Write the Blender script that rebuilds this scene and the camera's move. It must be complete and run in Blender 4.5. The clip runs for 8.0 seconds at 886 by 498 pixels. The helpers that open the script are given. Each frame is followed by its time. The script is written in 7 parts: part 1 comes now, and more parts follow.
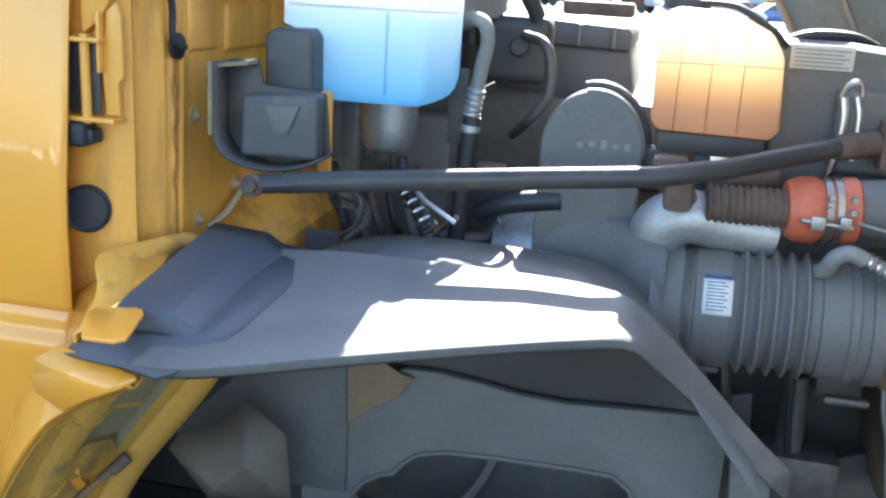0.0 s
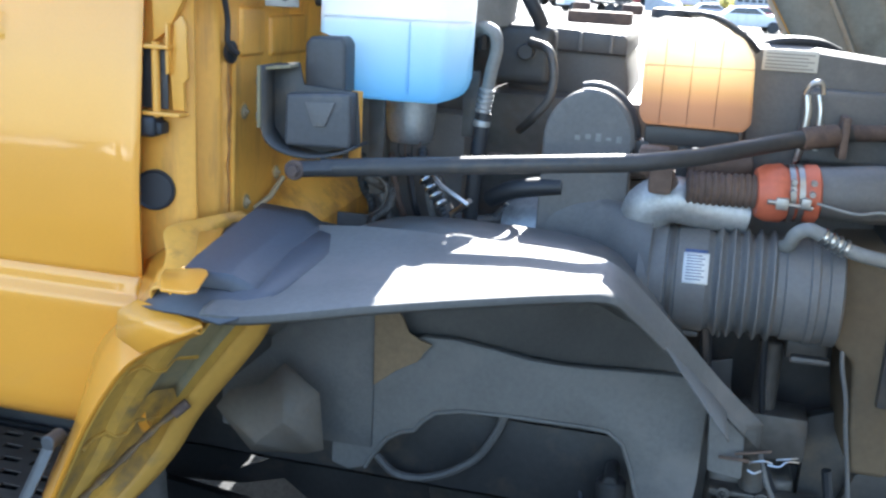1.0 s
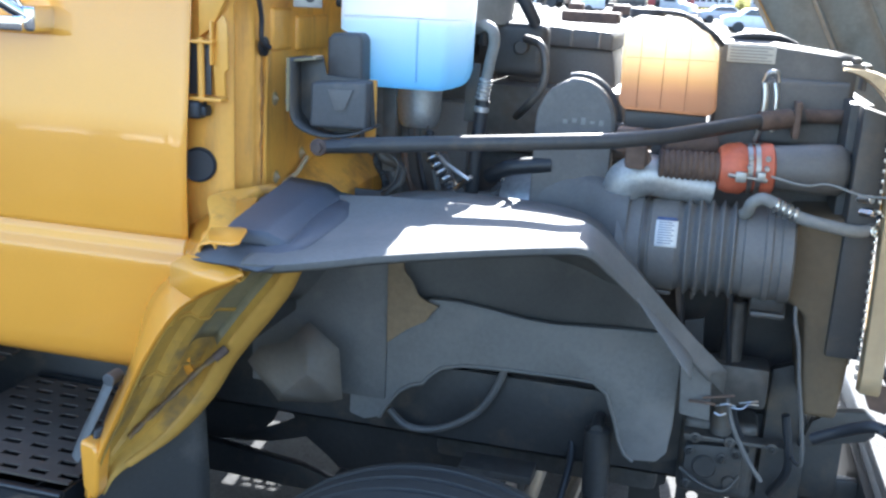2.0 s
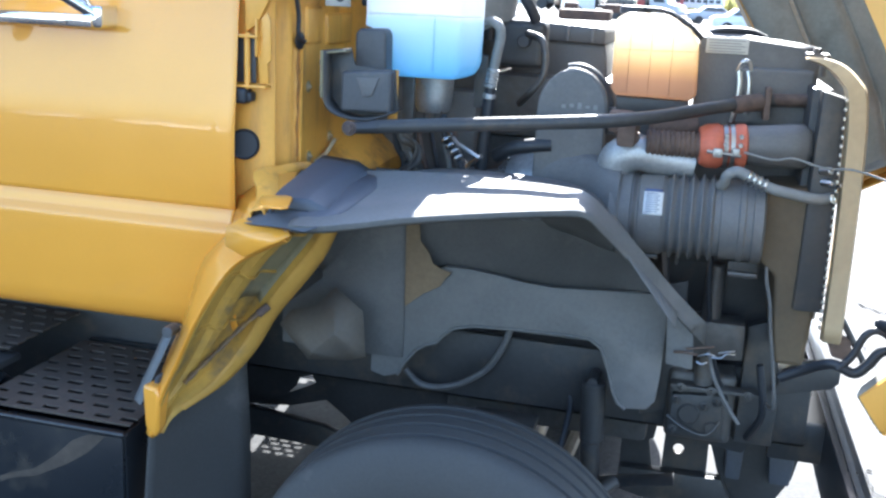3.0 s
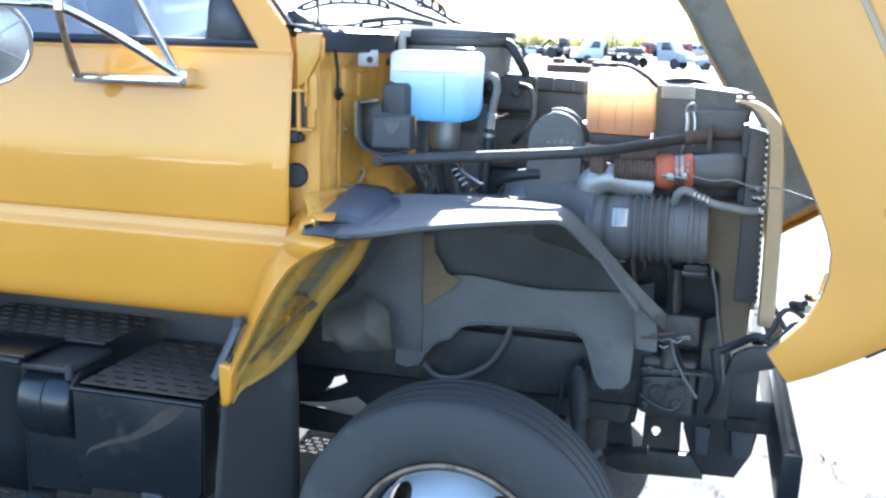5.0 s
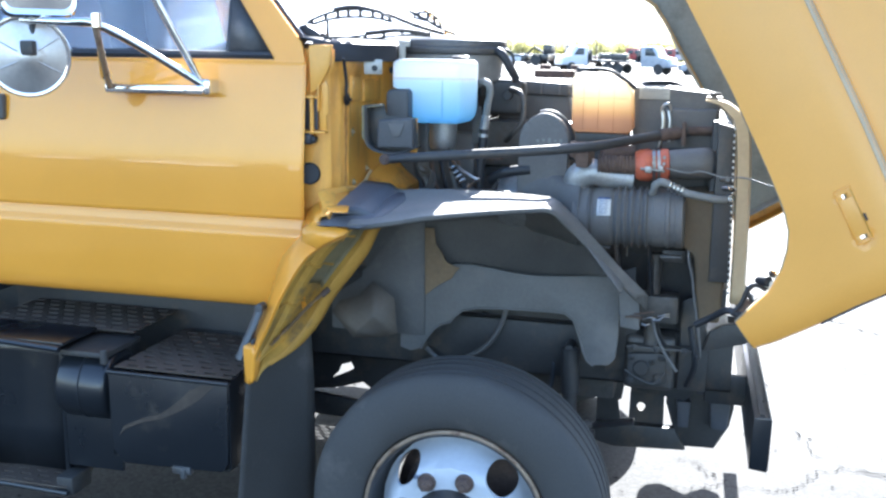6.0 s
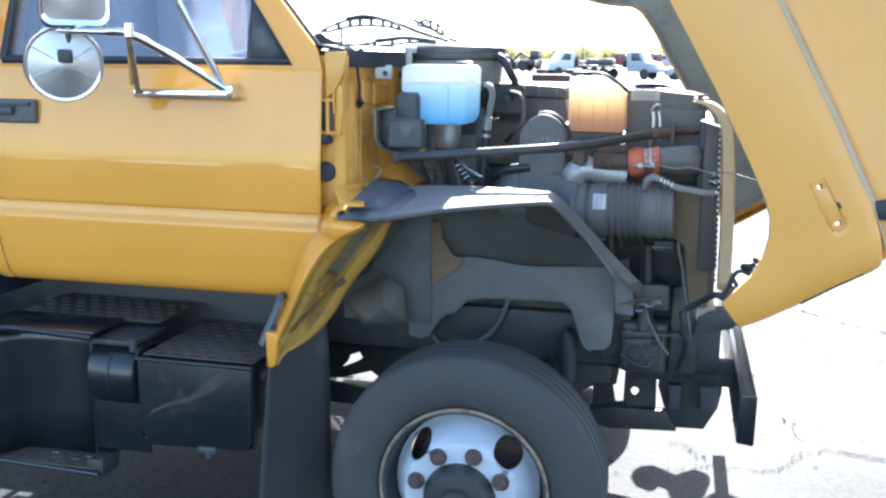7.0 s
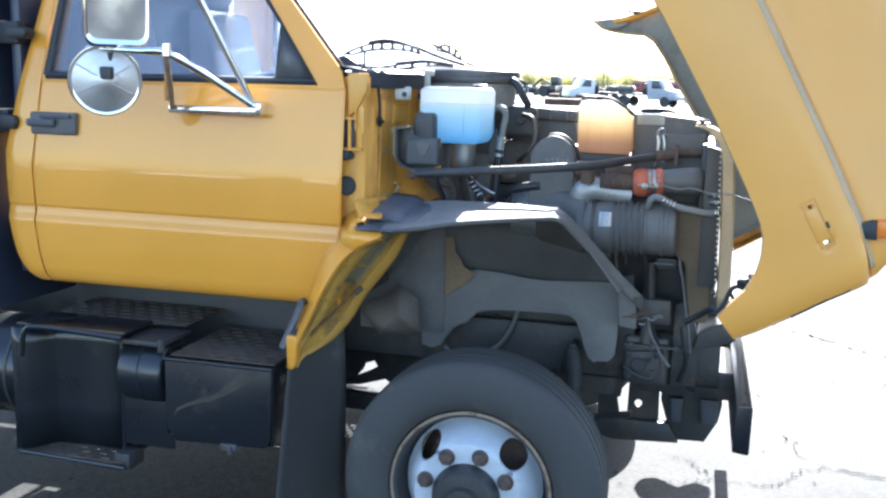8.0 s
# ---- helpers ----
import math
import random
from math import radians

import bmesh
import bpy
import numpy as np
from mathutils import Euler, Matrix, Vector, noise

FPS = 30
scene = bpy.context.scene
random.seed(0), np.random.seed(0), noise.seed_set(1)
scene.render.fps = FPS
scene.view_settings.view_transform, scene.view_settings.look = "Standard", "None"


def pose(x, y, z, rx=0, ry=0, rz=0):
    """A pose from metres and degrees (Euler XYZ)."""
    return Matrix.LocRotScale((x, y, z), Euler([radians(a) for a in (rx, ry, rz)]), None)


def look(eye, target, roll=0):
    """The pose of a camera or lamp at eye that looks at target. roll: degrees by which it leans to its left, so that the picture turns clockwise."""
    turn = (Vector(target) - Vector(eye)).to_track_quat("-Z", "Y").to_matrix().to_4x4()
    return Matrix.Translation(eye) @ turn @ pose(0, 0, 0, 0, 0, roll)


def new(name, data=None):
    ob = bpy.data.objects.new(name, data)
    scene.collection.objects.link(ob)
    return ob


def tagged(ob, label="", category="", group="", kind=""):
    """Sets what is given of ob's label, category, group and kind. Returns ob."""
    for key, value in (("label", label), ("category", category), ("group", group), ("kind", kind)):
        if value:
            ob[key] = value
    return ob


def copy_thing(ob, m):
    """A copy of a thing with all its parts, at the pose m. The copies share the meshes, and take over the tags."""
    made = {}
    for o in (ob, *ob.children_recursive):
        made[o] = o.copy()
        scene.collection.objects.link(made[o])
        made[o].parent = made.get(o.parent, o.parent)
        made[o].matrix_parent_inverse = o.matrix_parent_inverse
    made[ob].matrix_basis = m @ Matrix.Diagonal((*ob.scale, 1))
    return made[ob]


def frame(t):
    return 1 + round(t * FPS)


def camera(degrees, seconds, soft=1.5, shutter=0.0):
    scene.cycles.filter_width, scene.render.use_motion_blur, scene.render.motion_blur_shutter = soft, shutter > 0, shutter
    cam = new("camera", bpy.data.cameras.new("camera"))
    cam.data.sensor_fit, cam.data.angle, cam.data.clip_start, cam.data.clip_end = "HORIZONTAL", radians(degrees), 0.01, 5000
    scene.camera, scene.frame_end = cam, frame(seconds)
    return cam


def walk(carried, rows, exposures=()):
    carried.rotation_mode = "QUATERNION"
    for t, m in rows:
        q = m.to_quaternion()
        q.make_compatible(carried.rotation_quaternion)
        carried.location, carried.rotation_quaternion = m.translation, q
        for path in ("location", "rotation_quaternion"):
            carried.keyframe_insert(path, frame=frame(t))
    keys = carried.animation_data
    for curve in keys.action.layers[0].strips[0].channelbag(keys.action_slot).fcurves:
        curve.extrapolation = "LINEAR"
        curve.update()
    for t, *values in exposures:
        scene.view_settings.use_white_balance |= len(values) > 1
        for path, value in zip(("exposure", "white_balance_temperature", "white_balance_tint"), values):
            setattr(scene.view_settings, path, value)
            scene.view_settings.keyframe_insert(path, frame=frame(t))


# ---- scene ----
cam = camera(49.0, 8.0, soft=2.5)
PATH = [
    (0, (0.224, -1.063, 1.651), (-0.188, 0.821, 1.119), 3.40),
    (0.5, (0.243, -1.170, 1.657), (-0.184, 0.712, 1.133), 3.24),
    (1, (0.284, -1.278, 1.664), (-0.170, 0.599, 1.142), 3.16),
    (1.5, (0.337, -1.393, 1.666), (-0.151, 0.476, 1.148), 2.94),
    (3, (0.389, -1.784, 1.660), (-0.079, 0.092, 1.147), 2.73),
    (3.5, (0.407, -1.918, 1.671), (-0.059, -0.040, 1.166), 2.47),
    (4, (0.440, -2.047, 1.682), (-0.037, -0.164, 1.206), 2.24),
    (4.5, (0.492, -2.172, 1.689), (-0.008, -0.287, 1.249), 2.00),
    (6, (0.569, -2.578, 1.689), (0.086, -0.679, 1.290), 0.89),
    (6.5, (0.564, -2.695, 1.686), (0.096, -0.791, 1.290), 0.46),
    (7, (0.563, -2.798, 1.688), (0.103, -0.891, 1.301), 0.58),
    (7.5, (0.579, -2.887, 1.689), (0.112, -0.977, 1.324), 1.14),
    (8, (0.620, -2.964, 1.683), (0.122, -1.057, 1.343), 1.57),
]
EXPOSURES = [(0, 2.90, 6200, 10), (1.5, 2.90, 5900, 10), (3.5, 2.98, 5800, 10), (4.5, 3.00, 5750, 10), (6, 2.83, 5850, 10), (7, 2.72, 5900, 10), (8, 2.61, 5950, 10)]
walk(cam, [(t, look(eye, target, roll)) for t, eye, target, roll in PATH], EXPOSURES)

# ---- light ----
YC = 1.0  # middle plane of the truck
SUN = Vector((0.01, 0.80, 0.59)).normalized()
world = bpy.data.worlds.new("sky")
scene.world = world
world.use_nodes = True
wn = world.node_tree.nodes
sky = wn.new("ShaderNodeTexSky")
sky.sky_type = "NISHITA"
sky.sun_disc = False
sky.sun_elevation = math.asin(SUN.z)
sky.sun_rotation = math.atan2(SUN.x, SUN.y)
sky.air_density, sky.dust_density, sky.ozone_density = 1.0, 1.0, 1.0
wn["Background"].inputs["Strength"].default_value = 0.10
world.node_tree.links.new(sky.outputs[0], wn["Background"].inputs[0])
sun_data = bpy.data.lights.new("sun", "SUN")
sun_data.energy, sun_data.angle, sun_data.color = 5.0, radians(0.5), (1.0, 0.95, 0.87)
sun = new("sun", sun_data)
sun.matrix_world = look((0, 0, 30), Vector((0, 0, 30)) - SUN)


# ---- materials ----
def material(name, colour, rough=0.5, metal=0.0, grain=0.08, grain_size=60.0, stain=0.1, stain_size=3.0, bump=0.05, dirt=None, dirt_at=0.55,
             dirt_size=6.0, coat=0.0, vary=0.0, transmission=0.0, sub=0.0, streak=(1, 1, 1)):
    m = bpy.data.materials.new(name)
    m.use_nodes = True
    n, l = m.node_tree.nodes, m.node_tree.links
    b = n["Principled BSDF"]
    tc = n.new("ShaderNodeTexCoord")
    fine = n.new("ShaderNodeTexNoise")
    fine.inputs["Scale"].default_value, fine.inputs["Detail"].default_value = grain_size, 4
    broad = n.new("ShaderNodeTexNoise")
    broad.inputs["Scale"].default_value, broad.inputs["Detail"].default_value = stain_size, 5
    mp = n.new("ShaderNodeMapping")
    mp.inputs["Scale"].default_value = streak
    l.new(tc.outputs["Object"], mp.inputs[0])
    l.new(tc.outputs["Object"], fine.inputs["Vector"])
    l.new(mp.outputs[0], broad.inputs["Vector"])

    def scaled(src, lo, hi):
        r = n.new("ShaderNodeMapRange")
        r.inputs["From Min"].default_value, r.inputs["From Max"].default_value = 0.25, 0.75
        r.inputs["To Min"].default_value, r.inputs["To Max"].default_value = lo, hi
        l.new(src, r.inputs["Value"])
        return r.outputs[0]

    f1, f2 = scaled(fine.outputs["Fac"], 1 - grain, 1 + grain), scaled(broad.outputs["Fac"], 1 - stain, 1 + stain)
    mul = n.new("ShaderNodeMath")
    mul.operation = "MULTIPLY"
    l.new(f1, mul.inputs[0]), l.new(f2, mul.inputs[1])
    tint = n.new("ShaderNodeVectorMath")
    tint.operation = "SCALE"
    tint.inputs[0].default_value = colour
    l.new(mul.outputs[0], tint.inputs["Scale"])
    out = tint.outputs[0]
    if vary:
        oi = n.new("ShaderNodeObjectInfo")
        hs = n.new("ShaderNodeHueSaturation")
        l.new(scaled(oi.outputs["Random"], 1 - vary, 1 + vary), hs.inputs["Value"])
        l.new(out, hs.inputs["Color"])
        out = hs.outputs[0]
    if dirt:
        d = n.new("ShaderNodeTexNoise")
        d.inputs["Scale"].default_value, d.inputs["Detail"].default_value, d.inputs["Roughness"].default_value = dirt_size, 6, 0.65
        l.new(mp.outputs[0], d.inputs["Vector"])
        ramp = n.new("ShaderNodeMapRange")
        ramp.inputs["From Min"].default_value, ramp.inputs["From Max"].default_value = dirt_at, dirt_at + 0.18
        l.new(d.outputs["Fac"], ramp.inputs["Value"])
        mix = n.new("ShaderNodeMix")
        mix.data_type = "RGBA"
        mix.inputs["B"].default_value = (*dirt, 1)
        l.new(ramp.outputs[0], mix.inputs["Factor"])
        l.new(out, mix.inputs["A"])
        out = mix.outputs["Result"]
    l.new(out, b.inputs["Base Color"])
    l.new(scaled(broad.outputs["Fac"], max(0.02, rough - 0.08), min(1, rough + 0.08)), b.inputs["Roughness"])
    b.inputs["Metallic"].default_value = metal
    b.inputs["Coat Weight"].default_value = coat
    b.inputs["Coat Roughness"].default_value = 0.045
    b.inputs["Transmission Weight"].default_value = transmission
    if sub:
        b.inputs["Subsurface Weight"].default_value = sub
        b.inputs["Subsurface Radius"].default_value = (0.05, 0.05, 0.05)
    if bump:
        bp = n.new("ShaderNodeBump")
        bp.inputs["Strength"].default_value, bp.inputs["Distance"].default_value = bump, 0.004
        l.new(fine.outputs["Fac"], bp.inputs["Height"])
        l.new(bp.outputs[0], b.inputs["Normal"])
    return m


def glass(name, colour, rough=0.02, ior=1.45):
    m = bpy.data.materials.new(name)
    m.use_nodes = True
    b = m.node_tree.nodes["Principled BSDF"]
    b.inputs["Base Color"].default_value = (*colour, 1)
    b.inputs["Roughness"].default_value, b.inputs["IOR"].default_value = rough, ior
    b.inputs["Transmission Weight"].default_value = 1.0
    return m


YELLOW = material("yellow_paint", (0.80, 0.345, 0.040), 0.32, grain=0.02, grain_size=300, stain=0.07, stain_size=2.4, bump=0.012, coat=0.85)
HOOD_YELLOW = material("weathered_yellow_fibreglass", (0.80, 0.37, 0.065), 0.45, grain=0.02, grain_size=220, stain=0.06, stain_size=3.2, bump=0.015, coat=0.35)
HOOD_YELLOW.node_tree.nodes["Principled BSDF"].inputs["Coat Roughness"].default_value = 0.22
MUD = material("dried_brown_mud", (0.17, 0.115, 0.065), 0.8, grain=0.2, grain_size=90, stain=0.3, stain_size=18, bump=0.2, dirt=(0.32, 0.19, 0.06), dirt_at=0.5, dirt_size=30)
HIGHLIGHT_PAINT = material("painted_shoulder_highlight", (0.50, 0.38, 0.23), 0.6, grain=0.08, grain_size=120, stain=0.15, stain_size=9, bump=0.03)
YELLOW_WORN = material("worn_yellow_paint", (0.80, 0.38, 0.06), 0.42, grain=0.04, grain_size=90, stain=0.14, stain_size=7, bump=0.03, coat=0.1,
                       dirt=(0.44, 0.20, 0.045), dirt_at=0.53, dirt_size=15, streak=(1, 1, 0.14))
# darker, duller yellow with brown mottling
YELLOW_DULL = material("dull_yellow_underside", (0.47, 0.255, 0.045), 0.65, grain=0.06, stain=0.14, stain_size=4, bump=0.05, dirt=(0.13, 0.10, 0.06), dirt_at=0.5, dirt_size=5)
PLASTIC = material("faded_black_plastic", (0.115, 0.112, 0.108), 0.55, grain=0.10, grain_size=150, stain=0.22, stain_size=5, bump=0.08, dirt=(0.16, 0.15, 0.14), dirt_at=0.54, dirt_size=9)
LINER = material("dusty_grey_liner_plastic", (0.135, 0.133, 0.127), 0.65, grain=0.10, grain_size=120, stain=0.22, stain_size=4, bump=0.08, dirt=(0.17, 0.16, 0.15), dirt_at=0.52, dirt_size=6)
BLUE_BLACK = material("blue_black_rubber_pad", (0.070, 0.076, 0.090), 0.5, grain=0.08, grain_size=140, stain=0.15, stain_size=7, bump=0.06, dirt=(0.12, 0.11, 0.10), dirt_at=0.66)
RUBBER = material("tyre_rubber", (0.055, 0.053, 0.050), 0.78, grain=0.10, grain_size=160, stain=0.14, stain_size=6, bump=0.10, dirt=(0.11, 0.10, 0.09), dirt_at=0.58, dirt_size=5)
BLACK_RUBBER = material("black_rubber_seal", (0.02, 0.022, 0.026), 0.5, grain=0.08, stain=0.1, bump=0.03)
BLACK_PAINT = material("gloss_black_paint", (0.013, 0.015, 0.018), 0.30, grain=0.06, grain_size=90, stain=0.12, stain_size=4, bump=0.02, coat=0.25, dirt=(0.06, 0.052, 0.042), dirt_at=0.60, dirt_size=5)
BLACK_METAL = material("dusty_black_steel", (0.050, 0.049, 0.048), 0.5, metal=0.2, grain=0.12, grain_size=80, stain=0.2, stain_size=6, bump=0.08, dirt=(0.10, 0.08, 0.06), dirt_at=0.55, dirt_size=8)
GREASE = material("greasy_engine_metal", (0.085, 0.080, 0.074), 0.5, metal=0.3, grain=0.2, grain_size=50, stain=0.3, stain_size=9, bump=0.2, dirt=(0.10, 0.078, 0.06), dirt_at=0.52, dirt_size=12)
RUST = material("rusty_brown_steel", (0.13, 0.088, 0.068), 0.75, metal=0.2, grain=0.2, grain_size=70, stain=0.25, stain_size=12, bump=0.2, dirt=(0.07, 0.05, 0.045), dirt_at=0.5, dirt_size=18)
STEEL = material("bare_steel", (0.55, 0.55, 0.54), 0.3, metal=1.0, grain=0.08, stain=0.12, stain_size=9, bump=0.03, dirt=(0.22, 0.20, 0.18), dirt_at=0.6, dirt_size=20)
DULL_STEEL = material("dull_plated_steel", (0.36, 0.35, 0.33), 0.45, metal=0.9, grain=0.1, stain=0.2, stain_size=20, bump=0.04, dirt=(0.12, 0.08, 0.05), dirt_at=0.55, dirt_size=30)
CHROME = material("chrome", (0.80, 0.80, 0.80), 0.10, metal=1.0, grain=0.03, stain=0.06, stain_size=12, bump=0.0, dirt=(0.33, 0.22, 0.13), dirt_at=0.66, dirt_size=16)
ALLOY = material("cast_aluminium", (0.42, 0.43, 0.43), 0.5, metal=0.75, grain=0.15, grain_size=120, stain=0.15, stain_size=10, bump=0.15, dirt=(0.16, 0.14, 0.12), dirt_at=0.58, dirt_size=14)
# white wheel barrel given a dark colour for the shade inside it
BARREL = material("shaded_wheel_barrel", (0.050, 0.050, 0.052), 0.55, grain=0.1, stain=0.25, stain_size=12, bump=0.05, dirt=(0.07, 0.055, 0.045), dirt_at=0.5, dirt_size=16)
RIM_TAN = material("tan_rusted_flange", (0.30, 0.22, 0.15), 0.6, metal=0.2, grain=0.15, stain=0.25, stain_size=14, bump=0.08, dirt=(0.14, 0.08, 0.05), dirt_at=0.5, dirt_size=20)
RIM_WHITE = material("white_wheel_paint", (0.50, 0.53, 0.56), 0.35, grain=0.04, stain=0.08, stain_size=8, bump=0.02, dirt=(0.26, 0.24, 0.22), dirt_at=0.63, dirt_size=14)
ORANGE = material("orange_silicone", (0.50, 0.12, 0.06), 0.5, grain=0.1, grain_size=120, stain=0.14, stain_size=14, bump=0.08, dirt=(0.24, 0.06, 0.03), dirt_at=0.6, dirt_size=18)
TAN = material("tan_radiator_seal", (0.46, 0.345, 0.20), 0.65, grain=0.06, stain=0.12, stain_size=8, bump=0.05, dirt=(0.18, 0.14, 0.09), dirt_at=0.6)
WHITE = material("white_paper_label", (0.72, 0.72, 0.70), 0.6, grain=0.03, stain=0.06, bump=0.0)
INK = material("dark_print", (0.10, 0.12, 0.18), 0.6, grain=0.03, stain=0.03, bump=0.0)
BLUE_INK = material("blue_print", (0.05, 0.09, 0.22), 0.6, grain=0.03, stain=0.03, bump=0.0)
CREAM = material("cream_plastic_label", (0.50, 0.48, 0.42), 0.5, grain=0.04, stain=0.1, stain_size=20, bump=0.0)
HOSE_GREY = material("grey_hose", (0.20, 0.20, 0.19), 0.6, grain=0.1, grain_size=120, stain=0.15, stain_size=20, bump=0.06)
CARD = material("tan_felt_lining", (0.19, 0.135, 0.080), 0.85, grain=0.12, grain_size=90, stain=0.2, stain_size=9, bump=0.1)
SEAT = material("grey_seat_cloth", (0.20, 0.22, 0.26), 0.8, grain=0.1, grain_size=200, stain=0.1, bump=0.1)
DASH = material("grey_dash_plastic", (0.13, 0.14, 0.16), 0.6, grain=0.08, stain=0.08, bump=0.04)
NAVY = material("dark_blue_body_paint", (0.028, 0.036, 0.060), 0.4, grain=0.05, stain=0.15, stain_size=2, bump=0.02, coat=0.2)
AMBER_LENS = material("amber_lens", (0.80, 0.22, 0.02), 0.25, grain=0.03, stain=0.05, bump=0.02)
PRIMER = material("dusty_grey_hood_lining", (0.27, 0.255, 0.20), 0.8, grain=0.1, grain_size=60, stain=0.22, stain_size=4, bump=0.06, dirt=(0.17, 0.15, 0.11), dirt_at=0.52, dirt_size=5)
TREAD = material("dusty_tread_steel", (0.088, 0.066, 0.050), 0.75, metal=0.1, grain=0.15, grain_size=70, stain=0.3, stain_size=5, bump=0.08, dirt=(0.10, 0.08, 0.06), dirt_at=0.48, dirt_size=6)
DUST = material("dried_mud_dust", (0.060, 0.047, 0.036), 0.9, grain=0.2, grain_size=60, stain=0.3, stain_size=12, bump=0.05)
SHIELD = material("dusty_splash_shield", (0.122, 0.104, 0.085), 0.7, grain=0.1, grain_size=90, stain=0.25, stain_size=9, bump=0.08, dirt=(0.11, 0.10, 0.09), dirt_at=0.5, dirt_size=12)
DARK_PLASTIC = material("dark_moulded_plastic", (0.066, 0.067, 0.070), 0.5, grain=0.10, grain_size=140, stain=0.25, stain_size=6, bump=0.08, dirt=(0.12, 0.11, 0.10), dirt_at=0.58, dirt_size=10)
# grime of the flare lining; also the painted shade of the marker recess
GRIME_AND_SHADE = material("grimy_lining_and_edge_shade", (0.50, 0.285, 0.05), 0.7, grain=0.08, stain=0.2, stain_size=6, bump=0.05, dirt=(0.13, 0.10, 0.065), dirt_at=0.52, dirt_size=7)
AIR_BOX = material("dusty_brown_grey_plastic", (0.112, 0.082, 0.048), 0.75, grain=0.1, grain_size=90, stain=0.2, stain_size=9, bump=0.06)
RUN_STAIN = material("brown_run_stain", (0.34, 0.155, 0.045), 0.75, grain=0.2, grain_size=70, stain=0.35, stain_size=12, bump=0.05)
SCUFFED = material("scuffed_grey_yellow_paint", (0.23, 0.195, 0.11), 0.7, grain=0.1, stain=0.25, stain_size=9, bump=0.05, dirt=(0.16, 0.15, 0.12), dirt_at=0.5, dirt_size=10)
STRAP_GREY = material("worn_grey_strap", (0.10, 0.105, 0.11), 0.5, metal=0.4, grain=0.1, stain=0.2, stain_size=12, bump=0.06, dirt=(0.08, 0.07, 0.06), dirt_at=0.55, dirt_size=14)
GLASS = glass("window_glass", (0.60, 0.68, 0.80))
GLASS.node_tree.nodes["Principled BSDF"].inputs["Transmission Weight"].default_value = 0.86  # a diffuse share stands in for the sky's haze on the panes
YELLOW.node_tree.nodes["Principled BSDF"].inputs["Specular IOR Level"].default_value = 0.25
BRUSHED = material("weathered_stainless_steel", (0.66, 0.64, 0.61), 0.42, metal=0.75, grain=0.06, grain_size=90, stain=0.16, stain_size=10, bump=0.02, dirt=(0.34, 0.25, 0.16), dirt_at=0.62, dirt_size=9)


def liquid_tank(name, z0, z1, stops, through_light):
    """Translucent moulded plastic, tinted by the fluid in it: colours from z0 up to z1."""
    m = bpy.data.materials.new(name)
    m.use_nodes = True
    n, l = m.node_tree.nodes, m.node_tree.links
    b = n["Principled BSDF"]
    geo = n.new("ShaderNodeTexCoord")
    sep = n.new("ShaderNodeSeparateXYZ")
    l.new(geo.outputs["Object"], sep.inputs[0])
    wob = n.new("ShaderNodeTexNoise")
    wob.inputs["Scale"].default_value = 9
    l.new(geo.outputs["Object"], wob.inputs["Vector"])
    add = n.new("ShaderNodeMath")
    add.operation = "MULTIPLY_ADD"
    add.inputs[1].default_value = 0.02
    l.new(wob.outputs["Fac"], add.inputs[0]), l.new(sep.outputs["Z"], add.inputs[2])
    r = n.new("ShaderNodeMapRange")
    r.inputs["From Min"].default_value, r.inputs["From Max"].default_value = z0 + 0.01, z1 + 0.01
    l.new(add.outputs[0], r.inputs["Value"])
    ramp = n.new("ShaderNodeValToRGB")
    while len(ramp.color_ramp.elements) < len(stops):
        ramp.color_ramp.elements.new(0.5)
    for e, (p, c) in zip(ramp.color_ramp.elements, stops):
        e.position, e.color = p, (*c, 1)
    l.new(r.outputs[0], ramp.inputs[0])
    b.inputs["Roughness"].default_value = 0.36
    tr = n.new("ShaderNodeBsdfTranslucent")
    l.new(ramp.outputs[0], tr.inputs[0])
    l.new(ramp.outputs[0], b.inputs["Base Color"])
    ms = n.new("ShaderNodeMixShader")
    ms.inputs[0].default_value = through_light
    l.new(b.outputs[0], ms.inputs[1]), l.new(tr.outputs[0], ms.inputs[2])
    l.new(ms.outputs[0], n["Material Output"].inputs["Surface"])
    return m


BLUE_TANK = liquid_tank("milky_tank_with_blue_fluid", 1.47, 1.68, [(0.0, (0.15, 0.50, 0.86)), (0.20, (0.32, 0.65, 0.90)), (0.60, (0.62, 0.80, 0.90)), (0.66, (0.88, 0.89, 0.88)), (1.0, (0.91, 0.91, 0.89))], 0.5)
# pale upper stops hold the sun's glare along with the empty plastic
AMBER_TANK = liquid_tank("amber_tank_with_coolant", 1.43, 1.64, [(0.0, (0.30, 0.19, 0.145)), (0.28, (0.40, 0.25, 0.17)), (0.40, (0.56, 0.37, 0.20)), (0.55, (0.80, 0.62, 0.36)), (0.70, (0.90, 0.80, 0.60)), (1.0, (0.94, 0.88, 0.72))], 0.62)


# ---- mesh helpers ----
V = Vector


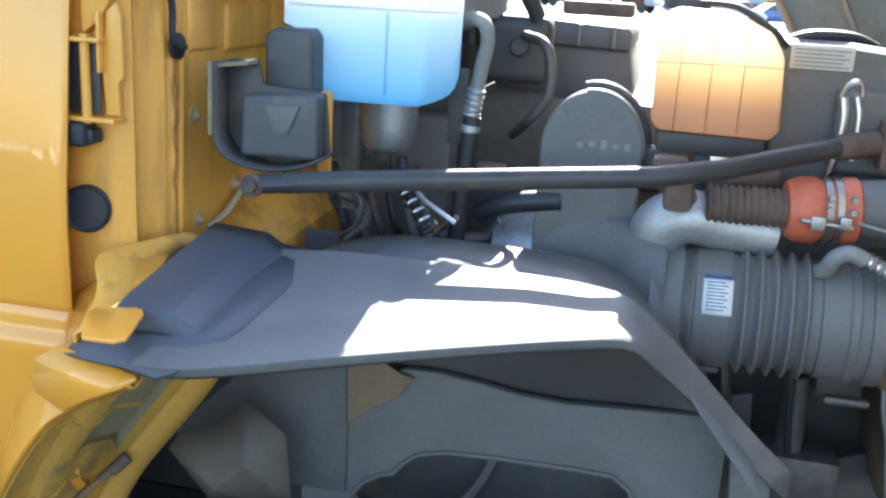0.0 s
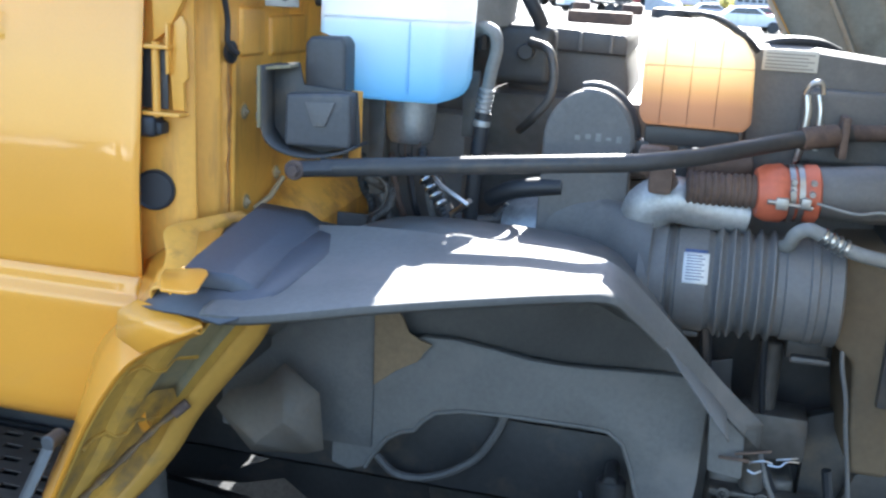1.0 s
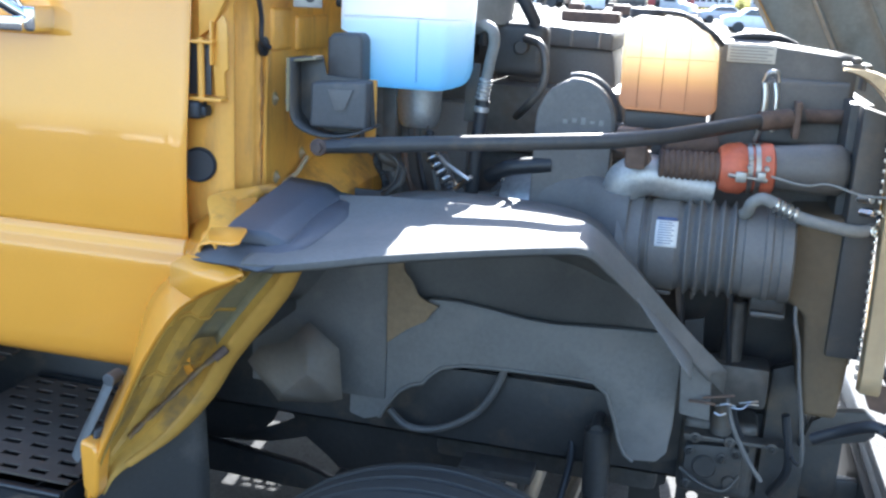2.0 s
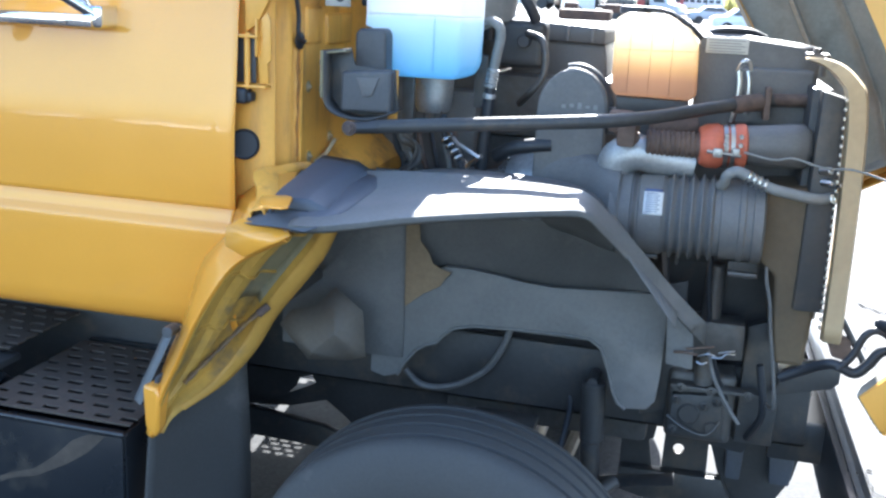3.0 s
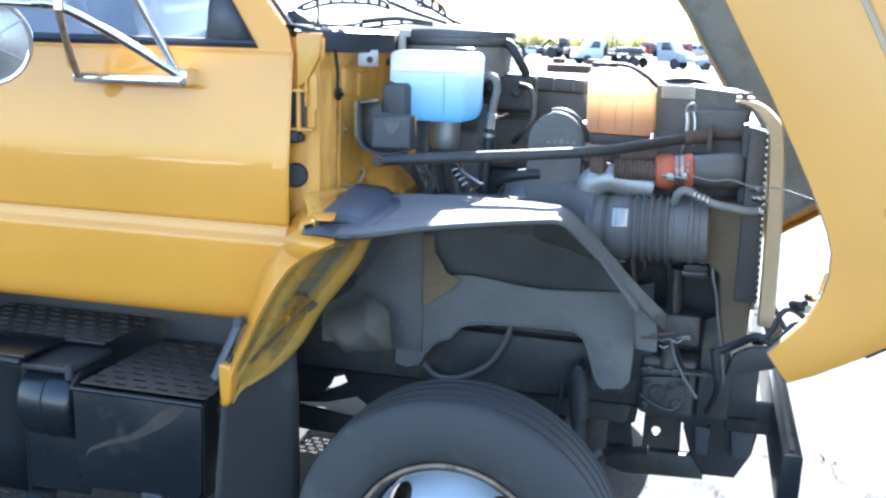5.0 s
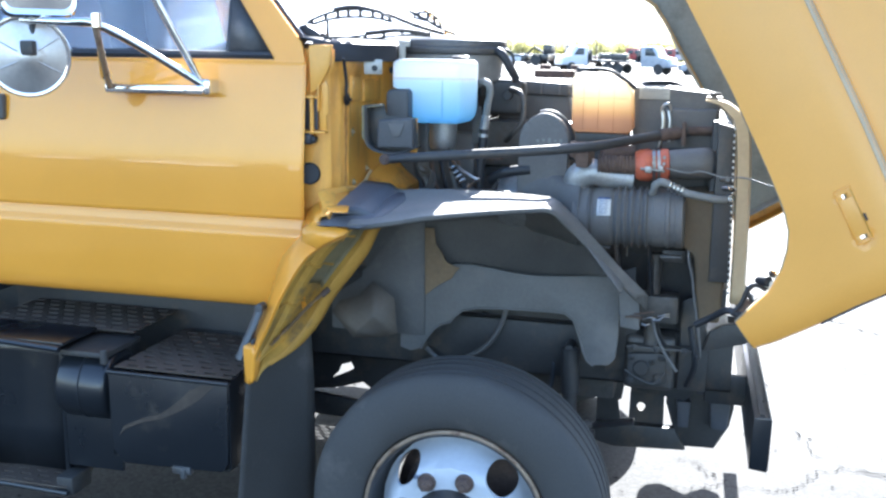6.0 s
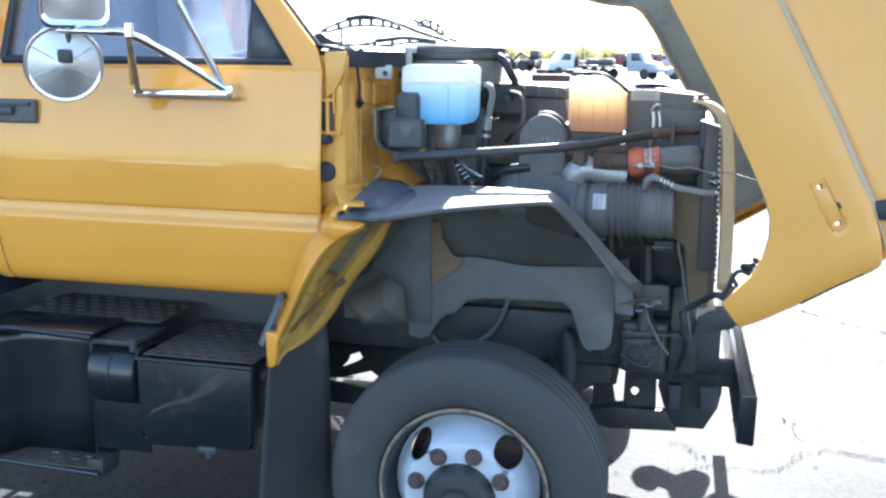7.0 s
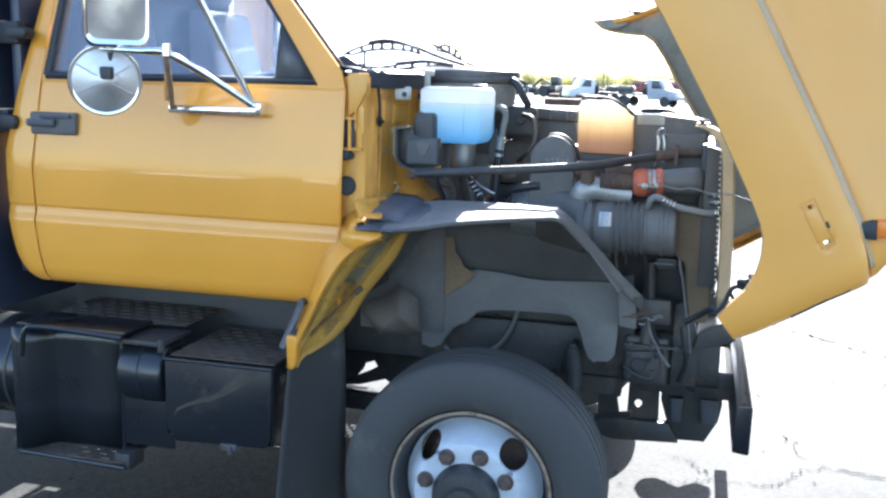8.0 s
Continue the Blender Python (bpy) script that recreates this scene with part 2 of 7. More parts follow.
def part(name, bm, mat, parent=None, label="", thick=0.0, smooth=40, kind="", bevel=0.0):
    me = bpy.data.meshes.new(name)
    bmesh.ops.recalc_face_normals(bm, faces=bm.faces)
    bm.to_mesh(me)
    bm.free()
    me.materials.append(mat)
    if smooth:
        me.shade_smooth()
        me.set_sharp_from_angle(angle=radians(smooth))
    ob = new(name, me)
    ob.parent = parent
    if thick:
        s = ob.modifiers.new("thickness", "SOLIDIFY")
        s.thickness, s.offset = thick, 0
    if bevel:
        s = ob.modifiers.new("edges", "BEVEL")
        s.width, s.segments, s.limit_method = bevel, 2, "ANGLE"
    if label or kind:
        tagged(ob, label, kind=kind)
    return ob


def join(*bms):
    out = bmesh.new()
    for b in bms:
        made = [out.verts.new(v.co) for v in b.verts]
        b.verts.index_update()
        for f in b.faces:
            out.faces.new([made[v.index] for v in f.verts])
        b.free()
    return out


def moved(bm, m):
    bmesh.ops.transform(bm, matrix=m, verts=bm.verts)
    return bm


def box(lo, hi, bevel=0.004, seg=2):
    bm = bmesh.new()
    lo, hi = V(lo), V(hi)
    bmesh.ops.create_cube(bm, size=1)
    for v in bm.verts:
        v.co = V([lo[i] + (v.co[i] + 0.5) * (hi[i] - lo[i]) for i in range(3)])
    if bevel:
        bmesh.ops.bevel(bm, geom=bm.edges[:], offset=bevel, segments=seg, affect="EDGES", profile=0.6)
    return bm


def prism(outline, a, b, axis="y", bevel=0.003, seg=2):
    """An outline of two coordinates, drawn out from a to b along the axis."""
    def place(u, w, d):
        return {"y": (u, d, w), "x": (d, u, w), "z": (u, w, d)}[axis]
    bm = bmesh.new()
    one = [bm.verts.new(place(u, w, a)) for u, w in outline]
    two = [bm.verts.new(place(u, w, b)) for u, w in outline]
    bm.faces.new(one), bm.faces.new(list(reversed(two)))
    n = len(outline)
    for i in range(n):
        bm.faces.new((one[i], two[i], two[(i + 1) % n], one[(i + 1) % n]))
    bmesh.ops.recalc_face_normals(bm, faces=bm.faces)
    if bevel:
        bmesh.ops.bevel(bm, geom=bm.edges[:], offset=bevel, segments=seg, affect="EDGES", profile=0.6, clamp_overlap=True)
    return bm


def curve(points, n=6):
    """A smooth line through the points."""
    p = [V(q) for q in points]
    p = [2 * p[0] - p[1]] + p + [2 * p[-1] - p[-2]]
    out = []
    for i in range(1, len(p) - 2):
        for k in range(n):
            t = k / n
            out.append(0.5 * ((2 * p[i]) + (p[i + 1] - p[i - 1]) * t + (2 * p[i - 1] - 5 * p[i] + 4 * p[i + 1] - p[i + 2]) * t * t
                              + (3 * p[i] - p[i - 1] - 3 * p[i + 1] + p[i + 2]) * t ** 3))
    out.append(p[-2])
    return out


def loft(sections, closed=False, cap=False):
    bm = bmesh.new()
    rows = [[bm.verts.new(p) for p in s] for s in sections]
    n = len(rows[0])
    for a, b in zip(rows, rows[1:]):
        for i in range(n if closed else n - 1):
            j = (i + 1) % n
            bm.faces.new((a[i], a[j], b[j], b[i]))
    if cap and closed:
        bm.faces.new(rows[0]), bm.faces.new(list(reversed(rows[-1])))
    return bm


def tube(points, r, seg=12, radii=None, flat=1.0):
    """A round bar along the points."""
    p = [V(q) for q in points]
    side = None
    rings = []
    for i, q in enumerate(p):
        d = (p[min(i + 1, len(p) - 1)] - p[max(i - 1, 0)]).normalized()
        if side is None:
            side = d.cross(V((0, 0, 1)))
            side = side.normalized() if side.length > 0.05 else V((1, 0, 0))
        side = (side - d * side.dot(d)).normalized()
        up = d.cross(side)
        rr = radii[i] if radii else r
        rings.append([q + side * rr * math.cos(2 * math.pi * k / seg) + up * rr * flat * math.sin(2 * math.pi * k / seg) for k in range(seg)])
    return loft(rings, closed=True, cap=True)


def lathe(profile, seg=48, m=None, ring=False):
    """Rings of (radius, height) turned round z, then placed by m; ring: the profile closes on itself."""
    rings = [[V((r * math.cos(2 * math.pi * k / seg), r * math.sin(2 * math.pi * k / seg), h)) for k in range(seg)] for r, h in profile]
    bm = loft(rings + [rings[0]], closed=True) if ring else loft(rings, closed=True, cap=True)
    bmesh.ops.remove_doubles(bm, verts=bm.verts, dist=1e-5)
    return moved(bm, m) if m else bm


def along(a, b):
    """The placing that lays z along the way from a to b, starting at a."""
    a, b = V(a), V(b)
    return Matrix.Translation(a) @ (b - a).to_track_quat("Z", "Y").to_matrix().to_4x4()


def rod(a, b, r, seg=14, bevel=0.15):
    n = (V(b) - V(a)).length
    e = min(r * bevel, n / 4)
    return lathe([(r - e, 0), (r, e), (r, n - e), (r - e, n)], seg, along(a, b))


def bolt(at, way, r, depth=0.012):
    """A washer with a hexagon nut and a stud end."""
    m = along(at, V(at) + V(way))
    return join(lathe([(r * 1.7, 0), (r * 1.7, depth * 0.25), (r * 1.5, depth * 0.3)], 20, m), lathe([(r, depth * 0.25), (r, depth * 0.9), (r * 0.8, depth)], 6, m),
                lathe([(r * 0.45, depth), (r * 0.45, depth * 1.7), (r * 0.35, depth * 1.8)], 10, m))

# ---- ground ----
def ground_material():
    m = material("sun_bleached_asphalt", (0.021, 0.021, 0.0205), 0.74, grain=0.45, grain_size=90, stain=0.16, stain_size=0.7, bump=0.35, dirt=(0.033, 0.032, 0.030), dirt_at=0.50, dirt_size=1.4)
    n, l = m.node_tree.nodes, m.node_tree.links
    b = n["Principled BSDF"]
    b.inputs["Specular IOR Level"].default_value = 0.22
    src = b.inputs["Base Color"].links[0].from_socket
    tc = n.new("ShaderNodeTexCoord")
    vor = n.new("ShaderNodeTexVoronoi")
    vor.inputs["Scale"].default_value = 70
    l.new(tc.outputs["Object"], vor.inputs["Vector"])
    r = n.new("ShaderNodeMapRange")
    r.inputs["From Min"].default_value, r.inputs["From Max"].default_value = 0.0, 1.0
    r.inputs["To Min"].default_value, r.inputs["To Max"].default_value = 0.55, 1.7
    l.new(vor.outputs["Color"], r.inputs["Value"])
    sc = n.new("ShaderNodeVectorMath")
    sc.operation = "SCALE"
    l.new(src, sc.inputs[0]), l.new(r.outputs[0], sc.inputs["Scale"])
    l.new(sc.outputs[0], b.inputs["Base Color"])
    return m


def ground_sheet():
    """One sheet to the horizon, finer near the truck, with a gentle unevenness."""
    marks = [-900, -300, -100, -40, -15, -6] + [-4 + 0.5 * i for i in range(21)] + [8, 12, 20, 40, 100, 300, 900]
    rows = []
    for y in marks:
        rows.append([V((x, y, 0.006 * noise.noise(V((x * 0.6, y * 0.6, 0))) if abs(x) < 9 and abs(y) < 9 else 0)) for x in marks])
    return loft(rows)


tagged(part("ground", ground_sheet(), ground_material(), kind="structure"), "bleached cracked asphalt lot in full sun", "ground")

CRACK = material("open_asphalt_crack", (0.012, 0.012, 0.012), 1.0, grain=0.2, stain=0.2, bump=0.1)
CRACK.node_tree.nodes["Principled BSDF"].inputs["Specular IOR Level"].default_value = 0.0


def crack(points, w):
    bm = bmesh.new()
    rng = random.Random(5)
    p = curve(points, 10)
    pairs = []
    for i, q in enumerate(p):
        d = (p[min(i + 1, len(p) - 1)] - p[max(i - 1, 0)]).normalized()
        s = V((-d.y, d.x, 0))
        j = s * rng.uniform(-0.02, 0.02)
        ww = w * rng.uniform(0.12, 0.75)
        pairs.append((bm.verts.new(q + j + s * ww), bm.verts.new(q + j - s * ww)))
    for a, b in zip(pairs, pairs[1:]):
        bm.faces.new((a[0], b[0], b[1], a[1]))
    return bm


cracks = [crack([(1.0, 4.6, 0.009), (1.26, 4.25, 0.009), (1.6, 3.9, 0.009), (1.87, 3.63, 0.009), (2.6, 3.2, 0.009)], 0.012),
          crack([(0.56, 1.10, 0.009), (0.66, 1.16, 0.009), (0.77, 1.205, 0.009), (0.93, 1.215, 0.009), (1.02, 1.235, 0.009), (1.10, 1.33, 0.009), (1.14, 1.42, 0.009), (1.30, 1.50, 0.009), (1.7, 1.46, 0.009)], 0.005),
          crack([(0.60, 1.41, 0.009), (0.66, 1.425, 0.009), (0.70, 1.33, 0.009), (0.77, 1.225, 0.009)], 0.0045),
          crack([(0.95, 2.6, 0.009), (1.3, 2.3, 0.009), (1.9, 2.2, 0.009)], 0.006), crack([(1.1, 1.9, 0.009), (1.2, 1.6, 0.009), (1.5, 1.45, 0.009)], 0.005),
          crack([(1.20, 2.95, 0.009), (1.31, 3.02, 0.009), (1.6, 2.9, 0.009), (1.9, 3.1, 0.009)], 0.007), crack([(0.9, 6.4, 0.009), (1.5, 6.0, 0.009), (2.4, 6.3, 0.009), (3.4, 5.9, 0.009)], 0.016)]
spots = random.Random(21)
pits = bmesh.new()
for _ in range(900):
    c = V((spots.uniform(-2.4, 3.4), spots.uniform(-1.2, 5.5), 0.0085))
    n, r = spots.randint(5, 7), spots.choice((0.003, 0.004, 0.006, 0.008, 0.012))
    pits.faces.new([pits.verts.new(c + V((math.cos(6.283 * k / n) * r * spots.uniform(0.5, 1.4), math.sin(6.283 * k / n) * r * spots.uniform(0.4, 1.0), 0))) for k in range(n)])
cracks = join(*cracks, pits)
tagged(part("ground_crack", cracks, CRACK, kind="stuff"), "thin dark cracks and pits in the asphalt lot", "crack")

# ---- the truck ----
truck = tagged(new("truck"), "yellow medium-duty truck with its hood tilted open, on dark wheels", "truck")
truck.empty_display_size = 0.3


def side_y(z):
    """How far the cab's side lies inwards at a height."""
    zs = [0.925, 0.935, 0.96, 1.05, 1.13, 1.154, 1.161, 1.169, 1.176, 1.19, 1.199, 1.203, 1.208, 1.27, 1.315, 1.355, 1.395, 1.455, 1.55, 1.62, 1.652, 2.25]
    ys = [0.060, 0.022, 0.004, -0.005, -0.0065, -0.0062, -0.0045, -0.0008, 0.0022, 0.0046, 0.0060, 0.0090, 0.0045, 0.002, 0.0015, 0.003, 0.0062, 0.0125, 0.0215, 0.029, 0.034, 0.175]
    return float(np.interp(z, zs, ys))


Z_LOW = [0.925, 0.93, 0.935, 0.945, 0.96, 0.99, 1.02, 1.05, 1.09, 1.13, 1.145, 1.154, 1.158, 1.161, 1.165, 1.169, 1.173, 1.176, 1.18, 1.19, 1.198, 1.201, 1.204, 1.208, 1.215, 1.23, 1.25, 1.27, 1.29, 1.315, 1.335, 1.355, 1.375, 1.395, 1.425, 1.455, 1.50, 1.55, 1.59, 1.62, 1.64, 1.652]


def door_rear(z):
    return float(np.interp(z, [0.92, 1.0, 1.15, 1.35, 1.655], [-1.620, -1.645, -1.665, -1.671, -1.640]))


def mirrored(bm):
    for v in bm.verts:
        v.co.y = 2 * YC - v.co.y
    bmesh.ops.reverse_faces(bm, faces=bm.faces)
    return bm


def door_skin():
    secs = []
    for z in Z_LOW:
        x1 = door_rear(z)
        row = []
        for t in [0, 0.002, 0.005, 0.009] + [k / 24 for k in range(1, 24)] + [0.991, 0.995, 0.998, 1.0]:
            x = -0.506 + (x1 + 0.506) * t
            turn = 0.006 * max(0, 1 - t / 0.009) ** 2 + 0.006 * max(0, (t - 0.991) / 0.009) ** 2
            row.append(V((x, side_y(z) + turn, z)))
        row.insert(0, row[0] + V((-0.004, 0.010, 0)))
        secs.append(row)
    return loft(secs)


def upper_frame(rear=-1.60):
    outer = [(door_rear(1.652), 1.652), (-0.506, 1.652), (-0.522, 1.705), (-0.955, 2.20), (rear, 2.20)]
    inner = [(-1.626, 1.664), (-0.602, 1.664), (-0.610, 1.672), (-0.945, 2.12), (-1.575, 2.12)]
    secs = []
    for ring, dy in ((outer, 0.012), (outer, 0.0), (inner, 0.0), (inner, 0.02)):
        secs.append([V((x, side_y(z) + dy, z)) for x, z in ring])
    return loft([list(s) for s in secs], closed=True)


def strip_on_side(points, w, lift, depth=0.012):
    """A rounded strip laid along points of the cab's side."""
    p = [V((x, side_y(z) + lift, z)) for x, z in points]
    return tube(p, w, 8)


def cab_side(far=False):
    f = mirrored if far else (lambda b: b)
    door = part("door", f(door_skin()), YELLOW, truck, "yellow painted steel cab door with horizontal creases", thick=0.004)
    part("window_surround", f(upper_frame()), YELLOW, door, thick=0.003)
    seal_pts = [(-1.622, 1.666), (-0.607, 1.668), (-0.945, 2.115), (-1.575, 2.115), (-1.622, 1.666)]
    part("window_seal", f(strip_on_side(seal_pts, 0.016, 0.006)), BLACK_RUBBER, door, "black rubber window seal")
    tri = [(-0.752, 1.672), (-0.614, 1.672), (-0.752, 1.856)]
    bm = bmesh.new()
    bm.faces.new([bm.verts.new((x, side_y(z) + 0.010, z)) for x, z in tri])
    part("vent_panel", f(bm), DARK_PLASTIC, door, "black triangular vent panel", thick=0.006)
    bm = bmesh.new()
    pane = [(-1.615, 1.67), (-0.752, 1.67), (-0.752, 1.855), (-0.945, 2.11), (-1.572, 2.11)]
    bm.faces.new([bm.verts.new((x, side_y(z) + 0.018, z)) for x, z in pane])
    g = part("pane", f(bm), GLASS, door, "tinted side window glass", thick=0.004, smooth=0)
    g.visible_shadow = False
    part("window_divider", f(strip_on_side([(-0.752, 1.668), (-0.752, 1.855)], 0.007, 0.012)), BLACK_RUBBER, door)
    # the quarter behind the door
    secs = []
    for z in Z_LOW + [1.75, 1.9, 2.05, 2.2]:
        x0 = (door_rear(z) if z <= 1.652 else float(np.interp(z, [1.652, 2.2], [-1.640, -1.603]))) - 0.006
        x1 = float(np.interp(z, [0.92, 0.945, 1.0, 1.08, 1.17, 1.4, 1.73, 2.2], [-1.655, -1.70, -1.748, -1.768, -1.784, -1.791, -1.72, -1.635]))
        y = side_y(z)
        secs.append([V((x0, y + 0.02, z)), V((x0, y + 0.002, z)), V(((x0 + x1) / 2, y, z)), V((x1 + 0.012, y + 0.003, z)), V((x1, y + 0.014, z)), V((x1 - 0.004, y + 0.06, z)), V((x1 - 0.005, y + 0.3, z))])
    part("cab_quarter", f(loft(secs)), YELLOW, truck, thick=0.004)
    return door


door = cab_side()
cab_side(far=True)

# the handle in its dished plate
handle = part("door_handle", box((-1.668, -0.006, 1.462), (-1.486, 0.024, 1.540), 0.010, 3), PLASTIC, door, "black plastic recessed door handle")
part("pull", join(box((-1.672, -0.024, 1.490), (-1.56, -0.004, 1.516), 0.008, 3), box((-1.62, -0.018, 1.520), (-1.50, -0.004, 1.532), 0.004)), BLUE_BLACK, handle)
# roof, back, floor and windscreen
part("cab_roof", loft([[V((x, y, z + 0.05 * (1 - ((y - YC) / 0.85) ** 2))) for y in [0.155 + 1.69 * k / 12 for k in range(13)]] for x, z in
                       [(-1.645, 2.17), (-1.62, 2.205), (-1.5, 2.23), (-1.2, 2.235), (-1.02, 2.22), (-0.955, 2.195)]]), YELLOW, truck, thick=0.01)
part("cab_back", box((-1.775, 0.05, 0.95), (-1.735, 2 * YC - 0.05, 2.2), 0.01), NAVY, truck, "dark painted rear cab wall")
part("cab_floor", box((-1.74, 0.06, 0.945), (-0.47, 2 * YC - 0.06, 0.985), 0.005), BLACK_METAL, truck)
ws = bmesh.new()
ws.faces.new([ws.verts.new(c) for c in ((-0.535, 0.10, 1.715), (-0.535, 2 * YC - 0.10, 1.715), (-0.955, 2 * YC - 0.20, 2.19), (-0.955, 0.20, 2.19))])
wsg = part("windscreen", ws, GLASS, truck, "windscreen glass", thick=0.005, smooth=0)
wsg.visible_shadow = False
part("windscreen_seal", tube([(-0.53, 0.09, 1.708), (-0.955, 0.19, 2.20)], 0.010, 8), BLACK_RUBBER, truck)
for s in (0, 1):
    y0 = 0.28 + 0.95 * s
    st = part("seat", join(box((-1.62, y0, 1.16), (-1.15, y0 + 0.52, 1.34), 0.05, 4), moved(box((-0.07, 0, 0), (0.07, 0.50, 0.72), 0.05, 4), pose(-1.56, y0 + 0.01, 1.28, 0, -14))), SEAT, truck, "grey cloth cab seat")
    part("headrest", box((-1.80 + 0.02, y0 + 0.11, 2.0), (-1.70 + 0.02, y0 + 0.40, 2.14), 0.03, 3), SEAT, st)
part("dashboard", loft([[V((x, y, z)) for x, z in ((-0.56, 1.70), (-0.72, 1.715), (-0.86, 1.68), (-0.92, 1.60), (-0.88, 1.42), (-0.70, 1.30))] for y in (0.08, 0.6, 1.2, 2 * YC - 0.08)]), DASH, truck, thick=0.01)
part("steering_wheel", join(moved(tube([V((0.21 * math.cos(a), 0.21 * math.sin(a), 0)) for a in [2 * math.pi * k / 40 for k in range(41)]], 0.014, 8), pose(-1.02, 2 * YC - 0.5, 1.66, 0, -55)),
                            moved(box((-0.2, -0.02, -0.02), (0.2, 0.02, 0.0), 0.006), pose(-1.02, 2 * YC - 0.5, 1.66, 0, -55))), BLACK_RUBBER, truck)
# the dark body behind the cab, and the hinges on its front edge
part("cargo_headboard", box((-1.886, -0.06, 0.80), (-1.86, 2 * YC + 0.06, 2.9), 0.008), NAVY, truck)
part("cargo_body", box((-3.6, -0.06, 0.93), (-1.974, 2 * YC + 0.06, 2.9), 0.02), NAVY, truck, "dark blue cargo body behind the cab")
for x, z, w in ((-1.668, 1.812, 0.022), (-1.724, 1.502, 0.028)):
    part("rubber_stop", join(box((-1.865, 0.03, z - 0.04), (x - 0.06, 0.11, z + 0.04), 0.01), prism([(x - 0.08, z + w), (x - 0.01, z + w * 0.7), (x, z), (x - 0.012, z - w), (x - 0.08, z - w * 0.8)], -0.006, 0.05, "y", 0.006)), BLACK_RUBBER, truck)

# ---- mirror ----
mirror = part("mirror_arm", join(tube(curve([(-0.785, -0.022, 1.577), (-0.90, -0.13, 1.675), (-0.985, -0.24, 1.745), (-1.05, -0.25, 1.752)], 5), 0.011),
                                 tube([(-0.80, -0.02, 1.585), (-0.87, -0.10, 1.78), (-0.955, -0.20, 2.02)], 0.011),
                                 tube([(-0.98, -0.245, 1.748), (-1.25, -0.26, 1.755)], 0.011), tube([(-0.985, -0.24, 1.748), (-1.10, -0.05, 1.60)], 0.008),
                                 box((-0.80, -0.035, 1.555), (-0.77, 0.028, 1.60), 0.008, 3), box((-1.10, -0.045, 1.556), (-0.785, 0.026, 1.582), 0.006), box((-1.06, -0.055, 1.561), (-0.84, -0.045, 1.576), 0.003),
                                 rod((-0.983, -0.245, 1.735), (-0.983, -0.245, 1.775), 0.013)), CHROME, truck, "chromed tubular mirror arm with weathered brackets")
part("brace", tube([(-0.985, -0.248, 1.742), (-1.0, -0.20, 1.66), (-1.08, -0.05, 1.575)], 0.009), RIM_TAN, mirror, "rusty brown brace")
mm = along((-1.20, -0.245, 1.658), (-1.20 + 0.62, -0.245 - 0.78, 1.658 - 0.06))
convex = part("convex_mirror", lathe([(0.001, 0.040), (0.014, 0.039), (0.02, 0.036), (0.06, 0.0235), (0.104, 0.009)], 48, mm), BRUSHED, mirror, "weathered stainless back of a round convex mirror")
for a in (-28, 32, 150, 205):
    c, s = math.cos(radians(a)), math.sin(radians(a))
    part("pressed_rib", tube([mm @ V((0.03 * c, 0.03 * s, 0.033)), mm @ V((0.10 * c, 0.10 * s, 0.010))], 0.0025, 6), BRUSHED, convex)
part("mirror_rim", lathe([(0.103, 0.013), (0.110, 0.012), (0.112, 0.004), (0.106, -0.004), (0.08, -0.012), (0.02, -0.02), (0.09, 0.005)], 48, mm, ring=True), CHROME, mirror)
part("mirror_stem", join(rod((-1.18, -0.25, 1.685), (-1.175, -0.25, 1.765), 0.009), box((-1.195, -0.285, 1.66), (-1.155, -0.262, 1.70), 0.006)), BLACK_METAL, mirror)
rect = [V((sx * (0.09 - 0.03) + 0.03 * math.cos(a), 0, sz * (0.19 - 0.03) + 0.03 * math.sin(a))) for sx, sz, a0 in ((1, 1, 0), (-1, 1, 90), (-1, -1, 180), (1, -1, 270)) for a in [radians(a0 + 18 * k) for k in range(6)]]
head_m = pose(-1.135, -0.27, 1.965, 3, 0, 46)
part("mirror_head", loft([[head_m @ (p * s + V((0, d, 0))) for p in rect] for s, d in ((0.96, -0.004), (1.04, -0.008), (1.08, 0.0), (1.06, 0.03), (0.9, 0.06), (0.2, 0.07))], closed=True, cap=False), CHROME, mirror, "rectangular chrome mirror head")
bm = bmesh.new()
bm.faces.new([bm.verts.new(head_m @ (p * 0.965 + V((0, -0.003, 0)))) for p in rect])
part("mirror_back", bm, CHROME, mirror, smooth=0)

# ---- cowl and firewall ----
FW = -0.43
fw_pts = [(-0.70, 0.085), (-0.548, 0.070), (-0.530, 0.060), (-0.506, 0.061), (-0.478, 0.064), (-0.452, 0.068), (-0.446, 0.074), (-0.450, 0.084), (-0.462, 0.096), (-0.468, 0.108), (-0.462, 0.120), (-0.444, 0.132), (-0.438, 0.140), (-0.443, 0.147), (-0.441, 0.153), (-0.433, 0.158), (-0.430, 0.18),
          (-0.430, 0.30), (-0.430, 0.46), (-0.424, 0.475), (-0.420, 0.50), (-0.420, 0.80), (-0.420, 1.2), (-0.430, 1.9)]
firewall = part("firewall", loft([[V((x + (0.012 if z > 1.62 else 0), y, z)) for x, y in fw_pts] for z in (1.06, 1.1, 1.2, 1.3, 1.4, 1.5, 1.58, 1.62, 1.64, 1.69)]), YELLOW_WORN, truck,
                "yellow firewall with pressed ribs, stains and bolts", thick=0.004)
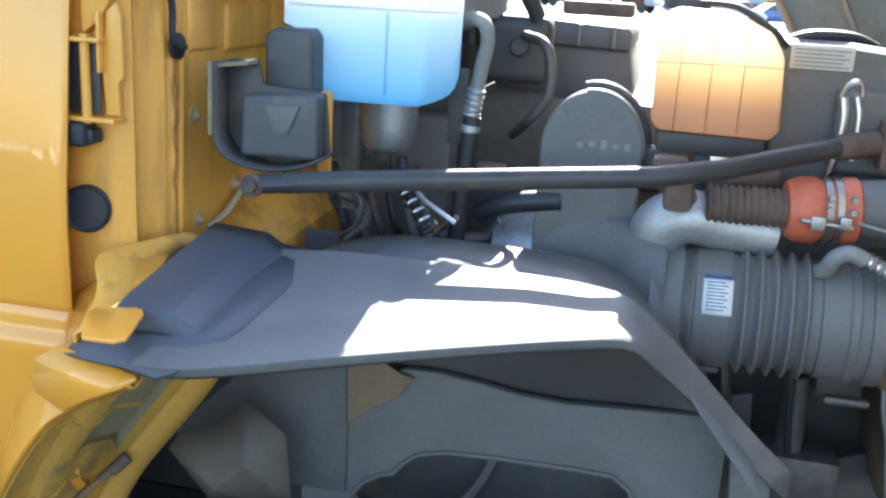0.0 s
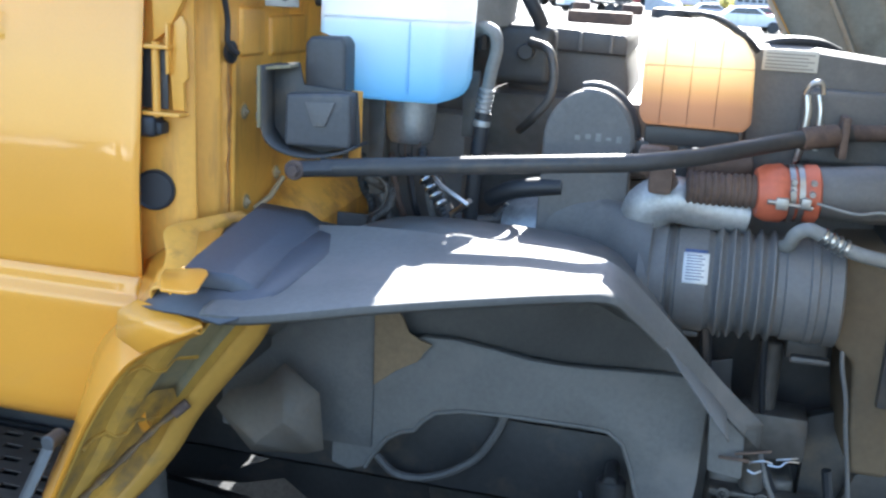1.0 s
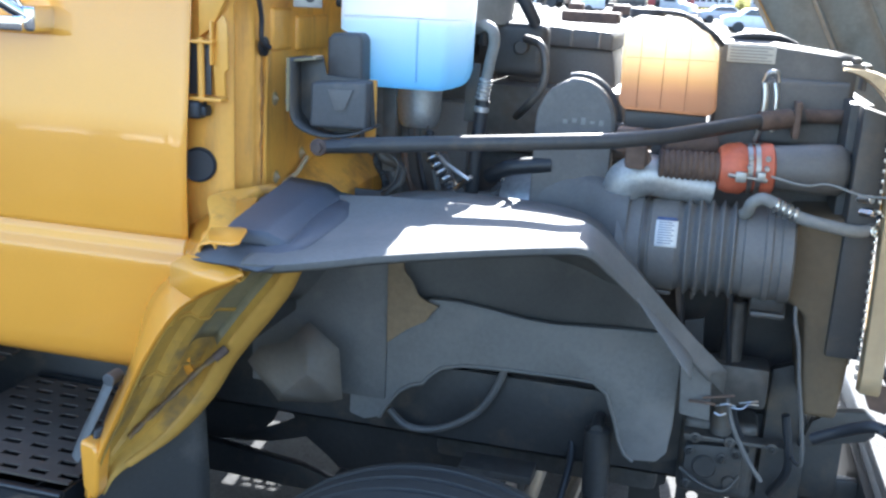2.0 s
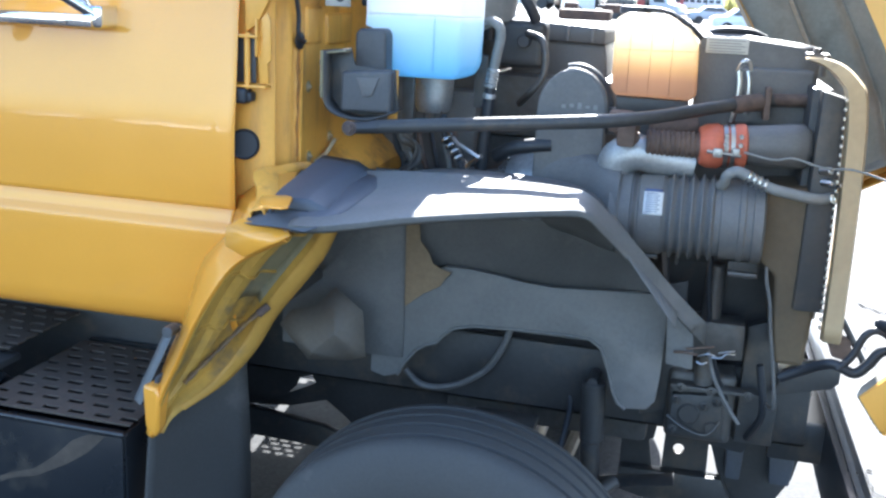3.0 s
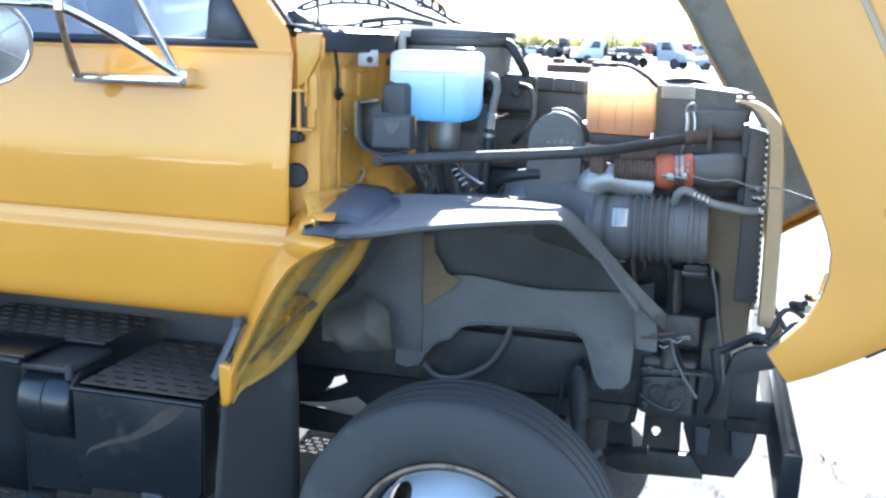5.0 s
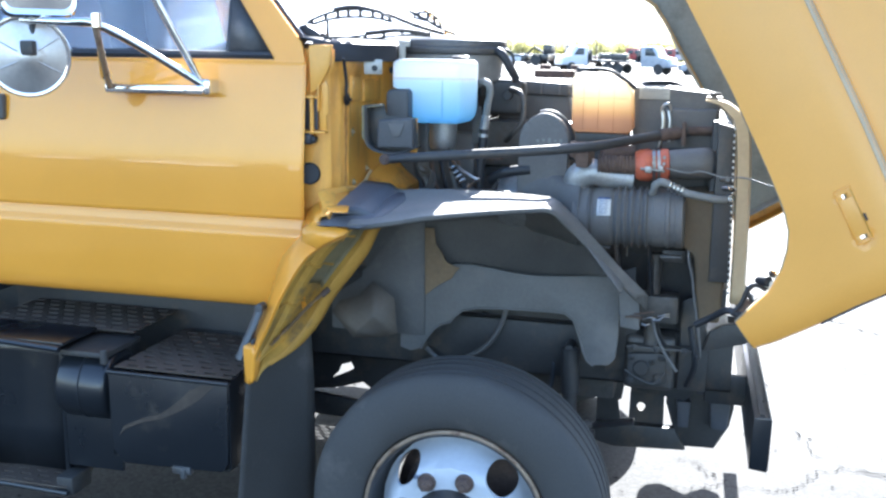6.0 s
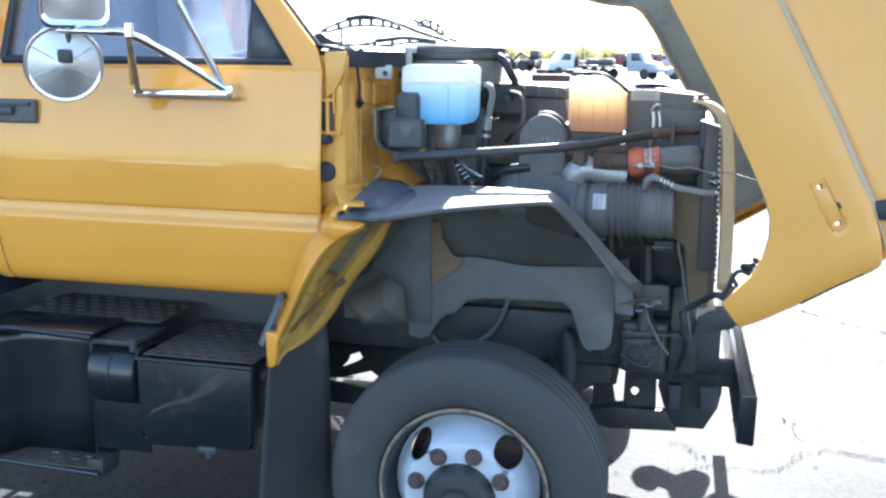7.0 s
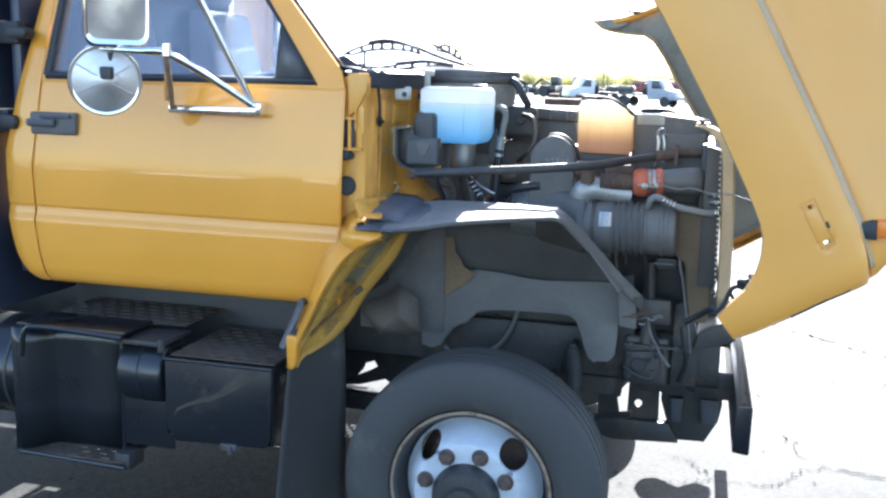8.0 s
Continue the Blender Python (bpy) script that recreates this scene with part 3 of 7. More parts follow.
part("pillar_plug", lathe([(0.001, 0.000), (0.027, 0.000), (0.030, 0.003), (0.032, 0.001), (0.032, -0.008)], 28, along((-0.503, 0.050, 1.334), (-0.473, -0.050, 1.336))), BLACK_RUBBER, firewall, "round black rubber plug")
part("check_block", join(box((-0.520, 0.024, 1.420), (-0.487, 0.058, 1.452), 0.008, 3), box((-0.495, 0.032, 1.424), (-0.478, 0.058, 1.444), 0.006)), BLACK_RUBBER, firewall, "black rubber door stop")
hinge = part("door_hinge", box((-0.530, 0.030, 1.552), (-0.464, 0.056, 1.558), 0.002), YELLOW_WORN, truck, "yellow door hinge with pin")
part("hinge_leaf", box((-0.530, 0.030, 1.453), (-0.447, 0.060, 1.459), 0.002), YELLOW_WORN, hinge)
part("hinge_pin", rod((-0.490, 0.040, 1.450), (-0.490, 0.040, 1.562), 0.0062), YELLOW_WORN, hinge)
part("hinge_ear", prism([(-0.470, 1.515), (-0.463, 1.590), (-0.450, 1.602), (-0.443, 1.586), (-0.441, 1.510), (-0.449, 1.502), (-0.447, 1.462), (-0.466, 1.462)], 0.046, 0.053, "y", 0.002), YELLOW_WORN, hinge)
part("hinge_stop", box((-0.472, 0.036, 1.515), (-0.467, 0.056, 1.590), 0.002), YELLOW_WORN, hinge)
# dark plate laid in for the shade of the opening behind the pin
part("hinge_pocket", box((-0.531, 0.046, 1.462), (-0.474, 0.0485, 1.550), 0.001), BLACK_METAL, hinge, "dark plate standing in for the shaded pocket behind the hinge pin")
for y, z in ((0.209, 1.445), (0.216, 1.291), (0.340, 1.321), (0.300, 1.505)):
    part("washer", lathe([(0.017, 0.0), (0.016, 0.0025), (0.0125, 0.003), (0.012, 0.001), (0.010, 0.001)], 20, along((FW, y, z), (FW + 1, y, z))), YELLOW_WORN, firewall)
    part("bolt", bolt((FW + 0.002, y, z), (1, 0, 0), 0.0075, 0.005), TAN, firewall)
for y, z0, z1, w in ((0.154, 1.30, 1.58, 0.0022), (0.160, 1.40, 1.55, 0.0016), (0.40, 1.42, 1.52, 0.0018)):
    part("rust_streak", tube([(FW - (0.010 if 0.13 < y < 0.15 else -0.0005), y + 0.004 * math.sin(9 * k + 40 * y), z0 + (z1 - z0) * k / 9) for k in range(10)], w, 6, flat=0.6, radii=[w * (0.4 + 0.6 * abs(math.sin(2.1 * k + 7 * y))) for k in range(10)]), RUN_STAIN, firewall)
part("seam_bead", tube([(FW + 0.004, 0.160, 1.27), (FW + 0.003, 0.163, 1.36), (FW + 0.004, 0.166, 1.45), (FW + 0.003, 0.172, 1.56)], 0.004, 6), YELLOW_WORN, firewall)
part("pressed_rib", join(moved(box((-0.006, -0.045, -0.04), (0.008, 0.045, 0.04), 0.008, 3), pose(FW, 0.235, 1.575)), moved(box((-0.006, -0.08, -0.035), (0.008, 0.08, 0.035), 0.008, 3), pose(FW, 0.385, 1.565))), YELLOW_WORN, firewall)
part("diagonal_seam", tube([(FW + 0.004, 0.245, 1.272), (FW + 0.02, 0.275, 1.290), (FW + 0.02, 0.33, 1.315)], 0.005, 6), TAN, firewall)
part("toe_panel", loft([[V((-0.425, 0.26, 1.27)), V((-0.425, 0.5, 1.33)), V((-0.415, 0.86, 1.34))], [V((-0.36, 0.25, 1.22)), V((-0.33, 0.5, 1.25)), V((-0.33, 0.86, 1.25))],
                        [V((-0.36, 0.25, 1.20)), V((-0.33, 0.5, 1.1)), V((-0.33, 0.86, 1.1))]]), YELLOW_WORN, firewall, thick=0.004)
drain = part("drain_hose", tube(curve([(-0.415, 0.10, 1.665), (-0.418, 0.13, 1.60), (-0.42, 0.135, 1.56), (-0.415, 0.150, 1.545), (-0.415, 0.158, 1.545)], 6), 0.005, 8), BLACK_RUBBER, firewall, "black drain hose into a grommet")
part("grommet", lathe([(0.018, 0), (0.018, 0.006), (0.010, 0.010)], 20, along((FW, 0.16, 1.545), (FW + 1, 0.10, 1.545))), BLACK_RUBBER, firewall)
part("clip_plate", moved(box((-0.027, -0.002, -0.022), (0.027, 0.002, 0.022), 0.0015), pose(-0.363, 0.212, 1.640, 0, 0, 20)), DULL_STEEL, firewall, "small bare metal plate with a bolt hole")
# black disc stands in for the shade inside the bolt's hole
part("bolt_hole", moved(rod((0.004, -0.0035, -0.004), (0.004, -0.001, -0.004), 0.009, 14), pose(-0.363, 0.212, 1.640, 0, 0, 20)), BLACK_RUBBER, firewall)
cowl = part("cowl_panel", loft([[V((-0.54 + (x + 0.54) * reach, y, z)) for x, z in ((-0.54, 1.712), (-0.50, 1.722), (-0.42, 1.718), (-0.345, 1.712), (-0.322, 1.704), (-0.315, 1.657), (-0.36, 1.655))] for y, reach in ((0.055, 0.24), (0.10, 0.42), (0.20, 0.78), (0.30, 1.0), (0.34, 0.92), (0.42, 0.72), (1.2, 0.62), (2 * YC - 0.06, 0.5))]), BLACK_RUBBER, truck,
            "black plastic cowl grille below the windscreen", thick=0.004)
for k in range(26):
    part("cowl_louvre", box((-0.498, 0.16 + 0.026 * k, 1.721), (-0.452, 0.172 + 0.026 * k, 1.727), 0), BLACK_RUBBER, cowl)
part("cowl_end", prism([(-0.50, 1.70), (-0.43, 1.702), (-0.438, 1.64), (-0.47, 1.58), (-0.497, 1.56)], 0.045, 0.060, "y", 0.004), YELLOW_WORN, truck)


def wiper(blade, arm_pts, gap=0.022, w=0.0045):
    """A bowed blade hung in its yokes, and the arm that carries it."""
    p = curve(blade, 6)
    arm = part("wiper_arm", tube(curve(arm_pts, 6), 0.007, 8), BLACK_METAL, truck, "black windscreen wiper arm and blade")
    top = [q + V((0, 0, gap * math.sin(math.pi * k / (len(p) - 1)) ** 0.4)) for k, q in enumerate(p)]
    part("wiper_blade", tube(p, w, 6), BLACK_RUBBER, arm)
    part("yoke", join(tube(top, w, 6), *[tube([p[k], top[k]], 0.006, 6) for k in range(2, len(p) - 1, 3)]), BLACK_METAL, arm)


wiper([(-0.60, 0.24, 1.752), (-0.512, 0.25, 1.778), (-0.442, 0.25, 1.785), (-0.366, 0.25, 1.782), (-0.320, 0.26, 1.772)], [(-0.50, 0.25, 1.806), (-0.43, 0.25, 1.814), (-0.36, 0.30, 1.800), (-0.275, 0.35, 1.766), (-0.198, 0.40, 1.742)])
wiper([(-0.56, 0.40, 1.712), (-0.432, 0.40, 1.724), (-0.314, 0.40, 1.736), (-0.243, 0.42, 1.734)], [(-0.45, 0.40, 1.74), (-0.34, 0.40, 1.75), (-0.243, 0.42, 1.740)], 0.014, 0.004)
wiper([(-0.44, 0.90, 1.806), (-0.376, 0.90, 1.792), (-0.332, 0.90, 1.768)], [(-0.455, 0.90, 1.830), (-0.39, 0.90, 1.800), (-0.332, 0.90, 1.768), (-0.28, 0.90, 1.748)], 0.03)
part("cowl_corner", prism([(-0.60, 1.752), (-0.545, 1.760), (-0.50, 1.735), (-0.50, 1.712), (-0.585, 1.720)], 0.14, 0.22, "y", 0.006), BLACK_RUBBER, truck, "black cowl corner at the windscreen foot")
part("washer_nozzle", join(rod((-0.47, 0.12, 1.715), (-0.47, 0.12, 1.775), 0.004, 8), box((-0.48, 0.11, 1.712), (-0.46, 0.13, 1.725), 0.003)), BLACK_RUBBER, truck)

# ---- rear fender flare, left on the cab ----
lip = curve([(-0.606, -0.172, 0.757), (-0.592, -0.176, 0.81), (-0.574, -0.178, 0.86), (-0.540, -0.177, 0.932), (-0.493, -0.176, 1.032), (-0.433, -0.175, 1.126), (-0.386, -0.175, 1.166), (-0.345, -0.175, 1.188), (-0.312, -0.175, 1.204)], 5)
root = curve([(-0.622, -0.150, 0.757), (-0.620, -0.13, 0.81), (-0.618, -0.08, 0.88), (-0.608, -0.018, 0.957), (-0.594, -0.012, 1.005), (-0.566, -0.012, 1.088), (-0.520, -0.012, 1.143), (-0.475, -0.015, 1.182), (-0.40, -0.08, 1.214)], 5)
deep = curve([(-0.590, -0.150, 0.757), (-0.575, -0.12, 0.79), (-0.530, 0.0, 0.82), (-0.480, 0.05, 0.885), (-0.433, 0.06, 0.968), (-0.362, 0.06, 1.062), (-0.322, 0.06, 1.12), (-0.292, 0.05, 1.180), (-0.262, 0.03, 1.225)], 5)
secs = []
for a, b, c in zip(root, lip, deep):
    out = V((-0.5, -0.6, 0.35)).normalized()
    secs.append([a + V((0.01, 0.05, 0)), a, a.lerp(b, 0.06) + out * 0.006, a.lerp(b, 0.5) + out * 0.007, a.lerp(b, 0.93) + out * 0.003, b, b + V((0.003, 0.004, -0.003))])
flare = part("fender_flare", loft(secs), YELLOW, truck, "yellow rear fender flare fixed to the cab, scuffed inside", thick=0.003, smooth=28)


def lining(k, t, lift=0.0):
    """Point on the flare's inner face: t from the lip to the deep edge."""
    b, c = lip[k] + V((0.004, 0.006, -0.004)), deep[k]
    hollow = float(np.interp(t, [0, 0.10, 0.24, 0.32, 0.42, 0.50, 0.72, 0.80, 1], [0, 0.6, 0.75, 0.55, 0.55, 0.9, 0.9, 0.25, 0]))
    hollow *= float(np.interp(k / (len(lip) - 1), [0, 0.15, 0.4, 0.85, 1], [0.2, 0.6, 1, 1, 0.4]))
    return b.lerp(c, t) + V((-0.028, 0.055, 0.030)) * (hollow - lift)


TS = [0, 0.05, 0.10, 0.17, 0.24, 0.28, 0.32, 0.37, 0.42, 0.46, 0.50, 0.61, 0.72, 0.76, 0.80, 0.9, 1.0]
part("flare_lining", loft([[lining(k, t) for t in TS] for k in range(len(lip))]), GRIME_AND_SHADE, flare, "dirty yellow inner face of the flare", thick=0.003)
n = len(lip)
part("scuffed_pocket", loft([[lining(k, t, 0.04) for t in (0.44, 0.48, 0.54, 0.64, 0.72, 0.76)] for k in range(int(n * 0.50), int(n * 0.90))]), SCUFFED, flare, "grey scuffed pocket inside the flare", thick=0.002)
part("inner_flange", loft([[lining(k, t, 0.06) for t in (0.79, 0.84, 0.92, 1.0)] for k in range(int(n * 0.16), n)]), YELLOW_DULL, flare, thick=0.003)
for f in (0.42, 0.58, 0.74):
    part("pressed_rib", tube([lining(int(n * f), t, 0.02) for t in (0.06, 0.14, 0.24, 0.34, 0.42, 0.50, 0.62, 0.72)], 0.007, 8, flat=0.6), GRIME_AND_SHADE, flare)
part("flare_top", loft([[V((-0.506, 0.03, 1.225)), V((-0.500, -0.012, 1.165)), V((-0.495, -0.02, 1.160))], [V((-0.455, 0.03, 1.262)), V((-0.452, -0.025, 1.228)), V((-0.44, -0.07, 1.198))],
                        [V((-0.415, 0.03, 1.280)), V((-0.405, -0.035, 1.258)), V((-0.375, -0.12, 1.213))], [V((-0.375, 0.03, 1.290)), V((-0.36, -0.05, 1.265)), V((-0.308, -0.172, 1.206))]]), YELLOW, flare, thick=0.005)
band_out = curve([(-0.398, 0.13, 1.293), (-0.430, 0.08, 1.290), (-0.454, 0.0, 1.290), (-0.426, -0.05, 1.266), (-0.406, -0.10, 1.251), (-0.398, -0.145, 1.240)], 5)
band_in = curve([(-0.380, 0.13, 1.288), (-0.405, 0.10, 1.284), (-0.408, 0.03, 1.274), (-0.384, -0.05, 1.262), (-0.376, -0.09, 1.254), (-0.372, -0.142, 1.246)], 5)
part("flare_band", loft([[a + V((0.004, 0, -0.03)), a, a.lerp(b, 0.15) + V((0, 0, 0.003)), a.lerp(b, 0.85) + V((0, 0, 0.003)), b, b + V((0.004, 0, -0.012))] for a, b in zip(band_out, band_in)]), YELLOW_WORN, flare, thick=0.003)
corner = bmesh.new()
corner.faces.new([corner.verts.new(c) for c in ((-0.412, -0.153, 1.229), (-0.345, -0.170, 1.224), (-0.303, -0.181, 1.220), (-0.299, -0.183, 1.215), (-0.318, -0.184, 1.202), (-0.352, -0.184, 1.187), (-0.392, -0.182, 1.164), (-0.435, -0.171, 1.178), (-0.440, -0.158, 1.21))])
part("flare_corner", corner, YELLOW, flare, thick=0.004)
part("flare_foot", loft([[V((-0.622, -0.17, 0.868)), V((-0.585, -0.18, 0.868)), V((-0.580, -0.14, 0.868)), V((-0.618, -0.13, 0.868))], [V((-0.622, -0.172, 0.85)), V((-0.580, -0.182, 0.85)), V((-0.577, -0.14, 0.85)), V((-0.618, -0.13, 0.85))],
                         [V((-0.619, -0.172, 0.78)), V((-0.584, -0.180, 0.78)), V((-0.584, -0.145, 0.78)), V((-0.617, -0.14, 0.78))], [V((-0.610, -0.168, 0.757)), V((-0.594, -0.172, 0.757)), V((-0.594, -0.150, 0.757)), V((-0.610, -0.150, 0.757))]], closed=True, cap=True), YELLOW, flare, bevel=0.006)
part("inner_bracket", tube(curve([(-0.447, 0.010, 0.991), (-0.475, -0.018, 0.963), (-0.510, -0.048, 0.922), (-0.545, -0.085, 0.880), (-0.565, -0.105, 0.854)], 4), 0.010, 8, radii=[0.006 + 0.005 * math.sin(2.1 * k) ** 2 for k in range(17)], flat=0.45), MUD, flare, "muddy bracket bar inside the flare")
part("bracket_hook", rod((-0.450, 0.0, 0.985), (-0.432, 0.015, 1.003), 0.009), RUST, flare)
part("tab", prism([(-0.334, -0.228), (-0.298, -0.226), (-0.290, -0.214), (-0.312, -0.142), (-0.320, -0.130), (-0.332, -0.125), (-0.362, -0.140), (-0.372, -0.150), (-0.362, -0.180)], 1.272, 1.277, "z", 0.002), YELLOW, flare, "yellow bent locating tab")
for p in ((-0.355, -0.155, 1.210), (-0.44, -0.165, 1.12)):
    part("rivet", lathe([(0.004, 0), (0.003, 0.003)], 10, along(p, V(p) + V((-0.2, -1, 0.3)))), RUST, flare)
part("latch_bracket", join(tube([(-0.596, -0.105, 0.965), (-0.606, -0.12, 0.93), (-0.630, -0.140, 0.865), (-0.646, -0.150, 0.82)], 0.016, 8, flat=0.35), rod((-0.594, -0.12, 0.965), (-0.594, -0.085, 0.965), 0.012)), STRAP_GREY, flare, "grey metal hood latch bracket")

# mud flap behind the wheel
flap = []
for z in [0.10 + 0.06 * k for k in range(14)]:
    x0 = float(np.interp(z, [0.1, 0.32, 0.76, 0.90], [-0.676, -0.660, -0.618, -0.596]))
    x1 = float(np.interp(z, [0.1, 0.45, 0.65, 0.88], [-0.518, -0.516, -0.518, -0.530]))
    flap.append([V((x0 + (x1 - x0) * (0.35 * t + 0.65 * t * t), -0.155 + 0.255 * t - 0.012 * math.sin(3 * t), z + 0.03 * t)) for t in [k / 10 for k in range(11)]])
part("mud_flap", loft(flap), RUBBER, truck, "black rubber mud flap behind the front wheel", thick=0.008)

# ---- inner fender liner ----
outer = curve([(-0.300, -0.19, 1.236), (-0.245, -0.192, 1.240), (-0.17, -0.182, 1.252), (-0.078, -0.164, 1.268), (0.05, -0.11, 1.278), (0.16, -0.06, 1.283), (0.214, -0.035, 1.280), (0.246, 0.035, 1.236), (0.298, 0.130, 1.160), (0.360, 0.222, 1.070), (0.438, 0.290, 0.978)], 6)
inner = curve([(-0.300, 0.130, 1.280), (-0.250, 0.125, 1.284), (-0.18, 0.125, 1.290), (-0.075, 0.125, 1.292), (0.05, 0.125, 1.291), (0.15, 0.115, 1.290), (0.208, 0.085, 1.287), (0.262, 0.125, 1.230), (0.320, 0.190, 1.155), (0.388, 0.257, 1.066), (0.468, 0.322, 0.975)], 6)
secs = []
for a, b in zip(outer, inner):
    d = V((0, 0.004, -0.014))
    secs.append([a + d + V((0, 0.006, 0)), a + d * 0.6, a, a.lerp(b, 0.04) + V((0, 0, 0.003)), a.lerp(b, 0.3), a.lerp(b, 0.6), a.lerp(b, 0.92), b + V((0, 0, 0.004)), b + V((0, 0.012, -0.004)), b + V((0, 0.02, -0.05))])
liner = part("fender_liner", loft(secs), LINER, truck, "grey plastic inner fender liner with dust and scuffs", thick=0.003)
# raised pad at its rear end
pad = []
for t in [k / 8 for k in range(9)]:
    a = V((-0.358, -0.128, 1.262)).lerp(V((-0.372, 0.15, 1.292)), t)
    b = V((-0.268, -0.122, 1.262)).lerp(V((-0.262, 0.14, 1.288)), t)
    up = V((0, 0, 0.015 if t > 0.02 else 0.010))
    pad.append([a - V((0, 0, 0.012)), a + up * 0.7, a.lerp(b, 0.04) + up, a.lerp(b, 0.10) + up * 1.05, a.lerp(b, 0.5) + up * 1.02, a.lerp(b, 0.74) + up, a.lerp(b, 0.80) + up * 0.92, b + V((0.0, 0, 0.002)), b + V((0.02, 0, -0.006))])
first = [p + V((0, -0.012, -0.018)) for p in pad[0]]
part("rubber_pad", loft([[V((p.x, p.y, min(p.z, 1.262))) for p in first]] + pad), BLUE_BLACK, liner, "blue-black rubber pad on the fender liner", thick=0.003)
part("pad_skirt", loft([[V((-0.402, -0.160, 1.222)), V((-0.40, -0.12, 1.236)), V((-0.395, -0.02, 1.262)), V((-0.40, 0.15, 1.284))], [V((-0.36, -0.175, 1.226)), V((-0.345, -0.12, 1.250)), V((-0.345, 0.02, 1.270)), V((-0.345, 0.16, 1.288))],
                        [V((-0.31, -0.188, 1.230)), V((-0.30, -0.12, 1.256)), V((-0.29, 0.02, 1.274)), V((-0.30, 0.16, 1.288))], [V((-0.266, -0.202, 1.230)), V((-0.25, -0.12, 1.256)), V((-0.24, 0.02, 1.276)), V((-0.25, 0.15, 1.286))],
                        [V((-0.245, -0.198, 1.238)), V((-0.215, -0.12, 1.256)), V((-0.20, 0.02, 1.274)), V((-0.22, 0.14, 1.285))]]), BLUE_BLACK, liner, thick=0.004)

# upright wall of the liner: an upper hollow and a lower panel with an arch
top_line = curve([(-0.47, 0.30, 1.02), (-0.33, 0.31, 1.20), (-0.20, 0.31, 1.275), (0.0, 0.30, 1.285), (0.16, 0.27, 1.272), (0.25, 0.25, 1.215), (0.32, 0.28, 1.13), (0.40, 0.32, 1.03)], 6)
secs = []
for p in top_line:
    f = p + V((0, 0.08, 0))
    secs.append([V((p.x, 0.12 if p.x > -0.2 else 0.2, p.z)), V((p.x, 0.34, p.z - 0.015)), V((p.x, 0.42, max(p.z - 0.06, 0.97))), V((p.x, 0.455, max(p.z - 0.14, 0.965))), V((p.x, 0.462, 0.95))])
part("liner_wall", loft(secs), PLASTIC, liner, thick=0.003)
arch = [(-0.340, 0.712), (-0.303, 0.701), (-0.267, 0.714), (-0.250, 0.746), (-0.222, 0.785), (-0.195, 0.804), (-0.168, 0.812), (-0.152, 0.834), (-0.126, 0.856), (-0.075, 0.869), (0.025, 0.874), (0.155, 0.876), (0.208, 0.874), (0.237, 0.853), (0.258, 0.800), (0.272, 0.752),
        (0.286, 0.722), (0.306, 0.708), (0.354, 0.712), (0.374, 0.736), (0.380, 0.800), (0.382, 0.955), (0.365, 1.005), (0.259, 0.999), (0.114, 0.990), (0.038, 0.994), (-0.017, 1.003), (-0.100, 1.012), (-0.160, 1.010), (-0.20, 0.985), (-0.30, 0.975), (-0.338, 0.95)]
part("liner_panel", prism(arch, 0.430, 0.452, "y", 0.006), LINER, liner, "grey plastic liner panel with an axle arch")
part("arch_lip", tube([V((x, 0.428, z)) for x, z in arch[2:18]], 0.004, 6), LINER, liner)
part("inner_ring", tube(curve([(-0.281, 0.55, 0.679), (-0.241, 0.55, 0.646), (-0.19, 0.55, 0.642), (-0.129, 0.55, 0.662), (-0.069, 0.55, 0.704), (-0.036, 0.55, 0.749), (-0.015, 0.55, 0.797), (0.0, 0.56, 0.85)], 5), 0.009, 8), PLASTIC, liner)
part("liner_end", prism([(0.376, 1.023), (0.441, 0.989), (0.449, 0.860), (0.389, 0.867)], 0.345, 0.360, "y", 0.006), LINER, liner)
part("felt_patch", prism([(-0.254, 1.128), (-0.250, 0.902), (-0.205, 0.940), (-0.163, 0.964), (-0.150, 0.985), (-0.135, 1.002), (-0.158, 1.008), (-0.182, 1.020), (-0.196, 1.050), (-0.215, 1.072), (-0.222, 1.128)], 0.412, 0.418, "y", 0.002), CARD, liner, "torn tan felt on the liner")
sh = bmesh.new()
ring = [(-0.450, 0.905), (-0.402, 0.957), (-0.330, 0.905), (-0.320, 0.790), (-0.356, 0.776), (-0.470, 0.762), (-0.545, 0.845), (-0.515, 0.885)]
apex = sh.verts.new((-0.395, 0.308, 0.845))
fold = sh.verts.new((-0.452, 0.314, 0.790))
rv = [sh.verts.new((x, 0.33, z)) for x, z in ring]
for i in (0, 1, 2, 3, 7):
    sh.faces.new((rv[i], rv[(i + 1) % 8], apex) if i != 7 else (rv[7], rv[0], apex))
for i in (4, 5, 6):
    sh.faces.new((rv[i], rv[i + 1], fold))
sh.faces.new((rv[7], apex, fold))
sh.faces.new((rv[4], fold, apex))
part("splash_shield", sh, SHIELD, liner, "folded grey splash shield", thick=0.003, smooth=15)
part("shield_back", box((-0.58, 0.422, 0.76), (-0.253, 0.432, 1.24), 0.006), PLASTIC, liner)

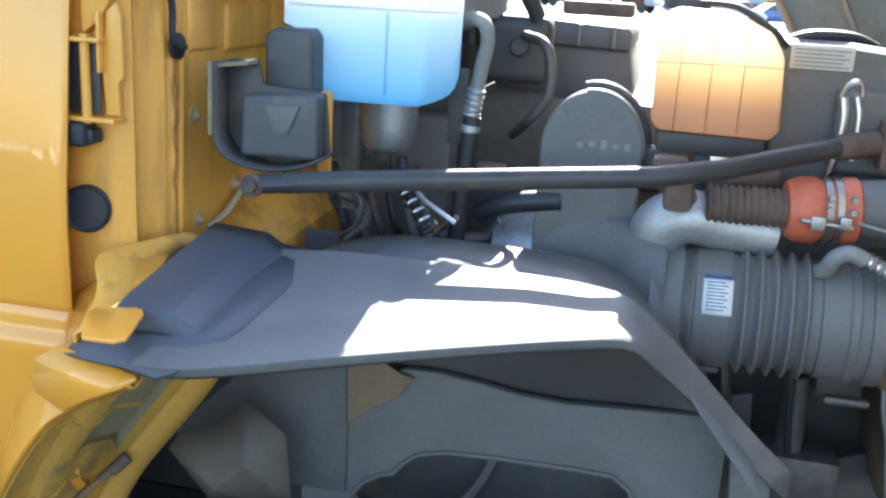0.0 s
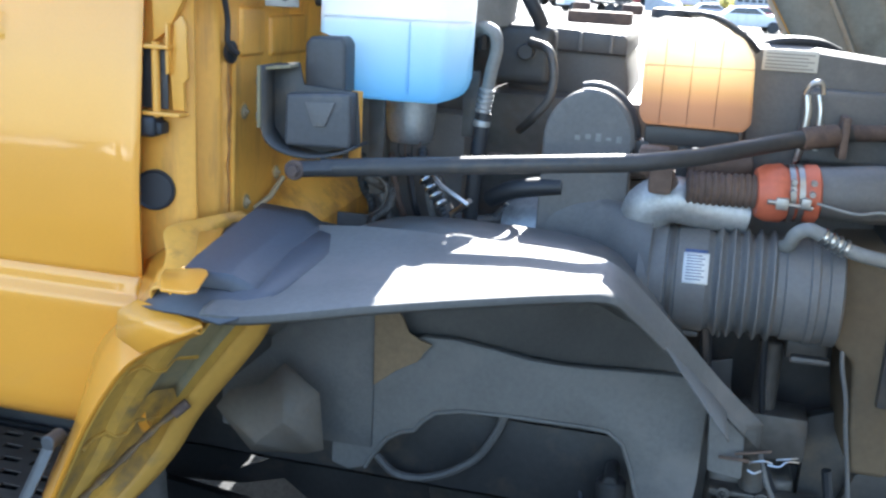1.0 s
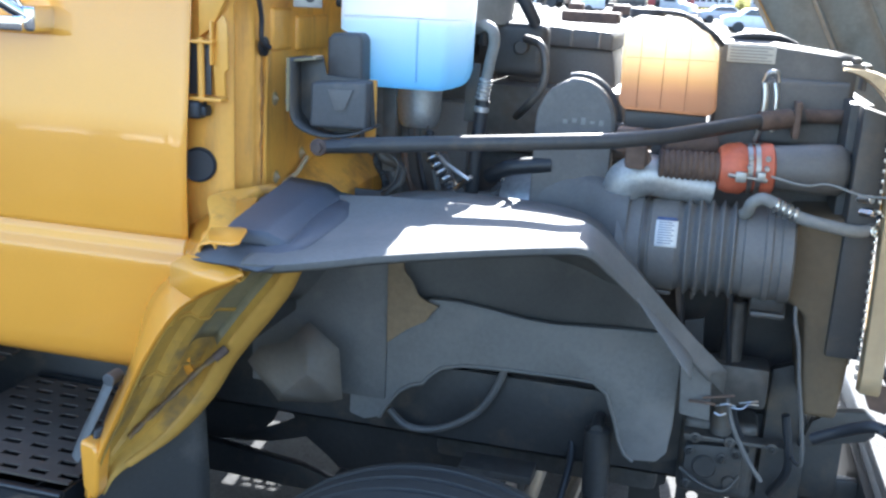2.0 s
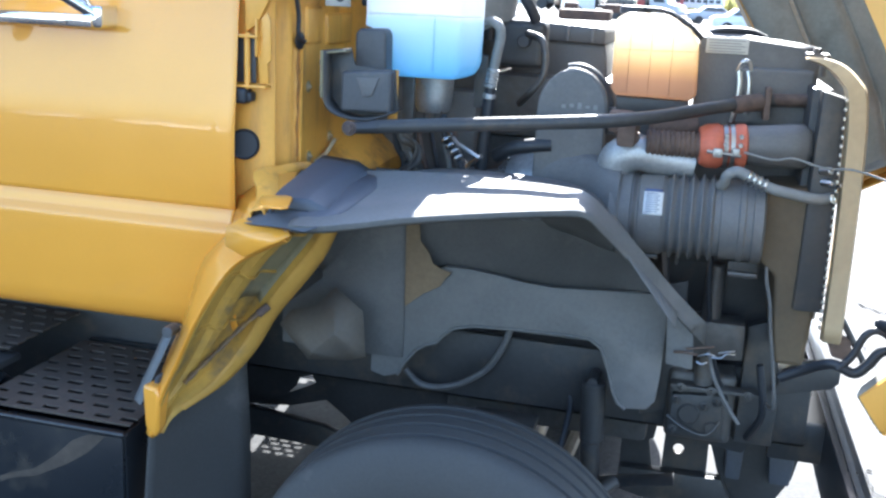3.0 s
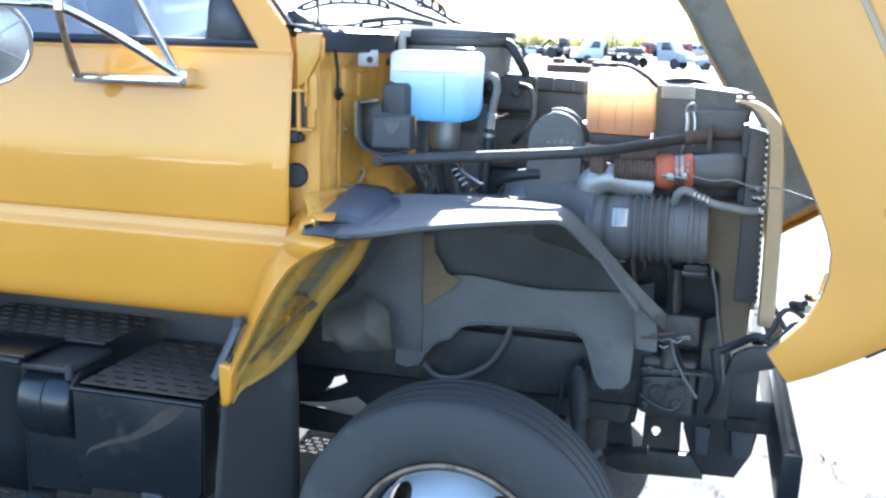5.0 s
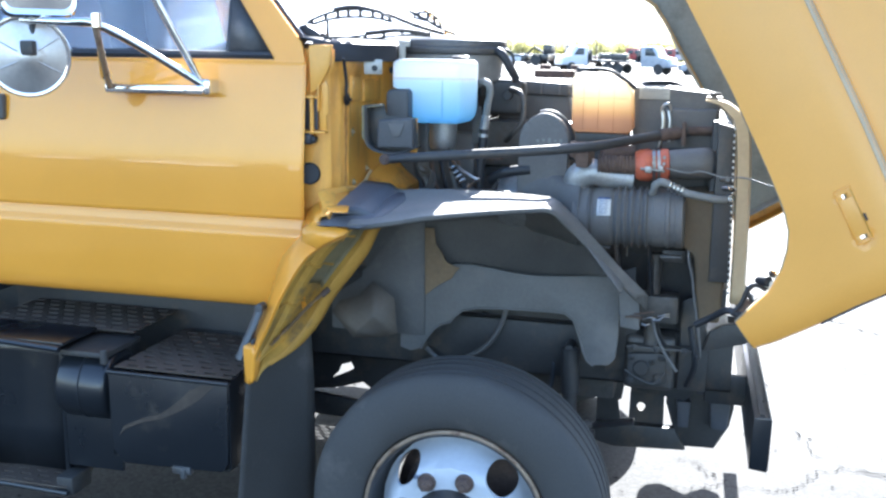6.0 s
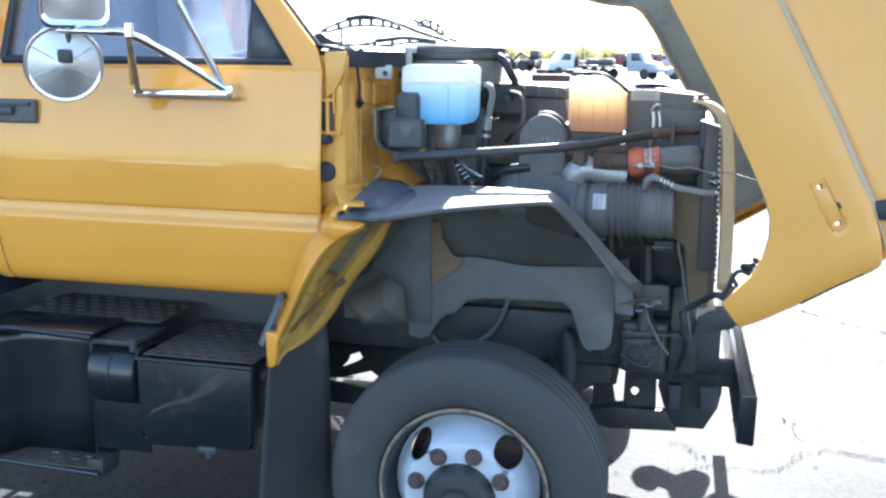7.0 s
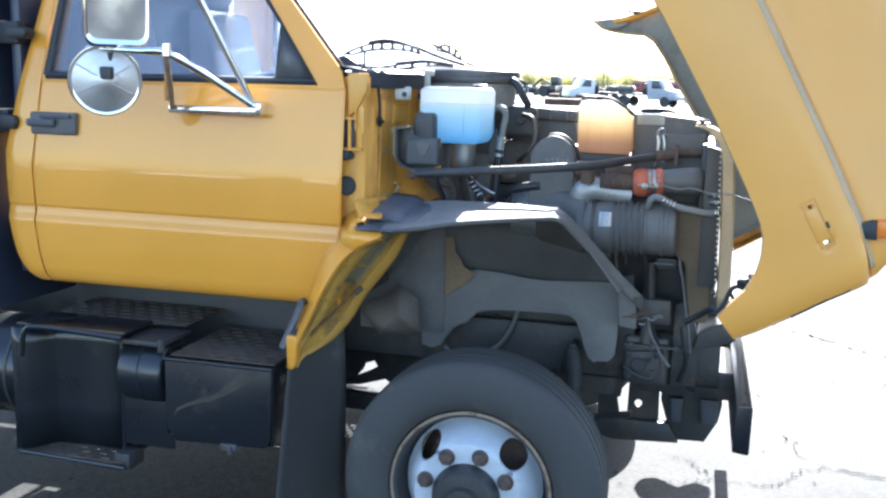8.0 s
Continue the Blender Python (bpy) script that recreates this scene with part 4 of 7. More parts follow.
# ---- front wheel ----
def tyre_profile():
    R, W = 0.420, 0.122
    p = [(0.262, -0.095), (0.270, -0.108), (0.300, -0.120), (0.340, -0.1225), (0.372, -0.117), (0.392, -0.110), (0.406, -0.102), (0.413, -0.094)]
    for c in (-0.066, -0.022, 0.022, 0.066):
        p += [(R - abs(c) * 0.05, c - 0.016), (R - abs(c) * 0.05, c - 0.0065), (R - 0.012, c - 0.005), (R - 0.012, c + 0.005), (R - abs(c) * 0.05, c + 0.0065), (R - abs(c) * 0.05, c + 0.016)]
    p += [(r, -h) for r, h in reversed(p[:8])]
    return p


def rim_disc(y_of, r0, r1, holes=4, hole=(0.047, 0.028), hole_r=0.188, start=39.6):
    """A dished disc with oval hand holes."""
    bm = bmesh.new()
    N, span = 40, 2 * math.pi / holes
    for h in range(holes):
        mid = radians(start) + h * span
        rows = [[] for _ in range(6)]
        corners = [math.atan2(sg * r * math.sin(span / 2), r * math.cos(span / 2) - hole_r) % (2 * math.pi) for r in (r0 + 1e-4, r1 - 1e-4) for sg in (-1, 1)]
        for a in sorted([2 * math.pi * k / (N - 4) for k in range(N - 4)] + corners):
            du, dv = math.cos(a), math.sin(a)
            far = 1.0
            for _ in range(1):
                best = 9
                for step in [0.002 * s for s in range(1, 160)]:
                    u, v = hole_r + step * du, step * dv
                    rr, th = math.hypot(u, v), math.atan2(v, u)
                    if rr > r1 or rr < r0 or abs(th) > span / 2:
                        best = step
                        break
                far = best
            for i in range(6):
                t = i / 5
                if i == 0:
                    u, v = hole_r + hole[1] * du, hole[0] * dv
                else:
                    u, v = hole_r + (hole[1] * (1 - t) + far * t) * du, (hole[0] * (1 - t) + far * t) * dv
                rr, th = math.hypot(u, v), math.atan2(v, u) + mid
                rows[i].append((rr, th))
        vs = [[bm.verts.new((r * math.cos(t), r * math.sin(t), y_of(r))) for r, t in row] for row in rows]
        inn = [bm.verts.new((r * math.cos(t), r * math.sin(t), y_of(r) + 0.012)) for r, t in rows[0]]
        vs.insert(0, inn)
        for a, b in zip(vs, vs[1:]):
            for i in range(N):
                bm.faces.new((a[i], a[(i + 1) % N], b[(i + 1) % N], b[i]))
    bmesh.ops.remove_doubles(bm, verts=bm.verts, dist=0.0025)
    return bm


def make_wheel(m, front=True):
    """Built round z, with its outer face towards minus z."""
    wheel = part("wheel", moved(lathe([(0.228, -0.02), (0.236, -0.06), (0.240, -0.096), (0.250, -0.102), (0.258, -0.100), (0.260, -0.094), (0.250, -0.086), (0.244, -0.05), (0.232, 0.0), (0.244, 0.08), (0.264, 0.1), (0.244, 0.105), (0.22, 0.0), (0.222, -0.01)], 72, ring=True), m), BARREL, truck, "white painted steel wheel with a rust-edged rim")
    part("tyre", moved(lathe(tyre_profile(), 96, ring=True), m), RUBBER, wheel, "worn black truck tyre")
    part("rim_edge", moved(lathe([(0.249, -0.1035), (0.254, -0.1055), (0.2585, -0.1035), (0.2605, -0.098), (0.256, -0.098)], 72, ring=True), m), RIM_TAN, wheel, "rusty rim flange")
    part("disc", moved(rim_disc(lambda r: -0.030 - 0.112 * (lambda u: u * u * (3 - 2 * u))(min(1, max(0, (0.224 - r) / 0.064))), 0.085, 0.222), m), RIM_WHITE, wheel)
    part("hub", moved(lathe([(0.108, -0.134), (0.108, -0.152), (0.101, -0.164), (0.097, -0.182), (0.088, -0.192), (0.054, -0.196), (0.052, -0.214), (0.048, -0.221), (0.030, -0.223), (0.028, -0.218), (0.002, -0.218)], 40), m), BLACK_METAL, wheel, "greasy dark hub with its cap")
    for k in range(8):
        a = radians(22.5 + 45 * k)
        c = V((0.1375 * math.cos(a), 0.1375 * math.sin(a), -0.141))
        part("nut", moved(join(lathe([(0.026, 0), (0.026, -0.006), (0.024, -0.008)], 20, Matrix.Translation(c)), lathe([(0.0205, -0.006), (0.0205, -0.024), (0.017, -0.028)], 6, Matrix.Translation(c)), lathe([(0.009, -0.026), (0.009, -0.036), (0.007, -0.038)], 12, Matrix.Translation(c))), m), RUST, wheel)
    for k in (118, 30):
        a = radians(k)
        c = V((0.165 * math.cos(a), 0.160 * math.sin(a), -0.1435))
        part("mark", moved(moved(join(*[box((-0.010 + 0.007 * i, -0.006, -0.001), (-0.006 + 0.007 * i, 0.006, 0.001), 0) for i in range(3)]), Matrix.Translation(c)), m), INK, wheel)
    return wheel


STEER = 0
TURNED = Matrix.Rotation(radians(5.4), 4, "Z")  # how far the wheel has rolled
wheel_m = Matrix.Translation((-0.006, -0.060, 0.420)) @ Matrix.Rotation(radians(STEER), 4, "Z") @ Matrix(((1, 0, 0, 0), (0, 0, 1, 0), (0, 1, 0, 0), (0, 0, 0, 1))) @ TURNED
make_wheel(wheel_m)
far_wheel = Matrix.Translation((0.005, 2 * YC + 0.055, 0.420)) @ Matrix.Rotation(radians(STEER), 4, "Z") @ Matrix(((-1, 0, 0, 0), (0, 0, -1, 0), (0, 1, 0, 0), (0, 0, 0, 1)))
make_wheel(far_wheel)

def tread(x0, x1, y0, y1, z, nx, ny, slot=0.034, gap=0.011):
    """A plate punched with staggered rows of slots."""
    bms = []
    rows = [y0 + (y1 - y0) * (i + 0.5) / ny for i in range(ny)]
    edge = y0
    for i, y in enumerate(rows):
        bms.append(box((x0, edge, z - 0.004), (x1, y - gap / 2, z), 0))
        edge = y + gap / 2
        pitch = (x1 - x0) / nx
        x = x0
        for k in range(nx + 1):
            c = x0 + pitch * (k + (0.25 if i % 2 else 0.75))
            end = min(c - slot / 2, x1)
            if end > x:
                bms.append(box((x, y - gap / 2, z - 0.004), (end, y + gap / 2, z), 0))
            x = max(x, c + slot / 2)
            if x >= x1:
                break
        if x < x1:
            bms.append(box((x, y - gap / 2, z - 0.004), (x1, y + gap / 2, z), 0))
    bms.append(box((x0, edge, z - 0.004), (x1, y1, z), 0))
    return join(*bms)


# ---- chassis ----
for y in (0.58, 2 * YC - 0.58 - 0.07):
    part("frame_rail", join(box((-3.6, y, 0.61), (0.74, y + 0.008, 0.80), 0.002), box((-3.6, y, 0.61), (0.74, y + 0.07, 0.618), 0.002), box((-3.6, y, 0.792), (0.74, y + 0.07, 0.80), 0.002)), BLACK_METAL, truck, "black steel frame rail")
part("front_axle", join(tube(curve([(0.0, 0.10, 0.43), (0.0, 0.24, 0.40), (0.0, 0.5, 0.34), (0.0, YC, 0.33), (0.0, 1.5, 0.34), (0.0, 1.76, 0.40), (0.0, 1.9, 0.43)], 4), 0.05, 10, flat=0.9), rod((0.0, 0.2, 0.28), (0.0, 0.2, 0.58), 0.045), rod((0.0, 0.06, 0.42), (0.0, 0.20, 0.42), 0.09)), GREASE, truck)
part("brake_drum", rod((0.0, -0.03, 0.42), (0.0, 0.12, 0.42), 0.212, 40), RUST, truck)
for y, start, end in ((0.52, -0.40, 0.44), (1.42, -0.62, 0.66)):
    part("leaf_spring", join(*[tube(curve([(start + 0.1 * k, y, 0.50 - 0.02 * k), (0.0, y, 0.42 - 0.016 * k), (end - 0.1 * k, y, 0.50 - 0.02 * k)], 6), 0.035, 6, flat=0.2) for k in range(4)]), BLACK_METAL, truck)
part("steering_link", tube([(0.12, 0.2, 0.42), (0.16, 0.9, 0.42), (0.12, 1.8, 0.42)], 0.018, 8), GREASE, truck)
part("transmission", join(box((-1.5, 0.80, 0.55), (-0.45, 1.2, 0.98), 0.06, 3), rod((-1.86, YC, 0.62), (-1.4, YC, 0.62), 0.045)), GREASE, truck)
part("exhaust_pipe", tube(curve([(-0.10, 1.10, 0.60), (-0.30, 1.18, 0.56), (-1.0, 1.20, 0.54), (-1.80, 1.20, 0.54)], 4), 0.045, 16), RUST, truck, "rusty exhaust pipe under the cab")
part("cross_plate", prism([(-0.92, 0.412), (-0.766, 0.396), (-0.59, 0.378), (-0.502, 0.352), (-0.48, 0.307), (-0.678, 0.311), (-0.92, 0.316)], 0.74, 0.77, "y", 0.004), BLACK_METAL, truck)
def slotted(x0, x1, z0, z1, nx, nz, y):
    """An upright plate punched with slots."""
    return moved(tread(x0, x1, z0, z1, 0.0, nx, nz, 0.030, 0.012), Matrix(((1, 0, 0, 0), (0, 0, -1, y), (0, 1, 0, 0), (0, 0, 0, 1))))


# unseen plates; gap, slots and bars are cut to shape sun on the ground
far_step = part("far_step_box", join(prism([(-1.62, 0.15), (-1.145, 0.15), (-1.062, 0.71), (-1.062, 0.86), (-1.62, 0.86)], 2.155, 2.161, "y", 0.001),
                                    prism([(-1.098, 0.20), (-0.66, 0.20), (-0.66, 0.585), (-1.038, 0.585)], 2.155, 2.161, "y", 0.001),
                                    prism([(-1.038, 0.585), (-1.012, 0.585), (-1.012, 0.71), (-1.018, 0.71)], 2.155, 2.161, "y", 0.001), box((-0.87, 2.155, 0.585), (-0.66, 2.161, 0.71), 0.001), box((-1.062, 2.155, 0.71), (-0.66, 2.161, 0.86), 0.001), box((-1.74, 1.66, 0.52), (-0.70, 1.68, 0.95), 0.004),
                                    box((-1.17, 2.15, 0.225), (-1.06, 2.156, 0.33), 0.001), box((-1.17, 2.15, 0.153), (-1.06, 2.156, 0.185), 0.001)), BLACK_METAL, truck, "unseen black step box on the far side of the cab, cut to shape the sun spots")
part("slotted_plate", slotted(-1.012, -0.87, 0.585, 0.71, 3, 5, 2.161), BLACK_METAL, far_step)
part("spring_mount", prism([(-0.97, 0.70), (-0.642, 0.70), (-0.645, 0.516), (-0.682, 0.503), (-0.694, 0.474), (-0.722, 0.445), (-0.822, 0.398), (-0.97, 0.376)], 0.788, 0.795, "y", 0.001), BLACK_METAL, truck)
part("spring_mount", prism([(-0.822, 0.404), (-0.745, 0.435), (-0.702, 0.454), (-0.658, 0.475), (-0.634, 0.490), (-0.646, 0.512), (-0.650, 0.70), (-0.08, 0.70), (-0.08, 0.362), (-0.50, 0.362), (-0.536, 0.394), (-0.598, 0.438), (-0.713, 0.403), (-0.822, 0.391)], 0.797, 0.804, "y", 0.001), BLACK_METAL, truck)
part("crossmember", box((-0.62, 0.82, 0.60), (-0.54, 1.34, 0.70), 0.008), BLACK_METAL, truck)

# front frame horn with its plate and hangers
hole = [(0.454 + 0.0145 * math.cos(radians(a)), 0.486 + 0.0145 * math.sin(radians(a))) for a in range(90, 451, 20)]
horn = part("frame_horn", join(prism([(0.413, 0.42), (0.416, 0.60), (0.454, 0.60)] + hole[:10] + [(0.454, 0.42)], 0.70, 0.712, "y", 0), prism([(0.454, 0.42)] + hole[9:] + [(0.454, 0.60), (0.530, 0.60), (0.533, 0.42)], 0.70, 0.712, "y", 0)), BLACK_METAL, truck, "black frame horn plate with brackets", smooth=0)
part("horn_plate", prism([(0.300, 0.40), (0.300, 0.60), (0.400, 0.60), (0.386, 0.505), (0.374, 0.50), (0.388, 0.42), (0.37, 0.40)], 0.70, 0.712, "y", 0.003), BLACK_METAL, horn)
part("horn_plate", prism([(0.537, 0.510), (0.552, 0.463), (0.564, 0.425), (0.600, 0.356), (0.707, 0.360), (0.752, 0.445), (0.764, 0.512), (0.752, 0.62), (0.54, 0.62)], 0.70, 0.712, "y", 0.003), BLACK_METAL, horn)
part("spring_hanger", prism([(0.300, 0.425), (0.570, 0.432), (0.612, 0.356), (0.364, 0.343), (0.30, 0.36)], 0.66, 0.699, "y", 0.006), BLACK_METAL, horn)
part("horn_gusset", prism([(0.42, 0.545), (0.53, 0.545), (0.53, 0.60), (0.42, 0.60)], 0.67, 0.699, "y", 0.006), GREASE, horn)
for x, z, w, h in ((0.597, 0.487, 0.024, 0.046), (0.660, 0.606, 0.032, 0.042), (0.715, 0.492, 0.034, 0.048)):
    part("pad", prism([(x - w, z + h), (x + w, z + h), (x + w * 0.8, z - h), (x - w * 0.7, z - h)], 0.655, 0.695, "y", 0.006), BLUE_BLACK, horn, "blue-black rubber mount")
# the whole bracket stands a little further in
for ob in (horn, *horn.children):
    ob.data.transform(Matrix(((1.034, 0, 0, 0.563 * (1 - 1.034)), (0, 1, 0, 0.12), (0, 0, 1.034, 1.688 * (1 - 1.034)), (0, 0, 0, 1))))
part("tow_plate", prism([(0.42, 0.74), (0.60, 0.74), (0.64, 0.62), (0.60, 0.56), (0.44, 0.58)], 0.60, 0.62, "y", 0.004), BLACK_METAL, horn)
part("crank_support", box((0.60, 0.72, 0.62), (0.74, 1.28, 0.72), 0.01), BLACK_METAL, truck)
bumper = part("bumper", prism([(0.786, 0.515), (0.790, 0.672), (0.838, 0.676), (0.842, 0.668), (0.840, 0.515), (0.835, 0.509)], 0.197, 2.04, "y", 0.004), BLACK_PAINT, truck, "black steel channel bumper")
part("bumper_groove", box((0.806, 0.21, 0.676), (0.820, 2 * YC - 0.21, 0.680), 0.001), BLACK_METAL, bumper)
for y in (0.60, 1.37):
    part("bumper_bracket", box((0.66, y, 0.56), (0.79, y + 0.03, 0.66), 0.006), BLACK_METAL, bumper)

# ---- steps and tanks under the cab ----
sb = part("step_box", prism([(-1.062, 0.742), (-0.676, 0.742), (-0.680, 0.50), (-0.70, 0.472), (-1.02, 0.462), (-1.055, 0.50)], -0.165, -0.158, "y", 0.003), BLACK_PAINT, truck, "black steel battery box with a perforated step top")
part("front_edge", box((-1.068, -0.168, 0.738), (-0.672, -0.150, 0.750), 0.005, 3), BLACK_PAINT, sb)
part("end_panel", box((-0.680, -0.157, 0.48), (-0.674, 0.29, 0.746), 0.002), BLACK_PAINT, sb)
part("end_panel", box((-1.066, -0.157, 0.48), (-1.060, 0.29, 0.746), 0.002), BLACK_PAINT, sb)
part("floor_panel", box((-1.058, -0.15, 0.47), (-0.682, 0.29, 0.476), 0.002), BLACK_PAINT, sb)
part("back_panel", box((-1.06, 0.29, 0.47), (-0.68, 0.30, 0.75), 0.002), BLACK_PAINT, sb)
part("tread_plate", tread(-1.06, -0.68, -0.13, 0.27, 0.752, 6, 9, 0.038, 0.017), TREAD, sb, "punched black tread plate")
part("dust_streak", prism([(-0.755, 0.735), (-0.715, 0.737), (-0.762, 0.690), (-0.815, 0.655), (-0.886, 0.618), (-0.952, 0.600), (-1.014, 0.571), (-1.032, 0.548), (-1.018, 0.580), (-0.955, 0.612), (-0.890, 0.634), (-0.835, 0.676), (-0.795, 0.715)], -0.1662, -0.1650, "y", 0), DUST, sb)
part("box_clip", join(box((-0.86, -0.172, 0.452), (-0.80, -0.15, 0.475), 0.004), box((-0.83, -0.178, 0.44), (-0.815, -0.165, 0.47), 0.003)), STRAP_GREY, sb)
ft = part("fuel_tank", lathe([(0.001, 0), (0.16, 0), (0.178, 0.008), (0.185, 0.02), (0.185, 1.50), (0.178, 1.512), (0.16, 1.52), (0.001, 1.52)], 56, along((-1.66, 0.050, 0.600), (-2.6, 0.050, 0.600))), BLACK_PAINT, truck, "gloss black cylindrical fuel tank")
part("tank_strap", lathe([(0.1855, -0.006), (0.189, -0.005), (0.189, 0.005), (0.1855, 0.006)], 56, ring=True, m=along((-1.72, 0.05, 0.60), (-2.72, 0.05, 0.60))), BLACK_METAL, ft)
at = part("air_tank", lathe([(0.001, 0), (0.09, 0), (0.106, 0.008), (0.112, 0.02), (0.112, 0.16), (0.106, 0.172), (0.09, 0.18), (0.001, 0.18)], 48, along((-1.085, -0.045, 0.665), (-2.0, -0.045, 0.665))), BLACK_PAINT, truck, "gloss black air tank with a strap")
part("tank_strap", lathe([(0.1125, -0.002), (0.115, -0.0015), (0.115, 0.0015), (0.1125, 0.002)], 48, ring=True, m=along((-1.175, -0.045, 0.665), (-2.2, -0.045, 0.665))), BLACK_RUBBER, at)
part("tank_skirt", box((-1.262, -0.10, 0.40), (-1.068, -0.09, 0.62), 0.004), BLACK_PAINT, at)
cs = part("cab_step", loft([[V((x, y, z)) for x, y in ((-1.655, -0.165), (-1.63, -0.168), (-1.60, -0.150), (-1.575, -0.10), (-1.55, -0.07), (-1.45, -0.06), (-1.27, -0.06))] for z in (0.36, 0.5, 0.65, 0.74, 0.80)]), BLACK_PAINT, truck, "black moulded cab step with a lower tread", thick=0.006)
part("step_side", box((-1.275, -0.10, 0.35), (-1.262, 0.0, 0.805), 0.004), BLACK_PAINT, cs)
part("step_ledge", box((-1.64, -0.16, 0.806), (-1.215, 0.02, 0.818), 0.004), BLACK_PAINT, cs)
part("ledge_bead", tube(curve([(-1.62, -0.168, 0.70), (-1.60, -0.17, 0.79), (-1.53, -0.17, 0.812), (-1.22, -0.168, 0.80)], 6), 0.010, 8), BLACK_PAINT, cs)
part("lower_tread", tread(-1.62, -1.23, -0.17, 0.0, 0.358, 6, 5), TREAD, cs)
part("tread_edge", tube([(-1.64, -0.172, 0.352), (-1.22, -0.172, 0.340)], 0.008, 8), BLACK_PAINT, cs)
part("upper_tread", tread(-1.63, -1.09, 0.025, 0.30, 0.812, 9, 6, 0.038, 0.017), TREAD, cs)
part("step_bracket", join(box((-1.262, -0.14, 0.772), (-1.085, 0.06, 0.79), 0.006), rod((-1.095, -0.13, 0.755), (-1.095, -0.13, 0.80), 0.012)), BLACK_METAL, cs)
part("step_foot", box((-1.27, -0.16, 0.325), (-1.21, -0.06, 0.385), 0.01), BLACK_METAL, cs)
part("step_foot", box((-1.68, -0.16, 0.345), (-1.63, -0.06, 0.395), 0.01), BLACK_METAL, cs)
part("inner_skirt", box((-1.74, 0.32, 0.28), (-0.70, 0.34, 0.95), 0.006), BLACK_METAL, truck)

# ---- tilted hood ----
HA = V((0.472, 0, -0.882)).normalized()   # along the hood, towards its nose
HB = V((0.882, 0, 0.472)).normalized()    # from the arch edge towards the top
H0 = V((0.629, 0, 1.603))


def hood_pt(s, h, y):
    p = H0 + HA * s + HB * h
    return V((p.x, y, p.z))


def arch_h(s, far=False):
    """Edge of the side panel over the wheel."""
    if far:
        return float(np.interp(s, [-0.66, -0.60, -0.56, -0.51, -0.445, -0.40, -0.35, -0.2, 0.06, 0.3, 0.372, 0.42, 0.489, 0.505, 0.516, 0.60], [-0.335, -0.33, -0.30, -0.215, -0.122, -0.10, -0.088, -0.085, -0.068, -0.06, -0.06, -0.08, -0.13, -0.16, -0.20, -0.18]))
    return float(np.interp(s, [-0.66, -0.60, -0.57, -0.54, -0.50, -0.40, -0.3, 0, 0.25, 0.32, 0.372, 0.425, 0.457, 0.489, 0.500, 0.510, 0.60], [-0.24, -0.235, -0.20, -0.12, -0.048, 0.002, 0.014, 0.023, 0.020, 0.014, 0.002, -0.033, -0.066, -0.11, -0.15, -0.197, -0.185]))


def hood_end(h):
    """How far the side panel reaches down at a height."""
    return float(np.interp(h, [-0.2, -0.13, 0.02, 0.06, 0.20, 0.236, 0.256, 0.28, 0.36, 0.64], [0.592, 0.594, 0.588, 0.584, 0.582, 0.577, 0.566, 0.570, 0.575, 0.575]))


def hood_y(h):
    return float(np.interp(h, [-0.2, 0.0, 0.10, 0.20, 0.222, 0.236, 0.245, 0.252, 0.256, 0.258, 0.262, 0.266, 0.28, 0.36, 0.50, 0.58, 0.62, 0.64], [-0.200, -0.212, -0.216, -0.214, -0.2115, -0.206, -0.198, -0.186, -0.172, -0.158, -0.156, -0.160, -0.160, -0.128, -0.07, 0.0, 0.06, 0.14]))


def hood_low(s):
    """How far the shoulder drops towards the nose."""
    return float(np.interp(s, [0.2, 0.43, 0.52, 0.56, 0.6], [0.002, 0.008, 0.025, 0.036, 0.05]))


def hood_side(far=False, longer=0.0):
    secs = []
    S = [-0.66, -0.60, -0.585, -0.57, -0.555, -0.54, -0.52, -0.5, -0.45, -0.4, -0.3, -0.2, -0.1, 0, 0.1, 0.2, 0.28, 0.32, 0.327, 0.339, 0.36, 0.40, 0.434, 0.446, 0.48, 0.52, 0.555, 0.585, 0.60]
    for s in S:
        a = arch_h(-0.45 + (s + 0.45) * 0.76 if far and s < -0.45 else s, far)
        low = hood_low(s)
        hs = sorted([a + (0.22 - a) * k / 8 for k in range(9)] + [float(np.interp(s, [0.34, 0.43], [0.138, 0.141])), float(np.interp(s, [0.34, 0.43], [0.152, 0.161]))]) + [0.229, 0.236, 0.241, 0.245, 0.249, 0.252, 0.256, 0.258, 0.262, 0.266, 0.28, 0.31, 0.36, 0.43, 0.50, 0.56, 0.60, 0.63, 0.645]
        round_nose = 0.015 * max(0, (s - 0.54) / 0.06) ** 2

        def at(h, y):
            if far and s < -0.45:
                rear = float(np.interp(h, [-0.33, -0.30, -0.20, -0.03, 0.3], [-0.638, -0.628, -0.588, -0.558, -0.56]))
                return hood_pt(-0.45 + (s + 0.45) * (rear + 0.45) / -0.21, h, y)
            return hood_pt(s if s < 0.4 else 0.4 + (s - 0.4) * (hood_end(h) + longer - 0.4) / 0.2, h, y)

        row = [at(a + 0.012, hood_y(a) + 0.035), at(a + 0.002, hood_y(a) + 0.012)]
        row += [at(h - (low if h > 0.21 else low * max(0, h) / 0.21), hood_y(h) + round_nose) for h in hs]
        secs.append(row)
    # front return
    last = secs[-1]
    secs.append([p + HA * 0.012 + V((0, 0.03, 0)) for p in last])
    secs.append([p + HA * 0.010 + V((0, 0.10, 0)) for p in last])
    return loft(secs)


